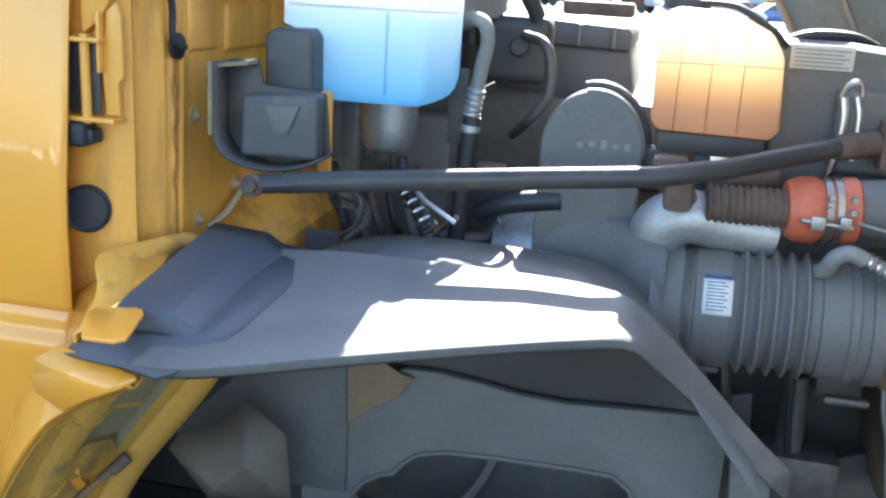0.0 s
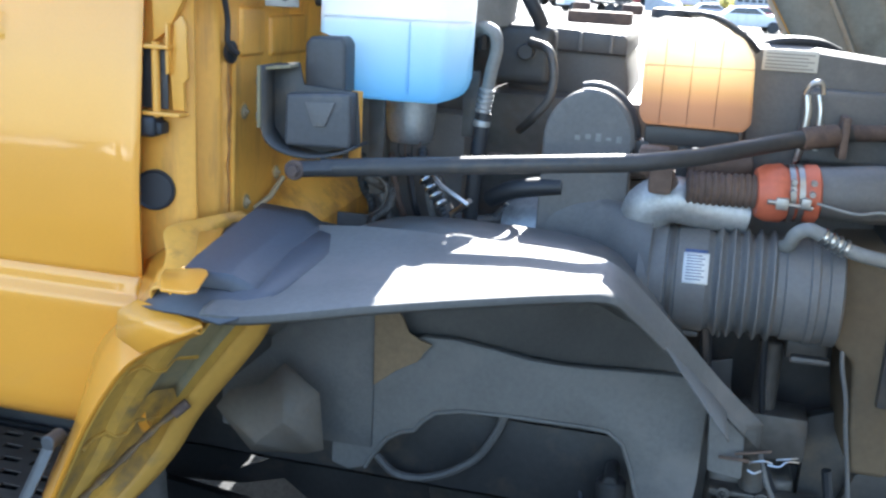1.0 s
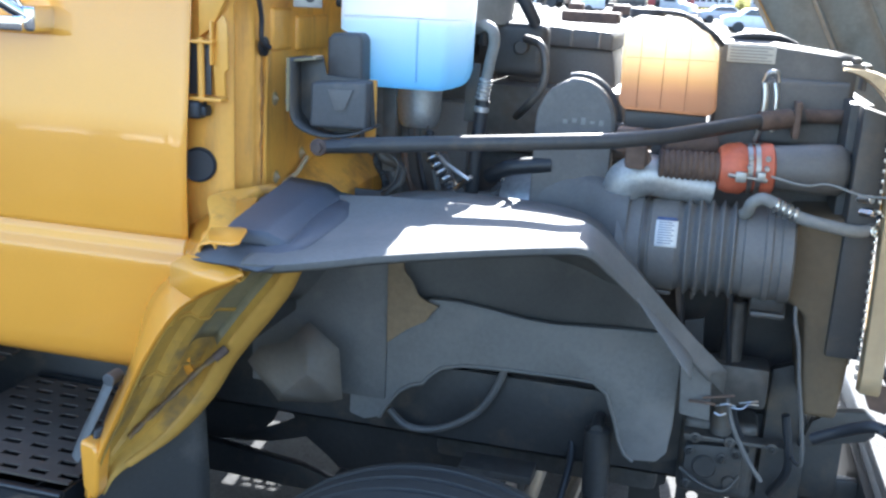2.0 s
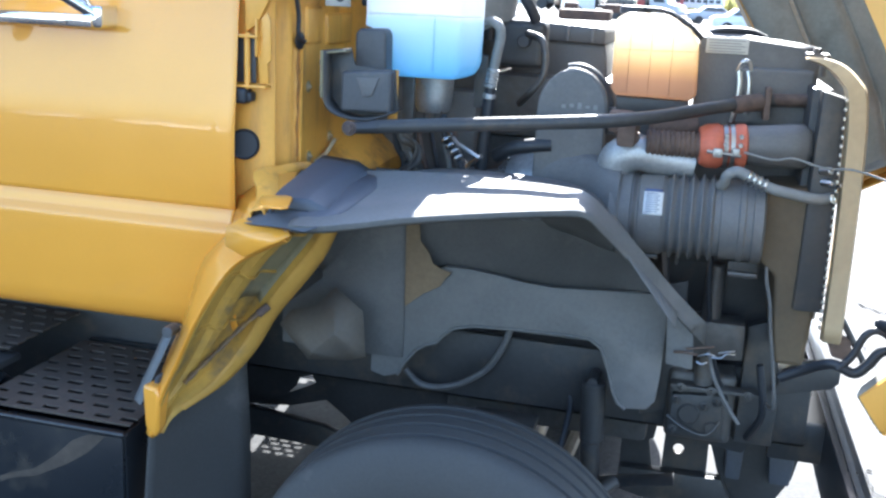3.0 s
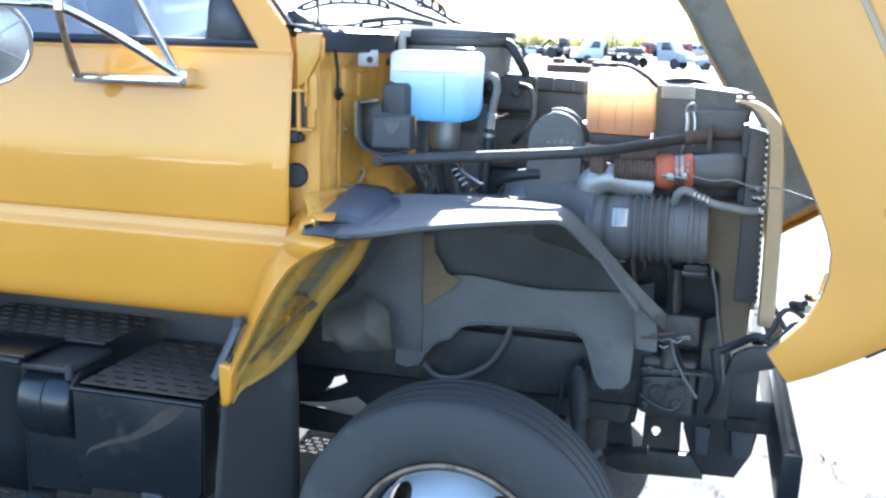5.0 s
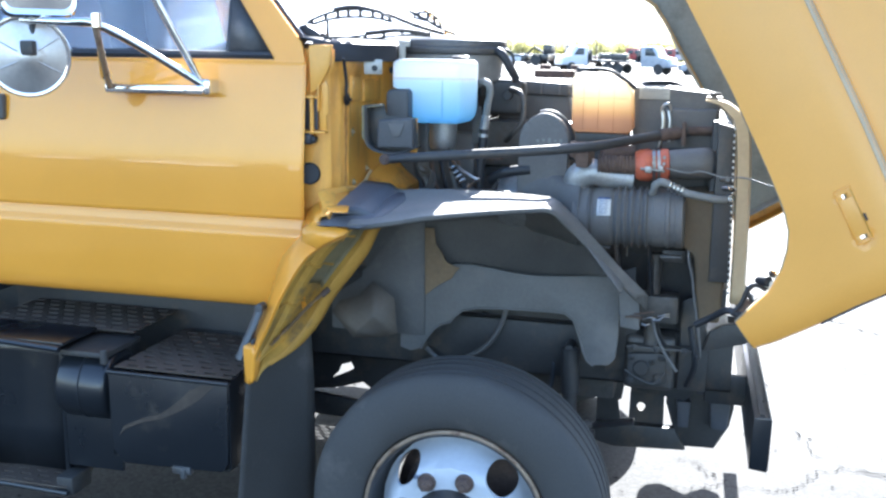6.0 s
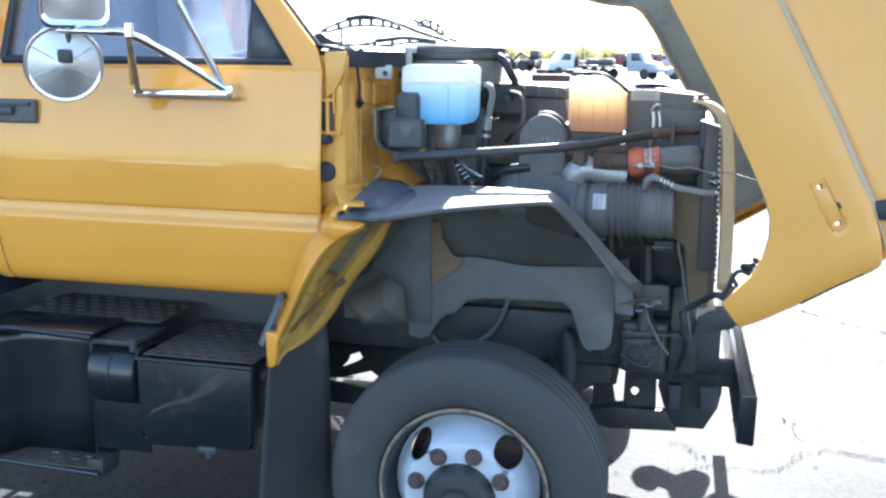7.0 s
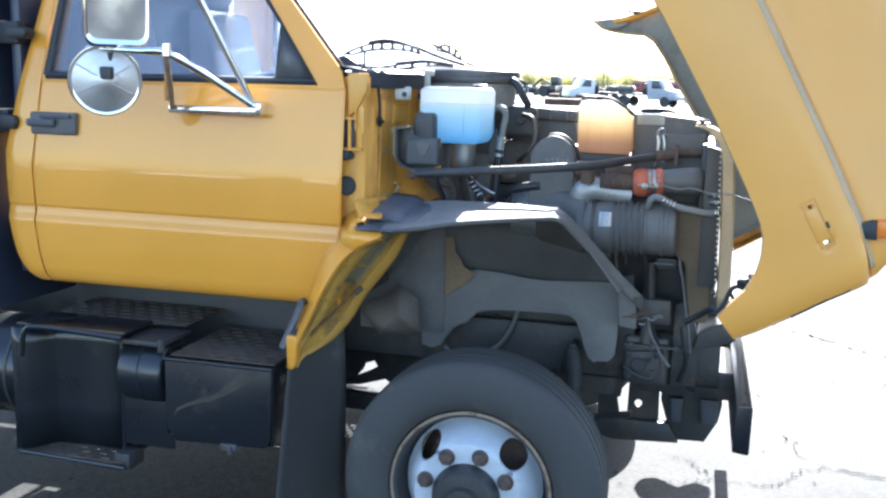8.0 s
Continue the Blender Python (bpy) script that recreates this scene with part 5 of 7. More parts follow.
def punched(bm):
    """Open the two screw holes of the side marker through the panel."""
    gone = []
    for f in bm.faces:
        c = f.calc_center_median() - H0
        along_s, across = c.dot(HA), c.dot(HB)
        if (0.327 < along_s < 0.339 and 0.135 < across < 0.151) or (0.432 < along_s < 0.445 and 0.134 < across < 0.158):
            gone.append(f)
    bmesh.ops.delete(bm, geom=gone, context="FACES")
    return bm


hood = part("hood", punched(hood_side()), HOOD_YELLOW, truck, "yellow fibreglass hood tilted forward on its hinge", thick=0.005)
part("hood_far_side", mirrored(hood_side(True, 0.120)), YELLOW_WORN, hood, thick=0.005)
for far in (False, True):
    skin = hood_side(True, 0.065) if far else punched(hood_side())
    for v in skin.verts:
        v.co = v.co + V((0, 0.009, 0)) - HB * 0.004
    part("hood_lining", mirrored(skin) if far else skin, PRIMER, hood, "dusty grey inner face of the hood", thick=0.002)
top = [[hood_pt(s, 0.645 + 0.05 * math.sin(math.pi * k / 12), 0.14 + (2 * YC - 0.28) * k / 12) for k in range(13)] for s in (-0.66, -0.4, 0, 0.3, 0.5, 0.60)]
part("hood_top", loft(top), YELLOW, hood, thick=0.005)
part("hood_top_lining", loft([[p - HB * 0.012 for p in row] for row in top]), PRIMER, hood, thick=0.002)
for y0, f in ((0.0, 1), (0, -1)):
    pts = [hood_pt(s, 0.10, -0.165) for s in (-0.62, -0.3, 0.0, 0.25)]
    bm = tube(pts, 0.022, 8, flat=0.5)
    part("inner_stiffener", bm if f == 1 else mirrored(bm), PRIMER, hood)
part("rear_edge", join(*[tube([hood_pt(s0, h0, y0), hood_pt(s1, h1, y1)], 0.03, 8, flat=0.6) for s0, h0, y0, s1, h1, y1 in ((-0.530, 0.05, 2 * YC + 0.2, -0.545, 0.3, 2 * YC + 0.12), (-0.545, 0.3, 2 * YC + 0.12, -0.62, 0.62, 2 * YC - 0.1), (-0.62, 0.63, 2 * YC - 0.1, -0.655, 0.66, YC), (-0.655, 0.66, YC, -0.655, 0.63, 0.1))]), PRIMER, hood)
part("rear_lip", loft([[hood_pt(s0, h0, 2 * YC + 0.178), hood_pt(s0 + 0.014, h0 + 0.003, 2 * YC + 0.174), hood_pt(s0 + 0.030, h0 + 0.006, 2 * YC + 0.182)] for s0, h0 in ((-0.594, -0.240), (-0.580, -0.19), (-0.567, -0.11), (-0.558, -0.03), (-0.556, 0.06))]), YELLOW_WORN, hood, "yellow folded rear lip of the hood", thick=0.004)
part("lip_bracket", prism([(0.0, 0.0), (0.012, 0.020), (0.075, 0.030), (0.09, 0.022), (0.04, 0.002)], 0.0, 0.02, "y", 0.003), PRIMER, hood).data.transform(Matrix.Translation(hood_pt(-0.560, -0.265, 2 * YC + 0.16)))
# marker recess on the side panel
rec = V((0.9365, 0, 1.3355))
rm = Matrix(((HB.x, 0, HA.x, rec.x), (0, 1, 0, -0.2205), (HB.z, 0, HA.z, rec.z), (0, 0, 0, 1)))
recess = part("marker_recess", moved(join(*[box(a, b, 0.0015) for a, b in (((-0.020, -0.001, -0.068), (-0.017, 0.004, 0.066)), ((0.017, -0.001, -0.064), (0.020, 0.004, 0.070)), ((-0.020, -0.001, -0.068), (0.020, 0.004, -0.064)), ((-0.020, -0.001, 0.066), (0.020, 0.004, 0.070)))]), rm), YELLOW, hood, "empty side marker recess with open screw holes")
part("marker_plate", moved(join(*[box((u0, 0.001, w0), (u1, 0.004, w1), 0.0003) for u0, w0, u1, w1 in ((-0.017, -0.064, 0.017, -0.055), (-0.017, -0.055, -0.007, -0.042), (0.007, -0.055, 0.017, -0.042), (-0.017, -0.042, 0.017, 0.050), (-0.017, 0.050, -0.007, 0.064), (0.010, 0.050, 0.017, 0.064))]), rm), HOOD_YELLOW, recess)
# dark strip that paints the recess's shadow side
part("recess_edge", moved(box((0.0155, -0.0015, -0.060), (0.0172, 0.003, 0.062), 0.0005), rm), GRIME_AND_SHADE, recess, "dark strip painted as the shade on the marker recess edge")
part("marker_clip", moved(box((0.018, -0.005, 0.004), (0.024, 0.001, 0.022), 0.002), rm), BLACK_RUBBER, recess)
part("edge_trim", tube([hood_pt(0.594, -0.02, -0.200), hood_pt(0.590, 0.03, -0.202), hood_pt(0.586, 0.08, -0.202), hood_pt(0.585, 0.15, -0.199)], 0.003, 6), BLACK_RUBBER, hood)
# pale strip whose colour stands for the sky highlight on the rolled edge
shoulder = []
for k in (-0.64, -0.3, 0.0, 0.2, 0.28, 0.36, 0.43, 0.48, 0.52, 0.545, 0.56):
    width = float(np.interp(k, [0.36, 0.56], [1.0, 0.25]))
    shoulder.append([hood_pt(k, 0.0015 + h - hood_low(k), hood_y(h) - lift) for h, lift in [(0.2575 - g * width, 0.0030) for g in (0.015, 0.011, 0.007, 0.0035, 0.0)] + [(0.2625, 0.004), (0.267, 0.002)]])
part("shoulder_wear", loft(shoulder), HIGHLIGHT_PAINT, hood, "pale strip painted as the highlight along the hood shoulder", thick=0.001)
part("hood_stop", prism([(-0.03, 0.0), (-0.024, 0.02), (-0.018, 0.012), (0.03, 0.010), (0.034, 0.0)], -0.02, 0.02, "y", 0.002), BLACK_RUBBER, hood, "black rubber hood stop").data.transform(Matrix.Translation(hood_pt(-0.574, -0.128, 2 * YC + 0.165)))
lamp = part("turn_lamp", moved(box((-0.006, -0.02, -0.02), (0.07, 0.05, 0.026), 0.008), Matrix.Translation((1.094, -0.165, 1.323))), AMBER_LENS, hood, "amber turn lamp in a black holder")
part("lamp_holder", moved(prism([(-0.062, 0.006), (-0.050, 0.014), (-0.008, 0.026), (-0.002, -0.028), (-0.036, -0.026), (-0.046, -0.004)], -0.025, 0.05, "y", 0.004), Matrix.Translation((1.094, -0.165, 1.323))), BLACK_RUBBER, lamp)

# ---- radiator ----
rad = part("radiator", join(box((0.625, 0.40, 1.00), (0.668, 2 * YC - 0.36, 1.50), 0.008), prism([(0.640, 1.03), (0.701, 1.03), (0.690, 1.485), (0.640, 1.500)], 0.338, 0.40, "y", 0.006)), BLACK_METAL, truck, "black radiator with side tank")
seal_path = curve([(0.723, 0.345, 0.972), (0.720, 0.345, 1.15), (0.712, 0.340, 1.38), (0.700, 0.338, 1.490), (0.680, 0.34, 1.525), (0.650, 0.35, 1.550), (0.615, 0.36, 1.562)], 5)
part("radiator_seal", loft([[p + V((-0.016, 0, 0)), p + V((-0.012, -0.02, 0)), p + V((0.016, -0.024, 0)), p + V((0.022, -0.004, 0)), p + V((0.02, 0.06, 0))] for p in seal_path]), TAN, rad, "tan rubber radiator side baffle", thick=0.006)
# steel dashes stand in for the sun glints at the holes beside the seal
for k in range(27):
    z = 1.00 + 0.0185 * k
    x = 0.6985 - 0.030 * (z - 1.0)
    part("seal_clip", box((x - 0.003, 0.318, z), (x + 0.002, 0.330, z + 0.007), 0.001), STEEL, rad)
part("seal_rod", rod((0.744, 0.36, 1.02), (0.803, 0.36, 0.924), 0.007, 10), BLACK_METAL, rad)
part("top_bracket", join(box((0.600, 0.355, 1.560), (0.646, 0.41, 1.572), 0.004), box((0.632, 0.352, 1.525), (0.640, 0.40, 1.572), 0.003), rod((0.62, 0.37, 1.572), (0.62, 0.37, 1.582), 0.009, 6)), GREASE, rad, "radiator top bracket with its bolt")
part("pivot_arm", prism([(0.640, 0.765), (0.660, 0.830), (0.700, 0.858), (0.760, 0.866), (0.786, 0.845), (0.786, 0.815), (0.770, 0.800)], 0.50, 0.53, "y", 0.006), BLACK_METAL, rad, "black hood pivot arm")
part("seal_foot", prism([(0.716, 0.978), (0.742, 0.985), (0.768, 0.975), (0.776, 0.945), (0.765, 0.925), (0.735, 0.932)], 0.350, 0.372, "y", 0.004), RUST, rad, "rusty foot bracket below the baffle")
part("condenser", box((0.676, 0.42, 0.99), (0.70, 2 * YC - 0.42, 1.45), 0.004), ALLOY, rad)
shroud = part("fan_shroud", loft([[V((x, y, z)) for y, z in ((0.95, 1.575), (0.60, 1.588), (0.545, 1.594), (0.531, 1.586), (0.53, 1.50), (0.53, 1.20), (0.60, 1.05), (0.95, 1.0))] for x in (0.385, 0.392, 0.48, 0.60, 0.645)]), PLASTIC, truck, "black plastic fan shroud", thick=0.004)
for v in shroud.data.vertices:
    if v.co.z > 1.45:
        v.co.z -= 0.15 * max(0, v.co.x - 0.52)
part("shroud_back", box((0.384, 0.535, 1.05), (0.392, 1.4, 1.585), 0.004), PLASTIC, shroud)
part("shroud_panel", box((0.475, 0.505, 1.40), (0.638, 0.535, 1.528), 0.01, 3), PLASTIC, shroud)
lab = part("label", box((0.400, 0.524, 1.553), (0.492, 0.527, 1.590), 0.001), CREAM, shroud, "cream warning label")
part("print_line", join(*[box((0.405, 0.5225, 1.557 + 0.006 * k), (0.486 - 0.01 * (k % 2), 0.5238, 1.559 + 0.006 * k), 0) for k in range(5)]), HOSE_GREY, lab)

# ---- coolant bottle ----
bottle = part("coolant_bottle", prism([(0.214, 1.452), (0.378, 1.450), (0.391, 1.464), (0.384, 1.572), (0.364, 1.604), (0.31, 1.630), (0.225, 1.634), (0.202, 1.618), (0.203, 1.468)], 0.44, 0.60, "y", 0.012, 4), AMBER_TANK, truck, "translucent amber coolant bottle with brownish coolant in it")
for x in (0.238, 0.284, 0.330):
    part("moulded_rib", tube([(x, 0.4395, 1.452), (x, 0.4395, 1.60)], 0.0008, 6), AMBER_TANK, bottle)
part("bottle_seam", tube([(0.2, 0.4395, 1.553), (0.384, 0.4395, 1.556)], 0.0010, 6), AMBER_TANK, bottle)
part("cap", lathe([(0.036, 0), (0.036, 0.012), (0.034, 0.016), (0.02, 0.018)], 28, pose(0.238, 0.52, 1.630)), BLACK_RUBBER, bottle, "black screw cap")
part("overflow_hose", tube(curve([(0.25, 0.50, 1.642), (0.31, 0.48, 1.638), (0.36, 0.475, 1.61), (0.388, 0.49, 1.585)], 6), 0.006, 8), BLACK_RUBBER, bottle)
part("bottle_bracket", join(box((0.215, 0.462, 1.415), (0.375, 0.60, 1.4485), 0.006), box((0.195, 0.46, 1.36), (0.225, 0.50, 1.42), 0.004), box((0.275, 0.47, 1.30), (0.30, 0.50, 1.42), 0.004)), BLACK_METAL, bottle)
part("vent_hose", tube(curve([(0.39, 0.56, 1.588), (0.43, 0.56, 1.602), (0.49, 0.57, 1.602), (0.53, 0.58, 1.588)], 6), 0.009, 8), BLACK_RUBBER, truck, "black hose over the fan shroud")

# ---- washer reservoir ----
def rounded_plan(points, r, n=4):
    """Corners of a plan softened over the length r."""
    out = []
    for i, p in enumerate(points):
        a, b = points[i - 1], points[(i + 1) % len(points)]
        s, e = p + (a - p).normalized() * r, p + (b - p).normalized() * r
        out += [s.lerp(p, k / n).lerp(p.lerp(e, k / n), k / n) for k in range(n + 1)]
    return out


def washer_ring(z, inset=0.0):
    """Plan of the tank: chamfered to the front of the engine bay, overhanging on its other end near the top."""
    over = float(np.interp(z, [1.562, 1.580], [0, 1]))
    low = float(np.interp(z, [1.474, 1.51], [1, 0]))
    taper = float(np.interp(z, [1.49, 1.645], [1, 0]))
    pts = [V((-0.270 - 0.052 * over, 0.270, z)), V((-0.110, 0.268, z)), V((-0.064 - 0.022 * taper - 0.012 * low, 0.302 + 0.045 * taper, z)), V((-0.092 - 0.010 * low, 0.43, z)), V((-0.300 - 0.022 * over, 0.43, z))]
    c = sum(pts, V((0, 0, 0))) / len(pts)
    return rounded_plan([p + (c - p).normalized() * inset for p in pts], 0.012)


washer = part("washer_reservoir", loft([washer_ring(z, d) for z, d in ((1.474, 0.03), (1.476, 0.014), (1.482, 0.005), (1.492, 0.0), (1.51, 0.0), (1.54, 0.0), (1.562, 0.0), (1.571, 0.0), (1.580, 0.0), (1.62, 0.0), (1.648, 0.0), (1.656, 0.004), (1.662, 0.014), (1.664, 0.03))], closed=True, cap=True), BLUE_TANK, truck, "milky plastic washer reservoir half full of blue fluid")
part("rib", tube([(-0.165, 0.2695, 1.49), (-0.165, 0.2695, 1.61)], 0.0020, 8), BLUE_TANK, washer)
part("seam", tube([(-0.312, 0.2705, 1.608), (-0.112, 0.2685, 1.609), (-0.067, 0.302, 1.609)], 0.0020, 6), BLUE_TANK, washer)
part("cap", lathe([(0.028, 0), (0.028, 0.012), (0.022, 0.016)], 24, pose(-0.13, 0.35, 1.660)), BLACK_RUBBER, washer)
part("mount_stud", rod((-0.335, 0.29, 1.630), (-0.315, 0.29, 1.630), 0.010), BLACK_RUBBER, washer)
filt = part("filter_canister", lathe([(0.022, -0.012), (0.036, -0.010), (0.042, 0.0), (0.046, 0.03), (0.048, 0.10)], 32, pose(-0.210, 0.455, 1.392)), ALLOY, truck, "silver metal filter canister with wires")
for k in range(4):
    part("wire", tube(curve([(-0.224 + 0.014 * k, 0.43, 1.388), (-0.22 + 0.012 * k, 0.42, 1.365), (-0.213 + 0.008 * k, 0.45, 1.34)], 4), 0.002, 6), RUST if k % 2 else BLACK_RUBBER, filt)

# ---- black module in its bracket on the firewall ----
def tray_strip(path, y0, y1):
    """A bent steel strip, following a path of x and z, drawn from y0 to y1."""
    p = curve([V((x, 0, z)) for x, z in path], 5)
    return loft([[V((q.x, y0, q.z)), V((q.x, y1, q.z))] for q in p])


br = part("module_bracket", tray_strip([(-0.366, 1.530), (-0.365, 1.470), (-0.364, 1.430), (-0.352, 1.408), (-0.322, 1.395), (-0.280, 1.392), (-0.238, 1.401), (-0.214, 1.412)], 0.140, 0.215), BLACK_METAL, truck, "black bent steel tray round the control module", thick=0.005)
part("tray_back", prism([(-0.366, 1.530), (-0.320, 1.535), (-0.312, 1.500), (-0.222, 1.495), (-0.214, 1.412), (-0.280, 1.393), (-0.340, 1.402), (-0.364, 1.430)], 0.184, 0.189, "y", 0.002), BLACK_METAL, br)
part("tray_flange", join(box((-0.372, 0.136, 1.432), (-0.366, 0.150, 1.530), 0.002), prism([(-0.366, 1.527), (-0.322, 1.533), (-0.320, 1.528), (-0.366, 1.522)], 0.15, 0.188, "y", 0.001)), SCUFFED, br)
mod = part("module", join(prism([(-0.332, 1.406), (-0.222, 1.408), (-0.222, 1.496), (-0.330, 1.488)], 0.152, 0.183, "y", 0.007, 3), prism([(-0.323, 1.480), (-0.253, 1.480), (-0.254, 1.566), (-0.262, 1.577), (-0.314, 1.575), (-0.323, 1.564)], 0.212, 0.262, "y", 0.008, 3)), DARK_PLASTIC, truck, "black plastic control module in two stepped boxes")
part("module_face", prism([(-0.296, 1.478), (-0.246, 1.480), (-0.262, 1.442), (-0.282, 1.440)], 0.1475, 0.151, "y", 0.002), PLASTIC, mod)
for z in (1.45, 1.505):
    part("bracket_slot", box((-0.3745, 0.139, z - 0.006), (-0.3715, 0.147, z + 0.006), 0.001), BLACK_RUBBER, br)
part("tray_gusset", prism([(-0.256, 1.375), (-0.236, 1.375), (-0.236, 1.49), (-0.256, 1.49)], 0.245, 0.255, "y", 0.002), YELLOW_WORN, br, "yellow upright beside the module tray")

# ---- strut rod across the bay ----
strut = part("strut_rod", join(tube([(-0.255, 0.118, 1.382), (-0.075, 0.168, 1.3945), (0.086, 0.212, 1.4055), (0.220, 0.226, 1.418), (0.31, 0.290, 1.426), (0.48, 0.433, 1.452), (0.56, 0.47, 1.462)], 0.0145, 16), tube([(-0.30, 0.105, 1.378), (-0.24, 0.125, 1.382)], 0.019, 12, flat=0.7)), BLACK_METAL, truck, "black steel strut rod across the engine bay")
part("strut_bolt", join(rod((-0.29, 0.085, 1.379), (-0.29, 0.14, 1.379), 0.010, 6), rod((-0.29, 0.092, 1.379), (-0.29, 0.10, 1.379), 0.016)), RUST, strut)
part("strut_bracket", join(rod((0.47, 0.428, 1.450), (0.53, 0.455, 1.458), 0.019), box((0.535, 0.44, 1.42), (0.548, 0.49, 1.49), 0.004), rod((0.55, 0.465, 1.462), (0.66, 0.50, 1.466), 0.014)), RUST, strut, "rusty strut end bracket")
part("rod_clamp", join(box((0.215, 0.315, 1.385), (0.265, 0.36, 1.43), 0.008), box((0.235, 0.31, 1.355), (0.275, 0.35, 1.40), 0.01)), RUST, strut)

# ---- air intake ----
def intake():
    rings = []
    for x, ry, rz, cz, cy in ((0.046, 0.02, 0.04, 1.28, 0.50), (0.049, 0.05, 0.08, 1.25, 0.50), (0.056, 0.068, 0.098, 1.235, 0.498), (0.09, 0.078, 0.105, 1.225, 0.497), (0.14, 0.084, 0.105, 1.22, 0.485), (0.18, 0.090, 0.102, 1.215, 0.455), (0.215, 0.094, 0.098, 1.208, 0.415), (0.25, 0.094, 0.094, 1.203, 0.39)):
        rings.append([V((x, cy + ry * math.copysign(abs(math.cos(a)) ** 0.8, math.cos(a)), cz + rz * math.copysign(abs(math.sin(a)) ** 0.8, math.sin(a)))) for a in [2 * math.pi * k / 40 for k in range(40)]])
    return loft(rings, closed=True, cap=True)


duct_m = along((0.235, 0.385, 1.200), (0.62, 0.375, 1.212))
intake_ob = part("intake_elbow", intake(), PLASTIC, truck, "black plastic air intake elbow with a ribbed duct")
hump = [(0.198, 1.20), (0.198, 1.405)] + [(0.120 + 0.078 * math.cos(radians(a)), 1.413 + 0.090 * math.sin(radians(a))) for a in range(6, 175, 8)] + [(0.042, 1.405), (0.040, 1.21), (0.07, 1.18), (0.18, 1.18)]
part("elbow_body", prism(hump, 0.430, 0.490, "y", 0.016, 4), PLASTIC, intake_ob)
part("elbow_back", prism([(0.120 + (u - 0.120) * 0.93, 1.30 + (w - 1.30) * 0.90) for u, w in hump], 0.488, 0.54, "y", 0.012, 3), PLASTIC, intake_ob)
part("hump_rim", tube([(0.120 + 0.0765 * math.cos(radians(a)), 0.4385, 1.413 + 0.0885 * math.sin(radians(a))) for a in range(-4, 108, 7)], 0.0058, 8), PLASTIC, intake_ob)
part("hump_flange", tube([(0.120 + 0.083 * math.cos(radians(a)), 0.497, 1.413 + 0.095 * math.sin(radians(a))) for a in range(0, 112, 7)], 0.0065, 8), DARK_PLASTIC, intake_ob)
for k in range(5):
    part("embossed_mark", box((0.098 + 0.018 * k, 0.4285, 1.416 + 0.003 * (k % 2)), (0.107 + 0.018 * k, 0.4310, 1.424 + 0.003 * (k % 3)), 0), HOSE_GREY, intake_ob)
prof = [(0.075, 0.0), (0.088, 0.0), (0.090, 0.02), (0.088, 0.022), (0.090, 0.045), (0.087, 0.047), (0.086, 0.062), (0.0885, 0.064), (0.0885, 0.112), (0.086, 0.114)]
for k in range(5):
    z = 0.122 + 0.021 * k
    prof += [(0.082, z), (0.084, z + 0.004), (0.094, z + 0.009), (0.094, z + 0.012), (0.084, z + 0.017)]
prof += [(0.084, 0.235), (0.088, 0.237), (0.089, 0.272), (0.092, 0.275), (0.092, 0.285), (0.089, 0.288), (0.088, 0.305), (0.07, 0.308)]
part("ribbed_duct", lathe(prof, 64, duct_m), PLASTIC, intake_ob)
part("duct_clamp", join(lathe([(0.0895, 0.050), (0.0905, 0.050), (0.0905, 0.058), (0.0895, 0.058)], 48, duct_m, ring=True), box((0.285, 0.36, 1.105), (0.345, 0.38, 1.115), 0.003)), GREASE, intake_ob)
for name, z0, z1, w0, w1, mat in (("sticker", 0.074, 0.115, -38, -4, WHITE), ("sticker_heading", 0.076, 0.112, -42, -38.5, BLUE_INK)):
    rr = [[V((0.0892 * math.cos(a), 0.0892 * math.sin(a), z)) for a in [radians(w0 + (w1 - w0) * k / 8) for k in range(9)]] for z in (z0, z1)]
    mm2 = duct_m
    bm = loft(rr)
    # turn the label to face outwards and a little up
    side = duct_m.to_3x3().inverted() @ V((0, -1, 0.10))
    turn = math.atan2(side.y, side.x)
    moved(bm, duct_m @ Matrix.Rotation(turn, 4, "Z"))
    st = part(name, bm, mat, intake_ob, "white paper service sticker" if name == "sticker" else "", thick=0.0006)
lines = []
for k in range(9):
    w = -35 + 3.2 * k
    bm = loft([[V((0.0897 * math.cos(radians(a)), 0.0897 * math.sin(radians(a)), z)) for a in (w, w + 1.2)] for z in (0.079, 0.104 + 0.004 * (k % 2))])
    lines.append(moved(bm, duct_m @ Matrix.Rotation(turn, 4, "Z")))
part("sticker_print", join(*lines), INK, intake_ob, thick=0.0004)
part("duct_mouth", lathe([(0.086, 0.300), (0.092, 0.303), (0.092, 0.322), (0.085, 0.326), (0.06, 0.328)], 48, duct_m), PLASTIC, intake_ob)
part("air_box", prism([(0.560, 1.285), (0.668, 1.295), (0.688, 1.04), (0.680, 0.90), (0.618, 0.90), (0.606, 0.98), (0.596, 1.098), (0.556, 1.128), (0.547, 1.18), (0.550, 1.26)], 0.352, 0.60, "y", 0.012, 3), AIR_BOX, truck, "dusty brown air box beside the radiator")

# ---- engine and its pipes ----
eng = part("engine", box((-0.40, 0.76, 0.62), (0.44, 1.30, 1.30), 0.03, 2), GREASE, truck, "greasy dark diesel engine")
part("cylinder_head", box((-0.36, 0.72, 1.30), (0.30, 1.22, 1.46), 0.02), GREASE, eng)
part("pump", box((-0.30, 0.62, 0.72), (0.25, 0.78, 1.12), 0.03), GREASE, eng)
part("oil_pan", box((-0.2, 0.70, 0.50), (0.36, 1.3, 0.64), 0.02), GREASE, eng)
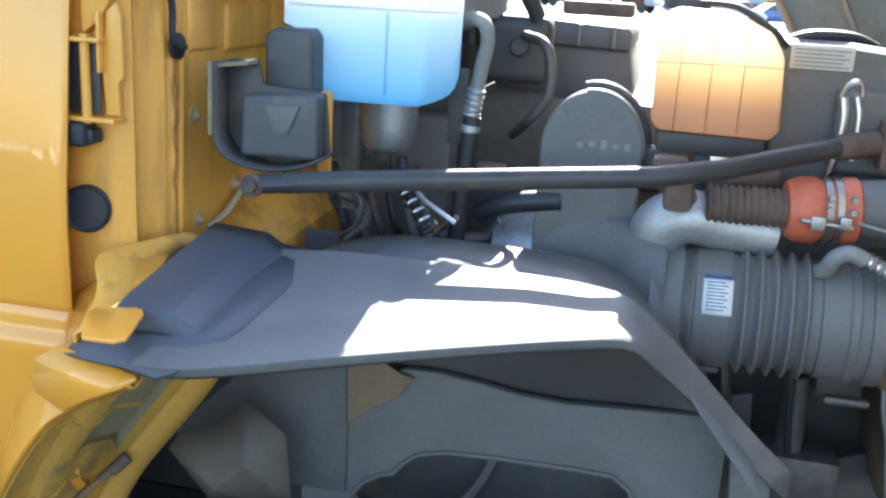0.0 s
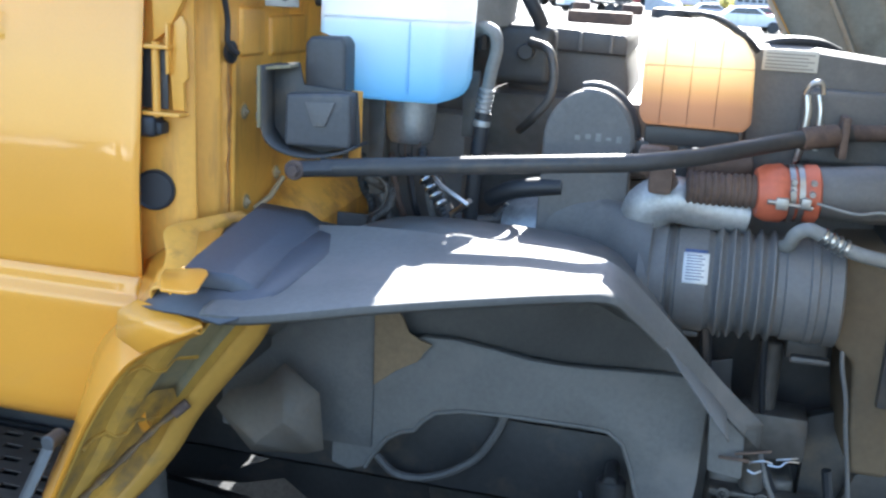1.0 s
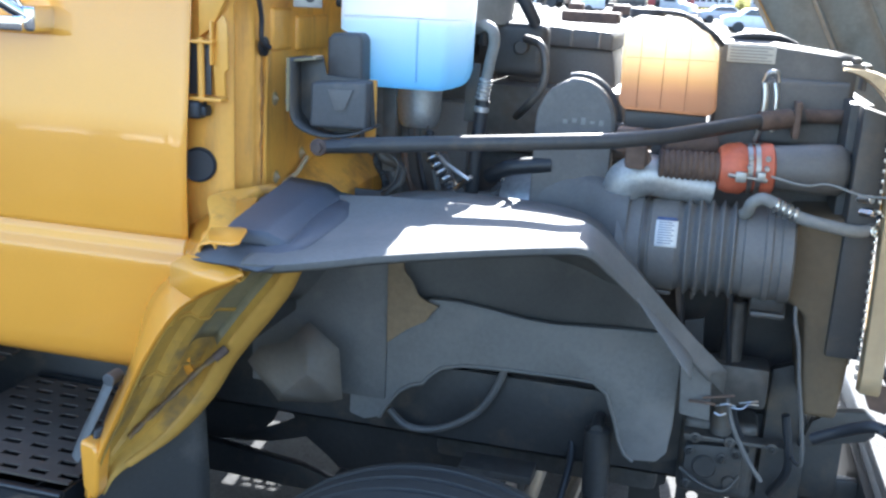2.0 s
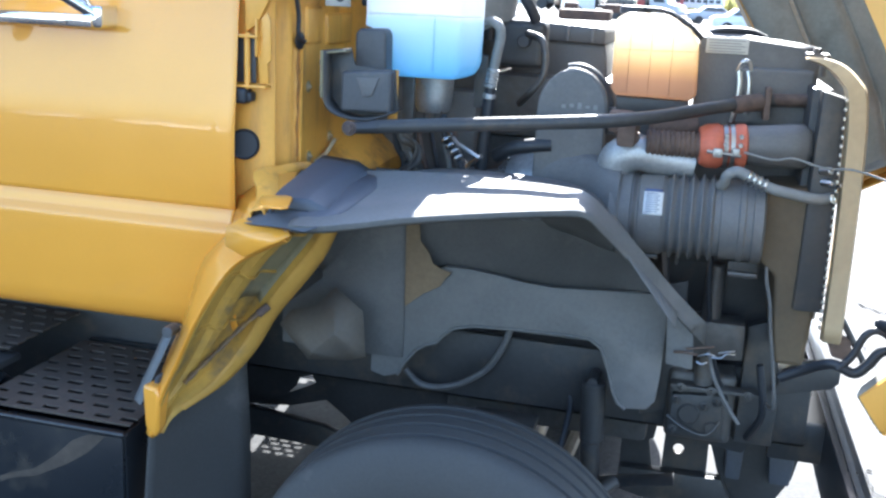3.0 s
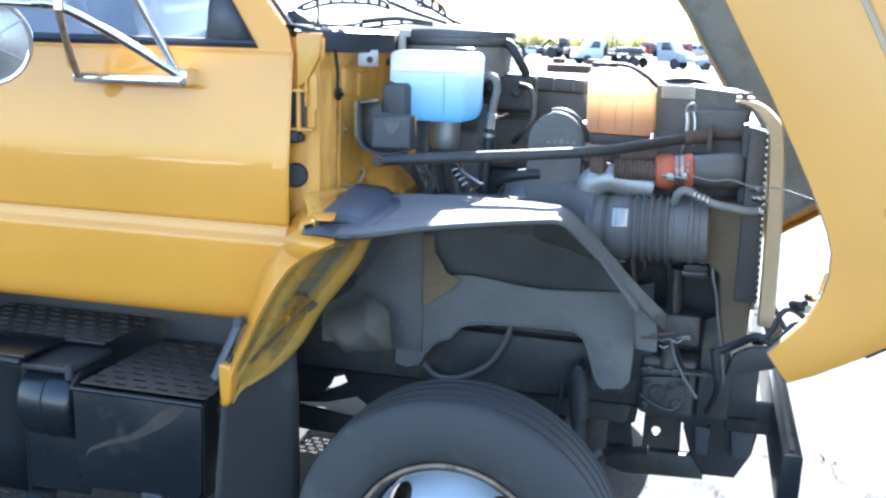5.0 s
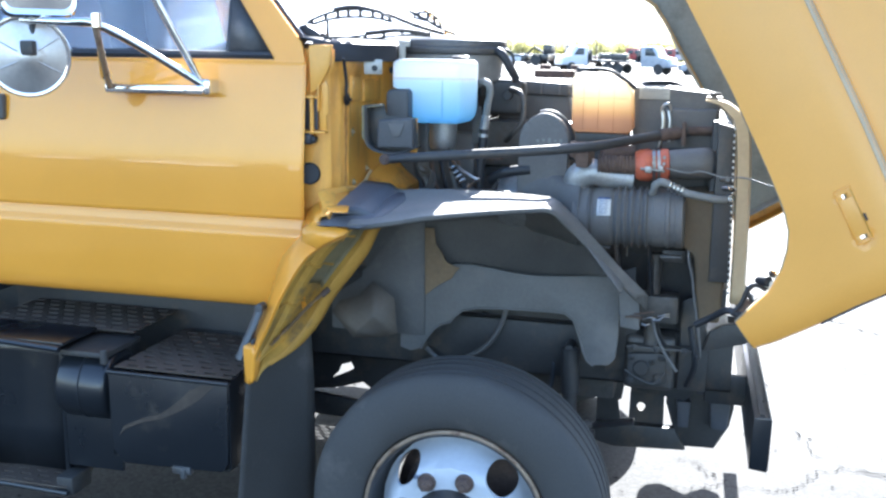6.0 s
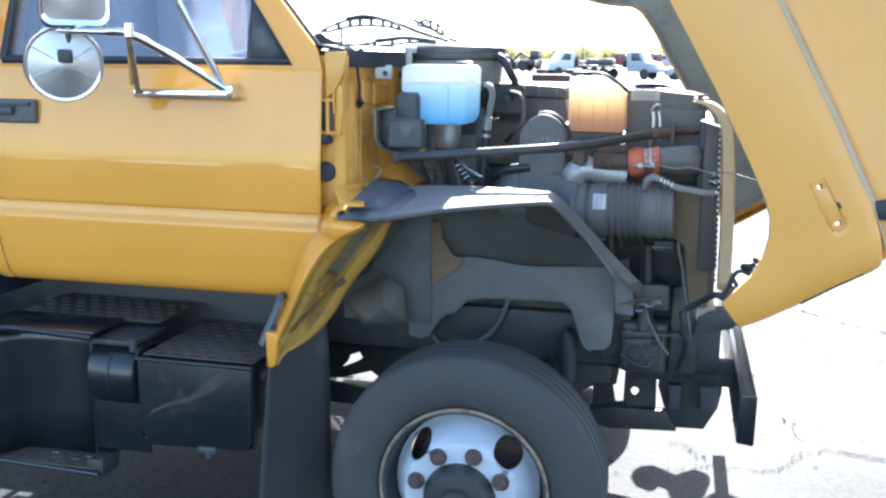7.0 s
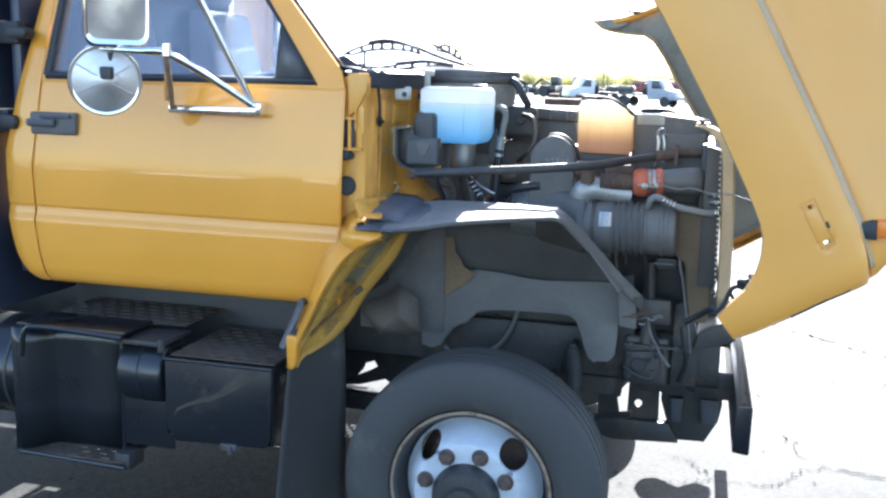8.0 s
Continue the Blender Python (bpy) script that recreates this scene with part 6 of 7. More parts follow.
cover = part("engine_cover", join(prism([(-0.115, 1.600), (0.142, 1.588), (0.150, 1.578), (0.150, 1.545), (-0.112, 1.552)], 0.78, 1.20, "y", 0.008), prism([(-0.105, 1.552), (0.148, 1.545), (0.160, 1.48), (0.165, 1.40), (-0.08, 1.40), (-0.10, 1.50)], 0.80, 1.18, "y", 0.01)), DARK_PLASTIC, truck, "black moulded engine cover")
for x in (-0.03, 0.055, 0.118):
    part("cover_rib", box((x - 0.004, 0.772, 1.548), (x + 0.004, 0.784, 1.588), 0.002), PLASTIC, cover)
for a, b in (((0.0, 0.95, 1.600), (0.14, 1.05, 1.628)), ((-0.02, 1.2, 1.62), (0.02, 1.25, 1.645)), ((0.10, 1.2, 1.62), (0.15, 1.25, 1.645))):
    part("cover_bar", box(a, b, 0.006), RUST, cover)
part("air_lid", lathe([(0.15, 0), (0.180, 0.0), (0.185, 0.010), (0.186, 0.018), (0.182, 0.022), (0.184, 0.028), (0.180, 0.042), (0.165, 0.052), (0.12, 0.056), (0.001, 0.057)], 56, pose(-0.232, 0.66, 1.682)), STRAP_GREY, truck, "round dark lid of the air cleaner")
part("air_pan", lathe([(0.15, -0.09), (0.165, -0.085), (0.172, -0.002), (0.16, 0.002)], 56, pose(-0.232, 0.66, 1.680)), HOSE_GREY, truck)
part("lid_clip", join(box((-0.372, 0.50, 1.700), (-0.335, 0.54, 1.722), 0.006), rod((-0.36, 0.50, 1.66), (-0.36, 0.50, 1.705), 0.012, 10), box((-0.405, 0.42, 1.655), (-0.375, 0.47, 1.672), 0.005)), CREAM, truck, "pale plastic clips beside the air cleaner")
part("lid_hose", join(tube(curve([(-0.10, 0.60, 1.70), (-0.05, 0.58, 1.685), (-0.02, 0.58, 1.64), (0.0, 0.60, 1.60)], 6), 0.014, 10), tube(curve([(-0.08, 0.66, 1.70), (-0.035, 0.65, 1.69), (-0.02, 0.65, 1.655), (-0.04, 0.65, 1.63)], 6), 0.005, 8),
                      tube([(-0.115, 0.60, 1.70), (-0.12, 0.62, 1.55)], 0.012, 8), tube([(-0.085, 0.62, 1.71), (-0.09, 0.64, 1.55)], 0.014, 8)), BLACK_RUBBER, truck)
hose = part("coolant_hose", tube(curve([(-0.10, 0.47, 1.588), (-0.078, 0.44, 1.597), (-0.056, 0.42, 1.590), (-0.050, 0.42, 1.565), (-0.056, 0.42, 1.53), (-0.062, 0.42, 1.492)], 6), 0.0115, 12), HOSE_GREY, truck, "grey hose with a crimped fitting")
part("hose_fitting", lathe([(0.010, 0)] + [q for k in range(5) for q in ((0.0115, 0.009 * k), (0.0145, 0.009 * k + 0.002), (0.0145, 0.009 * k + 0.006), (0.0115, 0.009 * k + 0.008))] + [(0.010, 0.046)], 16, along((-0.062, 0.42, 1.494), (-0.070, 0.42, 1.44))), ALLOY, hose)
part("hose_sleeve", rod((-0.068, 0.42, 1.438), (-0.069, 0.42, 1.425), 0.0155), ALLOY, hose)
part("hose_tail", tube(curve([(-0.066, 0.42, 1.45), (-0.070, 0.42, 1.40), (-0.076, 0.42, 1.33), (-0.085, 0.43, 1.20)], 6), 0.014, 12), BLACK_RUBBER, hose)
part("looped_hose", tube(curve([(-0.02, 0.60, 1.57), (0.02, 0.56, 1.56), (0.035, 0.55, 1.52), (0.03, 0.55, 1.47), (0.0, 0.56, 1.43), (-0.03, 0.6, 1.40)], 6), 0.0085, 10), GREASE, truck)
part("cross_pipe", tube(curve([(-0.052, 0.46, 1.288), (-0.01, 0.44, 1.312), (0.03, 0.435, 1.322), (0.08, 0.44, 1.328)], 5), 0.017, 12), BLACK_RUBBER, truck, "black hose below the strut rod")
part("rusty_block", join(box((-0.062, 0.445, 1.352), (-0.012, 0.47, 1.374), 0.006), rod((-0.05, 0.44, 1.363), (-0.05, 0.45, 1.363), 0.007, 6)), RUST, truck)
part("small_hose", tube(curve([(-0.16, 0.47, 1.32), (-0.12, 0.45, 1.25), (-0.05, 0.47, 1.245), (0.0, 0.5, 1.27)], 5), 0.012, 10), GREASE, truck)
rear = part("rear_manifold", join(box((-0.34, 0.80, 1.40), (-0.118, 1.15, 1.610), 0.02, 3), rod((-0.26, 0.79, 1.53), (-0.13, 0.79, 1.50), 0.030, 16), box((-0.16, 0.76, 1.44), (-0.12, 0.81, 1.62), 0.006)), GREASE, truck, "greasy dark manifold behind the washer reservoir")
for x, z in ((-0.20, 1.58), (-0.145, 1.60), (-0.145, 1.47)):
    part("manifold_bolt", rod((x, 0.755, z), (x, 0.80, z), 0.010, 6), RUST, rear)
part("tank_strap", box((-0.112, 0.446, 1.40), (-0.082, 0.458, 1.52), 0.004), GREASE, truck, "greasy strap behind the washer reservoir")
# invented canister; its shadow covers the liner's inner edge
part("vacuum_canister", join(box((-0.108, 0.62, 1.485), (0.020, 0.70, 1.602), 0.022, 4), rod((-0.03, 0.60, 1.55), (-0.03, 0.63, 1.55), 0.016, 16)), BLACK_METAL, truck, "black canister added between the reservoir and the engine cover to shade the liner")
part("alternator", lathe([(0.05, 0), (0.085, 0.01), (0.09, 0.05), (0.085, 0.10), (0.05, 0.11)], 32, along((-0.02, 0.52, 1.20), (0.12, 0.50, 1.22))), ALLOY, truck)
part("bright_wire", join(tube([(-0.155, 0.36, 1.360), (-0.115, 0.33, 1.330), (-0.06, 0.31, 1.305)], 0.004, 6), tube([(-0.12, 0.40, 1.255), (-0.07, 0.37, 1.30)], 0.005, 6), tube([(-0.03, 0.40, 1.27), (-0.005, 0.38, 1.30)], 0.004, 6)), STEEL, truck, "bright metal cables")
for k in range(5):
    part("fuel_line", tube(curve([(-0.30 + 0.03 * k, 0.54, 1.34), (-0.28 + 0.035 * k, 0.50, 1.28 - 0.01 * k), (-0.26 + 0.03 * k, 0.52, 1.20), (-0.28 + 0.03 * k, 0.55, 1.10)], 5), 0.007, 6), (HOSE_GREY, RUST, BLACK_RUBBER)[k % 3], truck)
def ribbed_hose(points, r, name, mat, label=""):
    """A convoluted hose: fine rings along a smooth line."""
    p = curve(points, 12)
    return part(name, tube(p, r, 10, radii=[r * (1.0 if k % 2 else 0.80) for k in range(len(p))]), mat, truck, label)


ribbed_hose([(-0.262, 0.36, 1.345), (-0.250, 0.345, 1.328), (-0.227, 0.335, 1.322), (-0.208, 0.335, 1.308), (-0.212, 0.34, 1.280), (-0.236, 0.345, 1.258), (-0.25, 0.36, 1.22)], 0.0105, "convoluted_loom", GREASE, "grey convoluted wiring loom")
ribbed_hose([(-0.170, 0.40, 1.38), (-0.158, 0.37, 1.345), (-0.134, 0.36, 1.310), (-0.112, 0.36, 1.272), (-0.103, 0.37, 1.225)], 0.0095, "convoluted_loom", BLACK_RUBBER)
ribbed_hose([(-0.285, 0.40, 1.36), (-0.275, 0.38, 1.31), (-0.255, 0.38, 1.27), (-0.265, 0.40, 1.21)], 0.009, "convoluted_loom", BLACK_RUBBER)
part("loom_clip", join(*[rod((-0.150 + 0.010 * k, 0.352, 1.335 - 0.013 * k), (-0.146 + 0.010 * k, 0.350, 1.330 - 0.013 * k), 0.0125, 12) for k in range(4)]), STEEL, truck, "bright spiral clip round the loom")
part("post_bracket", join(prism([(-0.255, 1.47), (-0.225, 1.47), (-0.225, 1.30), (-0.25, 1.30)], 0.34, 0.35, "y", 0.003), tube(curve([(-0.24, 0.33, 1.34), (-0.21, 0.32, 1.32), (-0.22, 0.32, 1.28), (-0.25, 0.33, 1.26)], 5), 0.003, 8)), GREASE, truck, "grey upright bracket")
exh = part("turbo_pipe", lathe([(0.02, 0)] + [q for k in range(11) for q in ((0.0255, 0.0105 * k), (0.0285, 0.0105 * k + 0.003), (0.0285, 0.0105 * k + 0.006), (0.0255, 0.0105 * k + 0.009))] + [(0.02, 0.119)], 24, along((0.296, 0.37, 1.362), (0.41, 0.38, 1.364))), RUST, truck, "rusty ribbed turbo pipe")
part("hose_joint", join(lathe([(0.03, -0.004), (0.040, -0.002), (0.043, 0.004), (0.047, 0.012), (0.049, 0.036), (0.044, 0.044), (0.044, 0.070), (0.048, 0.076), (0.048, 0.092), (0.042, 0.096)], 40, along((0.410, 0.385, 1.362), (0.52, 0.395, 1.368)))), ORANGE, exh, "orange silicone hose joint")
for d in (0.046, 0.060):
    part("band_clamp", lathe([(0.043, d), (0.0475, d), (0.0475, d + 0.009), (0.043, d + 0.009)], 40, along((0.410, 0.385, 1.362), (0.52, 0.395, 1.368)), ring=True), DULL_STEEL, exh)
part("clamp_screw", join(tube([(0.425, 0.335, 1.358), (0.495, 0.340, 1.352)], 0.004, 8), box((0.438, 0.331, 1.346), (0.458, 0.340, 1.366), 0.003), box((0.476, 0.333, 1.350), (0.492, 0.346, 1.368), 0.003), *[rod((0.462 + 0.03 * i, 0.345, 1.375 + 0.018 * j), (0.462 + 0.03 * i, 0.333, 1.375 + 0.018 * j), 0.005, 8) for i in range(2) for j in range(2)]), DULL_STEEL, exh)
part("charge_pipe", lathe([(0.040, -0.02), (0.042, 0.0), (0.044, 0.03), (0.048, 0.08), (0.048, 0.11), (0.036, 0.125), (0.02, 0.13)], 36, along((0.512, 0.395, 1.370), (0.65, 0.405, 1.375))), PLASTIC, truck, "black charge air pipe")
part("cast_elbow", tube(curve([(0.235, 0.42, 1.27), (0.240, 0.40, 1.315), (0.275, 0.39, 1.335), (0.33, 0.40, 1.325), (0.40, 0.41, 1.318)], 6), 0.036, 18, radii=[0.048 - 0.0006 * min(k, 20) for k in range(25)]), ALLOY, truck, "cast aluminium intake elbow")
part("manifold", join(box((0.24, 0.46, 1.29), (0.40, 0.56, 1.36), 0.02), rod((0.30, 0.44, 1.385), (0.40, 0.47, 1.392), 0.022)), RUST, truck)
part("rod_bracket", prism([(0.218, 1.400), (0.268, 1.398), (0.285, 1.372), (0.272, 1.355), (0.246, 1.362), (0.226, 1.382)], 0.335, 0.355, "y", 0.006), RUST, truck, "rusty bracket hung on the strut rod")
ac = part("refrigerant_hose", tube(curve([(0.452, 0.37, 1.275), (0.466, 0.33, 1.292), (0.472, 0.310, 1.314), (0.489, 0.305, 1.325), (0.511, 0.305, 1.318), (0.559, 0.305, 1.297), (0.609, 0.308, 1.287), (0.659, 0.318, 1.280), (0.700, 0.35, 1.284)], 6), 0.0115, 12), HOSE_GREY, truck, "grey refrigerant hose with a crimped silver fitting")
part("crimp", join(*[lathe([(0.011, 0), (0.015, 0.002), (0.015, 0.006), (0.011, 0.008)], 16, along((0.510 + 0.011 * k, 0.305, 1.3175 - 0.0048 * k), (0.60, 0.305, 1.279))) for k in range(4)]), STEEL, ac)
for points in (((0.456, 0.338, 0.899), (0.478, 0.334, 0.908), (0.494, 0.338, 0.904)), ((0.486, 0.336, 0.901), (0.505, 0.332, 0.903), (0.517, 0.336, 0.912), (0.536, 0.338, 0.913)), ((0.455, 0.336, 0.886), (0.466, 0.333, 0.883), (0.478, 0.338, 0.887)), ((0.500, 0.338, 0.912), (0.518, 0.333, 0.919), (0.534, 0.338, 0.921))):
    part("bare_wire", tube(curve(list(points), 4), 0.0018, 6), STEEL, truck, "loose bright wire end beside the steering gear")
part("thin_wire", tube(curve([(0.50, 0.335, 1.362), (0.56, 0.33, 1.352), (0.60, 0.33, 1.358), (0.66, 0.32, 1.345), (0.72, 0.30, 1.348), (0.80, 0.26, 1.33)], 6), 0.0025, 6), HOSE_GREY, truck, "thin grey wire to the hood")
strap = part("dipstick", tube(curve([(0.476, 0.46, 1.52), (0.480, 0.455, 1.49), (0.477, 0.455, 1.44), (0.47, 0.46, 1.40)], 4), 0.006, 8), STEEL, truck, "thin bright dipstick tubes")
part("second_tube", tube(curve([(0.494, 0.46, 1.522), (0.500, 0.455, 1.49), (0.499, 0.455, 1.43)], 4), 0.005, 8), STEEL, strap)
part("loop_handle", tube(curve([(0.472, 0.46, 1.52), (0.480, 0.455, 1.540), (0.494, 0.455, 1.542), (0.500, 0.46, 1.524)], 4), 0.0045, 8), STEEL, strap)
part("rad_fitting", join(rod((0.655, 0.345, 1.335), (0.675, 0.320, 1.340), 0.008, 8), rod((0.662, 0.345, 1.312), (0.684, 0.325, 1.314), 0.009, 8), rod((0.672, 0.345, 1.277), (0.690, 0.322, 1.283), 0.012, 10), rod((0.69, 0.34, 1.305), (0.70, 0.326, 1.312), 0.005, 8)), STEEL, rad)
for p, r, mat in (([(0.46, 0.42, 1.14), (0.47, 0.44, 1.0), (0.50, 0.47, 0.84), (0.54, 0.5, 0.74)], 0.006, BLACK_RUBBER), ([(0.36, 0.42, 1.12), (0.38, 0.45, 0.98), (0.41, 0.45, 0.90)], 0.008, BLACK_RUBBER),
                  ([(0.578, 0.36, 1.12), (0.581, 0.35, 1.087), (0.594, 0.35, 1.037), (0.603, 0.35, 0.977), (0.619, 0.35, 0.89), (0.632, 0.36, 0.802), (0.628, 0.40, 0.775), (0.618, 0.50, 0.76)], 0.004, PLASTIC),
                  ([(0.482, 0.43, 0.88), (0.495, 0.40, 0.842), (0.512, 0.40, 0.806), (0.536, 0.40, 0.765), (0.566, 0.40, 0.724)], 0.005, PLASTIC)):
    part("brake_line", tube(curve(p, 5), r, 8), mat, truck)
part("gear_ledge", join(box((0.405, 0.46, 0.768), (0.612, 0.50, 0.777), 0.003), *[bolt((x, 0.459, 0.772), (0, -1, 0), 0.007) for x in (0.43, 0.50, 0.585)]), GREASE, truck)
part("gear_cover", join(prism([(0.412, 0.745), (0.530, 0.755), (0.536, 0.655), (0.508, 0.640), (0.410, 0.640)], 0.478, 0.50, "y", 0.006), rod((0.455, 0.470, 0.700), (0.455, 0.49, 0.700), 0.026, 18), rod((0.510, 0.470, 0.672), (0.510, 0.49, 0.672), 0.015, 14),
                        *[bolt((x, 0.476, z), (0, -1, 0), 0.007) for x, z in ((0.422, 0.733), (0.518, 0.740), (0.422, 0.655), (0.490, 0.725))], tube(curve([(0.405, 0.474, 0.690), (0.45, 0.464, 0.666), (0.50, 0.468, 0.655), (0.53, 0.476, 0.69)], 5), 0.005, 8)), BLACK_METAL, truck, "greasy steering gear cover with bolts")
part("steering_box", join(box((0.40, 0.50, 0.62), (0.56, 0.62, 0.80), 0.02, 3), rod((0.48, 0.48, 0.78), (0.48, 0.48, 1.08), 0.022), box((0.50, 0.44, 1.06), (0.57, 0.50, 1.10), 0.008), box((0.44, 0.44, 0.86), (0.56, 0.52, 0.95), 0.012)), GREASE, truck)
part("hose_clip", join(tube(curve([(0.405, 0.33, 0.905), (0.43, 0.32, 0.91), (0.455, 0.33, 0.905)], 4), 0.003, 6), tube([(0.43, 0.33, 0.915), (0.49, 0.34, 0.925)], 0.0025, 6)), RUST, truck)
part("inner_panel", box((-0.40, 0.60, 0.80), (-0.38, 1.4, 1.25), 0.006), BLACK_METAL, truck)
part("support_bracket", prism([(0.30, 0.98), (0.42, 1.02), (0.44, 0.70), (0.34, 0.66)], 0.52, 0.53, "y", 0.004), BLACK_METAL, truck)

# added dark filler; closes a gap that let bright ground into the bay
part("side_panel", box((0.36, 0.615, 0.78), (0.655, 0.625, 1.24), 0.004), BLACK_METAL, truck)
part("fan_hub", join(rod((0.44, YC, 1.15), (0.60, YC, 1.15), 0.12), rod((0.55, YC, 1.15), (0.58, YC, 1.15), 0.30, 40)), BLACK_METAL, truck)

# added boxes, no known part: they keep stray sun off the toe panel
part("heater_box", join(box((-0.40, 0.60, 1.10), (-0.30, 1.45, 1.60), 0.02), box((-0.31, 0.62, 1.10), (-0.14, 0.70, 1.42), 0.02)), PLASTIC, truck, "black box added at the firewall to block stray sun")

part("shock_absorber", join(rod((0.235, 0.50, 0.44), (0.225, 0.50, 0.60), 0.024), rod((0.228, 0.50, 0.58), (0.222, 0.50, 0.74), 0.030), rod((0.22, 0.48, 0.74), (0.22, 0.56, 0.74), 0.014)), BLACK_METAL, truck, "dark shock absorber behind the wheel")
part("spring_clamp", join(*[rod((x, 0.50, 0.36), (x, 0.50, 0.60), 0.009, 8) for x in (-0.06, 0.06)], box((-0.085, 0.47, 0.585), (0.085, 0.55, 0.605), 0.004)), GREASE, truck)
part("steering_arm", tube([(0.30, 0.46, 0.50), (0.22, 0.38, 0.46), (0.10, 0.28, 0.44)], 0.016, 10), GREASE, truck)
for p, r in (([(-0.10, 0.62, 0.80), (0.02, 0.60, 0.76), (0.12, 0.60, 0.72), (0.16, 0.58, 0.64), (0.15, 0.50, 0.54)], 0.009), ([(0.60, 0.44, 0.86), (0.62, 0.45, 0.74), (0.60, 0.52, 0.64)], 0.009)):
    part("flexible_line", tube(curve(p, 5), r, 8), BLACK_RUBBER, truck)
part("side_casting", join(box((0.40, 0.545, 0.63), (0.56, 0.575, 0.76), 0.012, 3), *[rod((x, 0.54, z), (x, 0.55, z), 0.012, 6) for x in (0.43, 0.53) for z in (0.655, 0.735)], box((0.46, 0.535, 0.68), (0.50, 0.55, 0.72), 0.006)), GREASE, truck)
part("rail_bracket", prism([(0.57, 0.62), (0.57, 0.92), (0.62, 0.94), (0.66, 0.80), (0.66, 0.62)], 0.53, 0.56, "y", 0.005), BLACK_METAL, truck)
part("air_fitting", box((0.496, 0.34, 1.089), (0.560, 0.36, 1.101), 0.006), GREASE, truck, "greasy metal fitting under the intake")

# lamp wiring, its connectors and the lamp bracket inside the nose
loom = part("lamp_loom", tube(curve([(0.61, 0.12, 0.955), (0.650, 0.10, 0.985), (0.690, 0.06, 1.018), (0.729, 0.05, 1.008), (0.752, 0.05, 1.030), (0.769, 0.05, 1.056), (0.800, 0.05, 1.069)], 6), 0.010, 10), BLACK_RUBBER, hood, "black taped wiring loom to the hood lamps")
part("loop", tube(curve([(0.700, 0.05, 1.012), (0.722, 0.05, 1.042), (0.737, 0.05, 1.082), (0.758, 0.05, 1.096), (0.788, 0.05, 1.080), (0.806, 0.05, 1.058)], 6), 0.007, 10), BLACK_RUBBER, loom)
for x, z, r, mat in ((0.764, 1.106, 0.014, BLACK_RUBBER), (0.776, 1.098, 0.010, CREAM), (0.788, 1.062, 0.012, CREAM), (0.796, 1.128, 0.012, BLACK_RUBBER), (0.803, 1.066, 0.014, BLACK_METAL)):
    part("lamp_connector", join(rod((x, 0.06, z), (x + 0.022, 0.03, z + 0.006), r, 12), rod((x - 0.006, 0.066, z - 0.002), (x, 0.06, z), r * 0.7, 12)), mat, loom)
part("lamp_bracket", join(prism([(0.790, 1.140), (0.812, 1.146), (0.822, 1.195), (0.850, 1.205), (0.850, 1.100), (0.826, 1.085), (0.812, 1.118)], 0.03, 0.04, "y", 0.003), box((0.80, 0.0, 1.13), (0.845, 0.04, 1.142), 0.003)), YELLOW_WORN, hood, "yellow lamp bracket inside the nose")

# unseen buckets added on the far side of the nose, to cast its ground shadow
for x, y, z, r in ((0.63, 2.09, 0.79, 0.115), (0.47, 2.11, 0.76, 0.075), (0.54, 2.14, 0.79, 0.05)):
    part("lamp_housing", lathe([(0.02, 0.0), (r * 0.6, 0.01), (r, 0.05), (r, 0.10), (r * 0.9, 0.11)], 24, along((x, y, z), (x + 0.2, y, z + 0.1))), BLACK_METAL, hood)

# ---- the other side of the truck, the same parts mirrored ----
for ob in list(truck.children_recursive):
    if ob.name in ("fender_liner", "liner_wall", "liner_panel", "fender_flare", "mud_flap", "tread_plate", "fuel_tank", "cab_step", "upper_tread", "lower_tread"):
        twin = ob.copy()
        scene.collection.objects.link(twin)
        twin.matrix_basis = Matrix.Translation((0, 2 * YC, 0)) @ Matrix.Diagonal((1, -1, 1, 1))
        twin.parent = truck

# ---- the lot beyond ----
CAR_GLASS = material("dark_car_glass", (0.05, 0.06, 0.07), 0.1, grain=0.02, stain=0.05, bump=0.0)
PAINTS = {c: material(c + "_car_paint", v, 0.3, grain=0.02, stain=0.05, bump=0.0, coat=0.4) for c, v in
          {"white": (0.7, 0.7, 0.7), "red": (0.35, 0.05, 0.05), "silver": (0.4, 0.42, 0.45), "blue": (0.06, 0.12, 0.30), "black": (0.03, 0.03, 0.035), "brown": (0.16, 0.09, 0.06)}.items()}


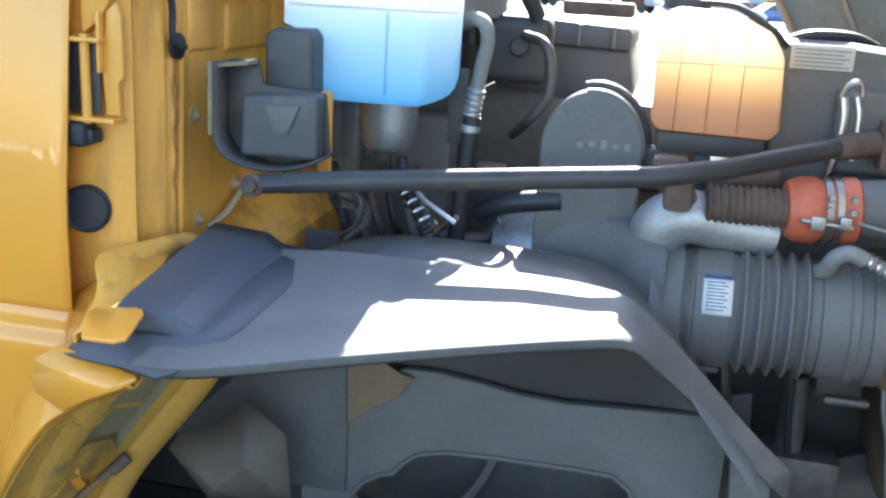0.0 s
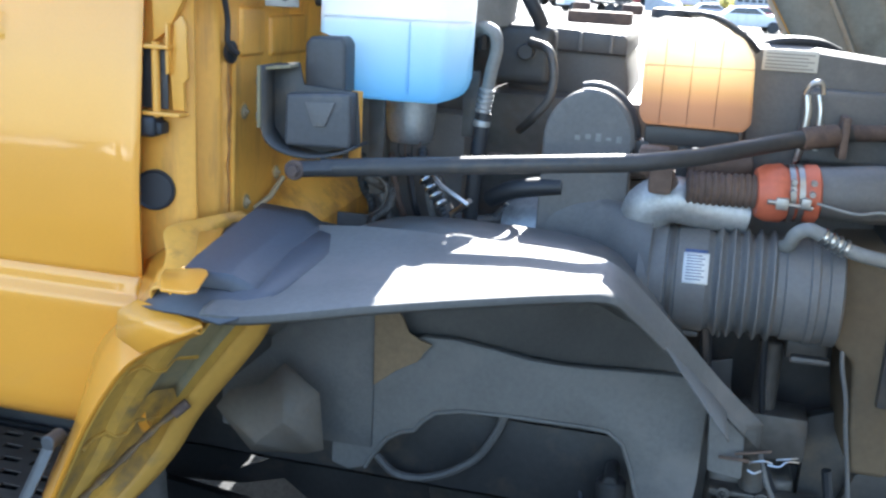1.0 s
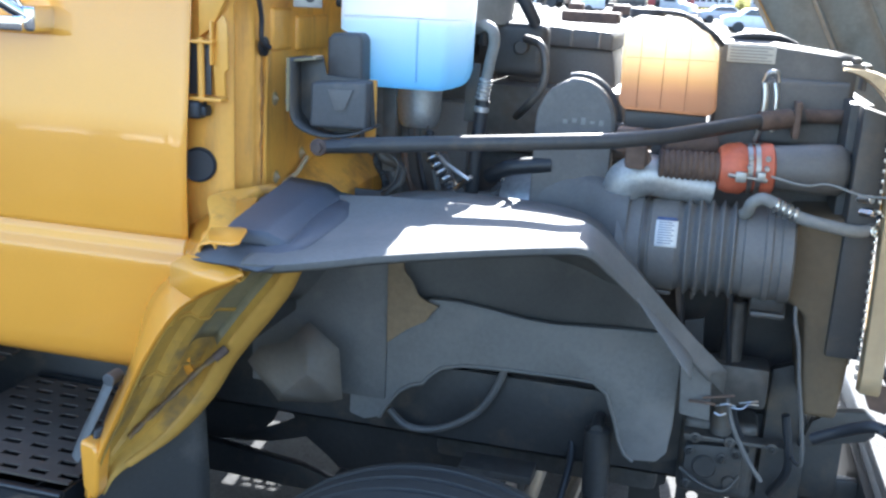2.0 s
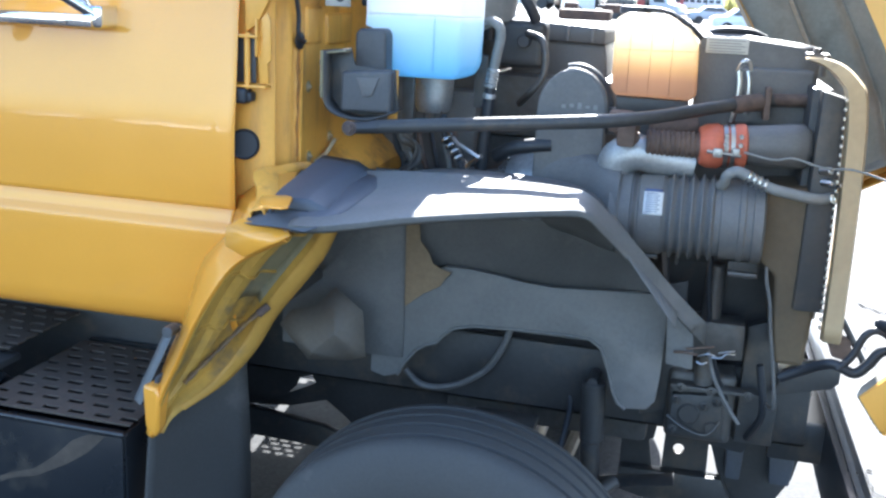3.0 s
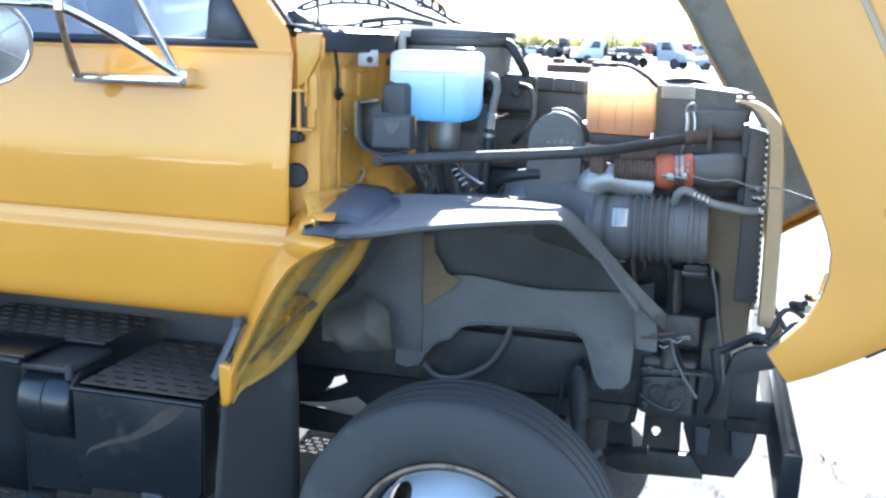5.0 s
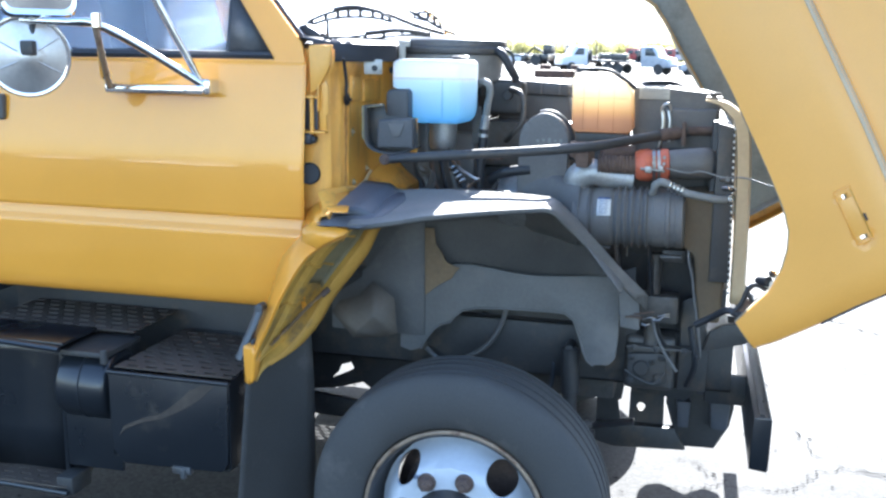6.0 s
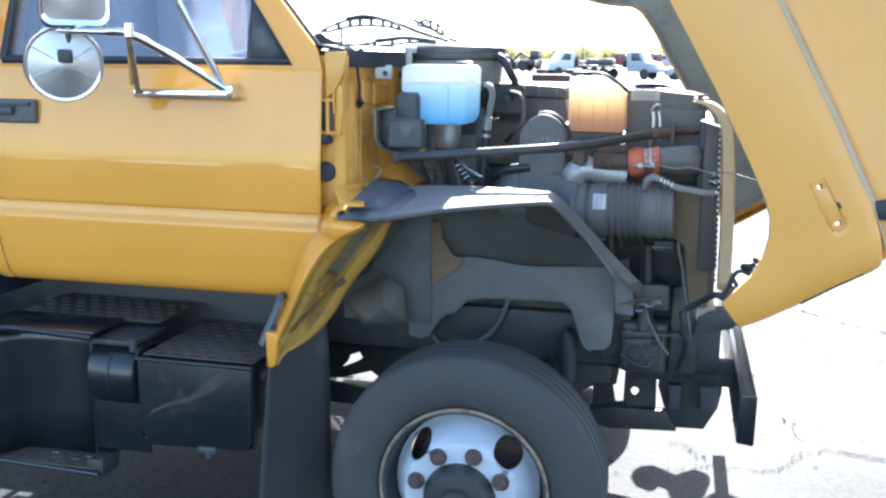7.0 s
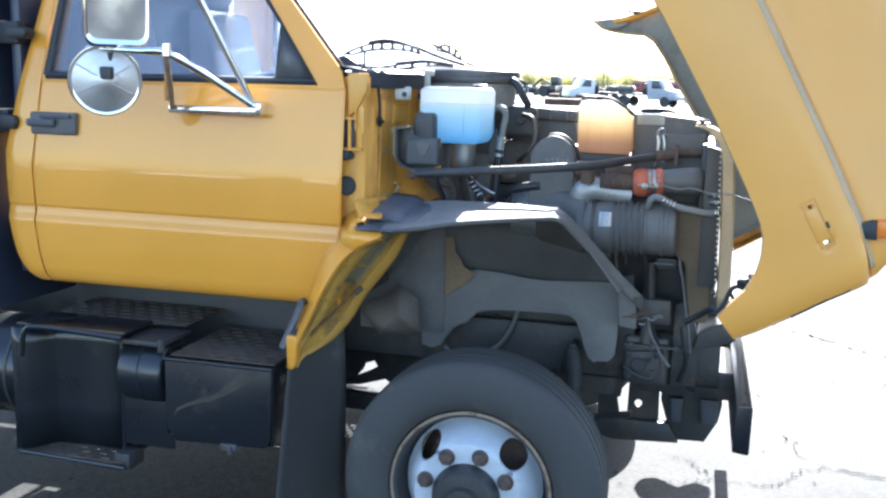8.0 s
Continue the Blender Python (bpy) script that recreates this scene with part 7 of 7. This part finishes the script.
def parked(kind, colour, at, turn, label):
    """A parked vehicle, nose towards plus x before it is turned."""
    top = tagged(new({"car": "parked_car", "truck": "parked_truck", "bus": "parked_bus", "loader": "loader"}[kind]), label, kind if kind != "loader" else "machine", "vehicles parked across the lot")
    paint = PAINTS[colour]
    if kind == "car":
        L, W = 4.5, 1.8
        part("body", prism([(-2.2, 0.35), (-2.25, 0.85), (-1.9, 1.0), (-1.35, 1.02), (-0.85, 1.42), (0.35, 1.44), (1.0, 1.02), (2.0, 0.92), (2.25, 0.7), (2.2, 0.35)], -0.9, 0.9, "y", 0.06), paint, top)
        part("side_glass", prism([(-1.15, 1.04), (-0.78, 1.37), (0.30, 1.38), (0.80, 1.04)], -0.91, 0.91, "y", 0.01), CAR_GLASS, top)
        wheels = [(-1.4, 0.33), (1.4, 0.33)]
    elif kind == "truck":
        part("cab", prism([(0.4, 0.6), (0.4, 2.3), (1.5, 2.35), (2.0, 1.55), (2.9, 1.35), (3.0, 0.6)], -1.0, 1.0, "y", 0.08), paint, top)
        part("glass", prism([(0.8, 1.55), (0.8, 2.15), (1.4, 2.18), (1.8, 1.55)], -1.01, 1.01, "y", 0.01), CAR_GLASS, top)
        part("bed", join(box((-3.5, -1.1, 0.95), (0.3, 1.1, 1.12), 0.02), box((0.0, -1.0, 1.1), (0.2, 1.0, 2.0), 0.03), box((-2.6, -0.3, 1.1), (-1.2, 0.3, 1.7), 0.06)), PAINTS["black"], top)
        wheels = [(-2.6, 0.45), (-1.6, 0.45), (2.0, 0.45)]
    elif kind == "bus":
        part("body", box((-5, -1.2, 0.6), (5, 1.2, 2.9), 0.15, 3), paint, top)
        for k in range(7):
            part("window", box((-4.5 + 1.3 * k, -1.22, 1.7), (-3.5 + 1.3 * k, 1.22, 2.4), 0.05), CAR_GLASS, top)
        wheels = [(-3.2, 0.48), (3.2, 0.48)]
    else:
        part("chassis", join(box((-2.5, -0.8, 0.7), (2.2, 0.8, 1.5), 0.1), box((-0.5, -0.6, 1.5), (0.7, 0.6, 2.7), 0.08), tube([(0.5, 0.5, 1.6), (2.0, 0.5, 2.4), (3.4, 0.5, 1.2)], 0.16, 8), box((3.0, -1.1, 0.5), (3.7, 1.1, 1.4), 0.1)), paint, top)
        wheels = [(-1.6, 0.75), (1.5, 0.75)]
    for x, r in wheels:
        for y in (-0.92, 0.92):
            part("wheel", rod((x, y - 0.13, r), (x, y + 0.13, r), r, 20), RUBBER, top)
    top.matrix_basis = pose(*at, 0, 0, turn)
    return top


for row in (("truck", "white", (-9.6, 92, 0), -150, "white cab-chassis truck parked across the lot"), ("truck", "silver", (-4.2, 84, 0), -20, "grey flatbed truck parked across the lot"), ("loader", "brown", (-14.6, 118, 0), 30, "brown wheel loader among parked trucks"),
            ("loader", "black", (-18.2, 126, 0), 160, "dark wheel loader with a raised bucket"), ("bus", "red", (-9.0, 205, 0), 5, "red and white bus far across the lot"), ("bus", "white", (-1.0, 215, 0), 2, "white bus far across the lot"), ("bus", "silver", (12, 210, 0), 0, "grey bus far across the lot"),
            ("car", "silver", (1.2, 84, 0), 10, "silver car parked on the sunlit lot"), ("car", "red", (4.6, 76, 0), 12, "red car parked on the sunlit lot"), ("car", "blue", (6.5, 64, 0), 15, "blue car parked on the sunlit lot"), ("car", "white", (3.0, 60, 0), 8, "white car parked on the sunlit lot"),
            ("car", "white", (-25.0, 142, 0), 0, "white car in a far row"), ("car", "silver", (-30.5, 150, 0), 4, "silver car in a far row"), ("car", "blue", (-28.0, 170, 0), -8, "blue car in a far row"), ("car", "red", (-36.0, 160, 0), 0, "red car in a far row"), ("car", "black", (-21, 150, 0), 90, "black car in a far row"),
            ("truck", "silver", (-42.0, 170, 0), 170, "grey truck in a far row"), ("car", "white", (-48.0, 165, 0), 0, "white car at the end of a far row"), ("truck", "blue", (16.0, 95, 0), 175, "blue truck parked beyond the cars"), ("truck", "red", (24.0, 90, 0), 170, "red truck parked beyond the cars")):
    parked(*row)
# vehicles behind the camera, seen mirrored in the door's paint
for k, (c, x, d) in enumerate((("white", -19, -44), ("silver", -11.5, -40), ("white", -8.2, -42), ("white", -3.5, -39), ("blue", 2.5, -43), ("white", -27, -45), ("white", 6, -41), ("red", 13, -46), ("white", -14.6, -43),
                               ("white", 22, -44), ("silver", -34, -46), ("white", -23, -41), ("silver", 9.6, -42), ("white", -6.0, -47))):
    parked("truck" if k % 3 == 0 else "car", c, (x, d, 0), (4, 176, 90, -3, 172, 8, 95)[k % 7], c + " vehicle parked in the sun across the lot")

LEAF = material("spring_foliage", (0.22, 0.21, 0.085), 0.7, grain=0.25, grain_size=1.5, stain=0.3, stain_size=0.2, bump=0.0, vary=0.35)
ln, ll = LEAF.node_tree.nodes, LEAF.node_tree.links
lt = ln.new("ShaderNodeBsdfTranslucent")
ll.new(ln["Principled BSDF"].inputs["Base Color"].links[0].from_socket, lt.inputs[0])
la = ln.new("ShaderNodeAddShader")
ll.new(ln["Principled BSDF"].outputs[0], la.inputs[0]), ll.new(lt.outputs[0], la.inputs[1])
ll.new(la.outputs[0], ln["Material Output"].inputs["Surface"])
BARK = material("bark", (0.10, 0.08, 0.06), 0.9, grain=0.2, grain_size=8, stain=0.2, bump=0.1)


def make_tree(seed, height):
    rng = random.Random(seed)
    t = tagged(new("tree"), "young tree in pale spring leaf beyond the lot", "tree", "trees along the edge of the lot")
    limbs = [tube([(0, 0, 0), (0.1, 0.05, height * 0.4), (0.0, 0.1, height * 0.9)], 0.1, 8, radii=[0.16, 0.11, 0.03])]
    tips = [V((0, 0.1, height * 0.9))]
    for k in range(9):
        a, z = rng.uniform(0, 6.28), height * rng.uniform(0.3, 0.75)
        tip = V((math.cos(a) * height * 0.28, math.sin(a) * height * 0.28, z + height * rng.uniform(0.1, 0.25)))
        limbs.append(tube([(0.05, 0.05, z), tip * 0.5 + V((0, 0, z * 0.5)), tip], 0.04, 6, radii=[0.06, 0.04, 0.015]))
        tips.append(tip)
    part("trunk", join(*limbs), BARK, t)
    bm = bmesh.new()
    for _ in range(520):
        c = rng.choice(tips) + V((rng.gauss(0, 0.75), rng.gauss(0, 0.75), rng.gauss(-0.9, 0.9)))
        d = V((rng.gauss(0, 1), rng.gauss(0, 1), rng.gauss(0, 1))).normalized()
        e = d.orthogonal().normalized()
        f = d.cross(e)
        w = rng.uniform(0.15, 0.36)
        bm.faces.new([bm.verts.new(c + e * w), bm.verts.new(c + f * w * 0.7), bm.verts.new(c - e * w), bm.verts.new(c - f * w * 0.7)])
    part("crown", bm, LEAF, t, smooth=0)
    return t


first_tree = make_tree(3, 4.4)
first_tree.matrix_basis = pose(-62, 232, 0)
second_tree = make_tree(9, 5.0)
second_tree.matrix_basis = pose(-20, 214, 0)
rng = random.Random(11)
for k in range(145):
    copy_thing(rng.choice((first_tree, second_tree)), pose(-78 + 0.76 * k + rng.uniform(-0.8, 0.8), 238 + rng.uniform(-14, 26), rng.uniform(-0.6, 0), 0, 0, rng.uniform(0, 360)))
for x, y, h in ((-17.5, 180, 6.6), (-27, 190, 6.0), (-33, 205, 6.0), (0.5, 200, 6.5)):
    pole = tagged(new("utility_pole"), "thin utility pole at the edge of the lot", "pole", "utility poles")
    part("post", rod((x, y, 0), (x, y, h), 0.10, 8), BARK, pole)
    part("crossarm", box((x - 0.7, y - 0.05, h - 0.6), (x + 0.7, y + 0.05, h - 0.5), 0.01), BARK, pole)
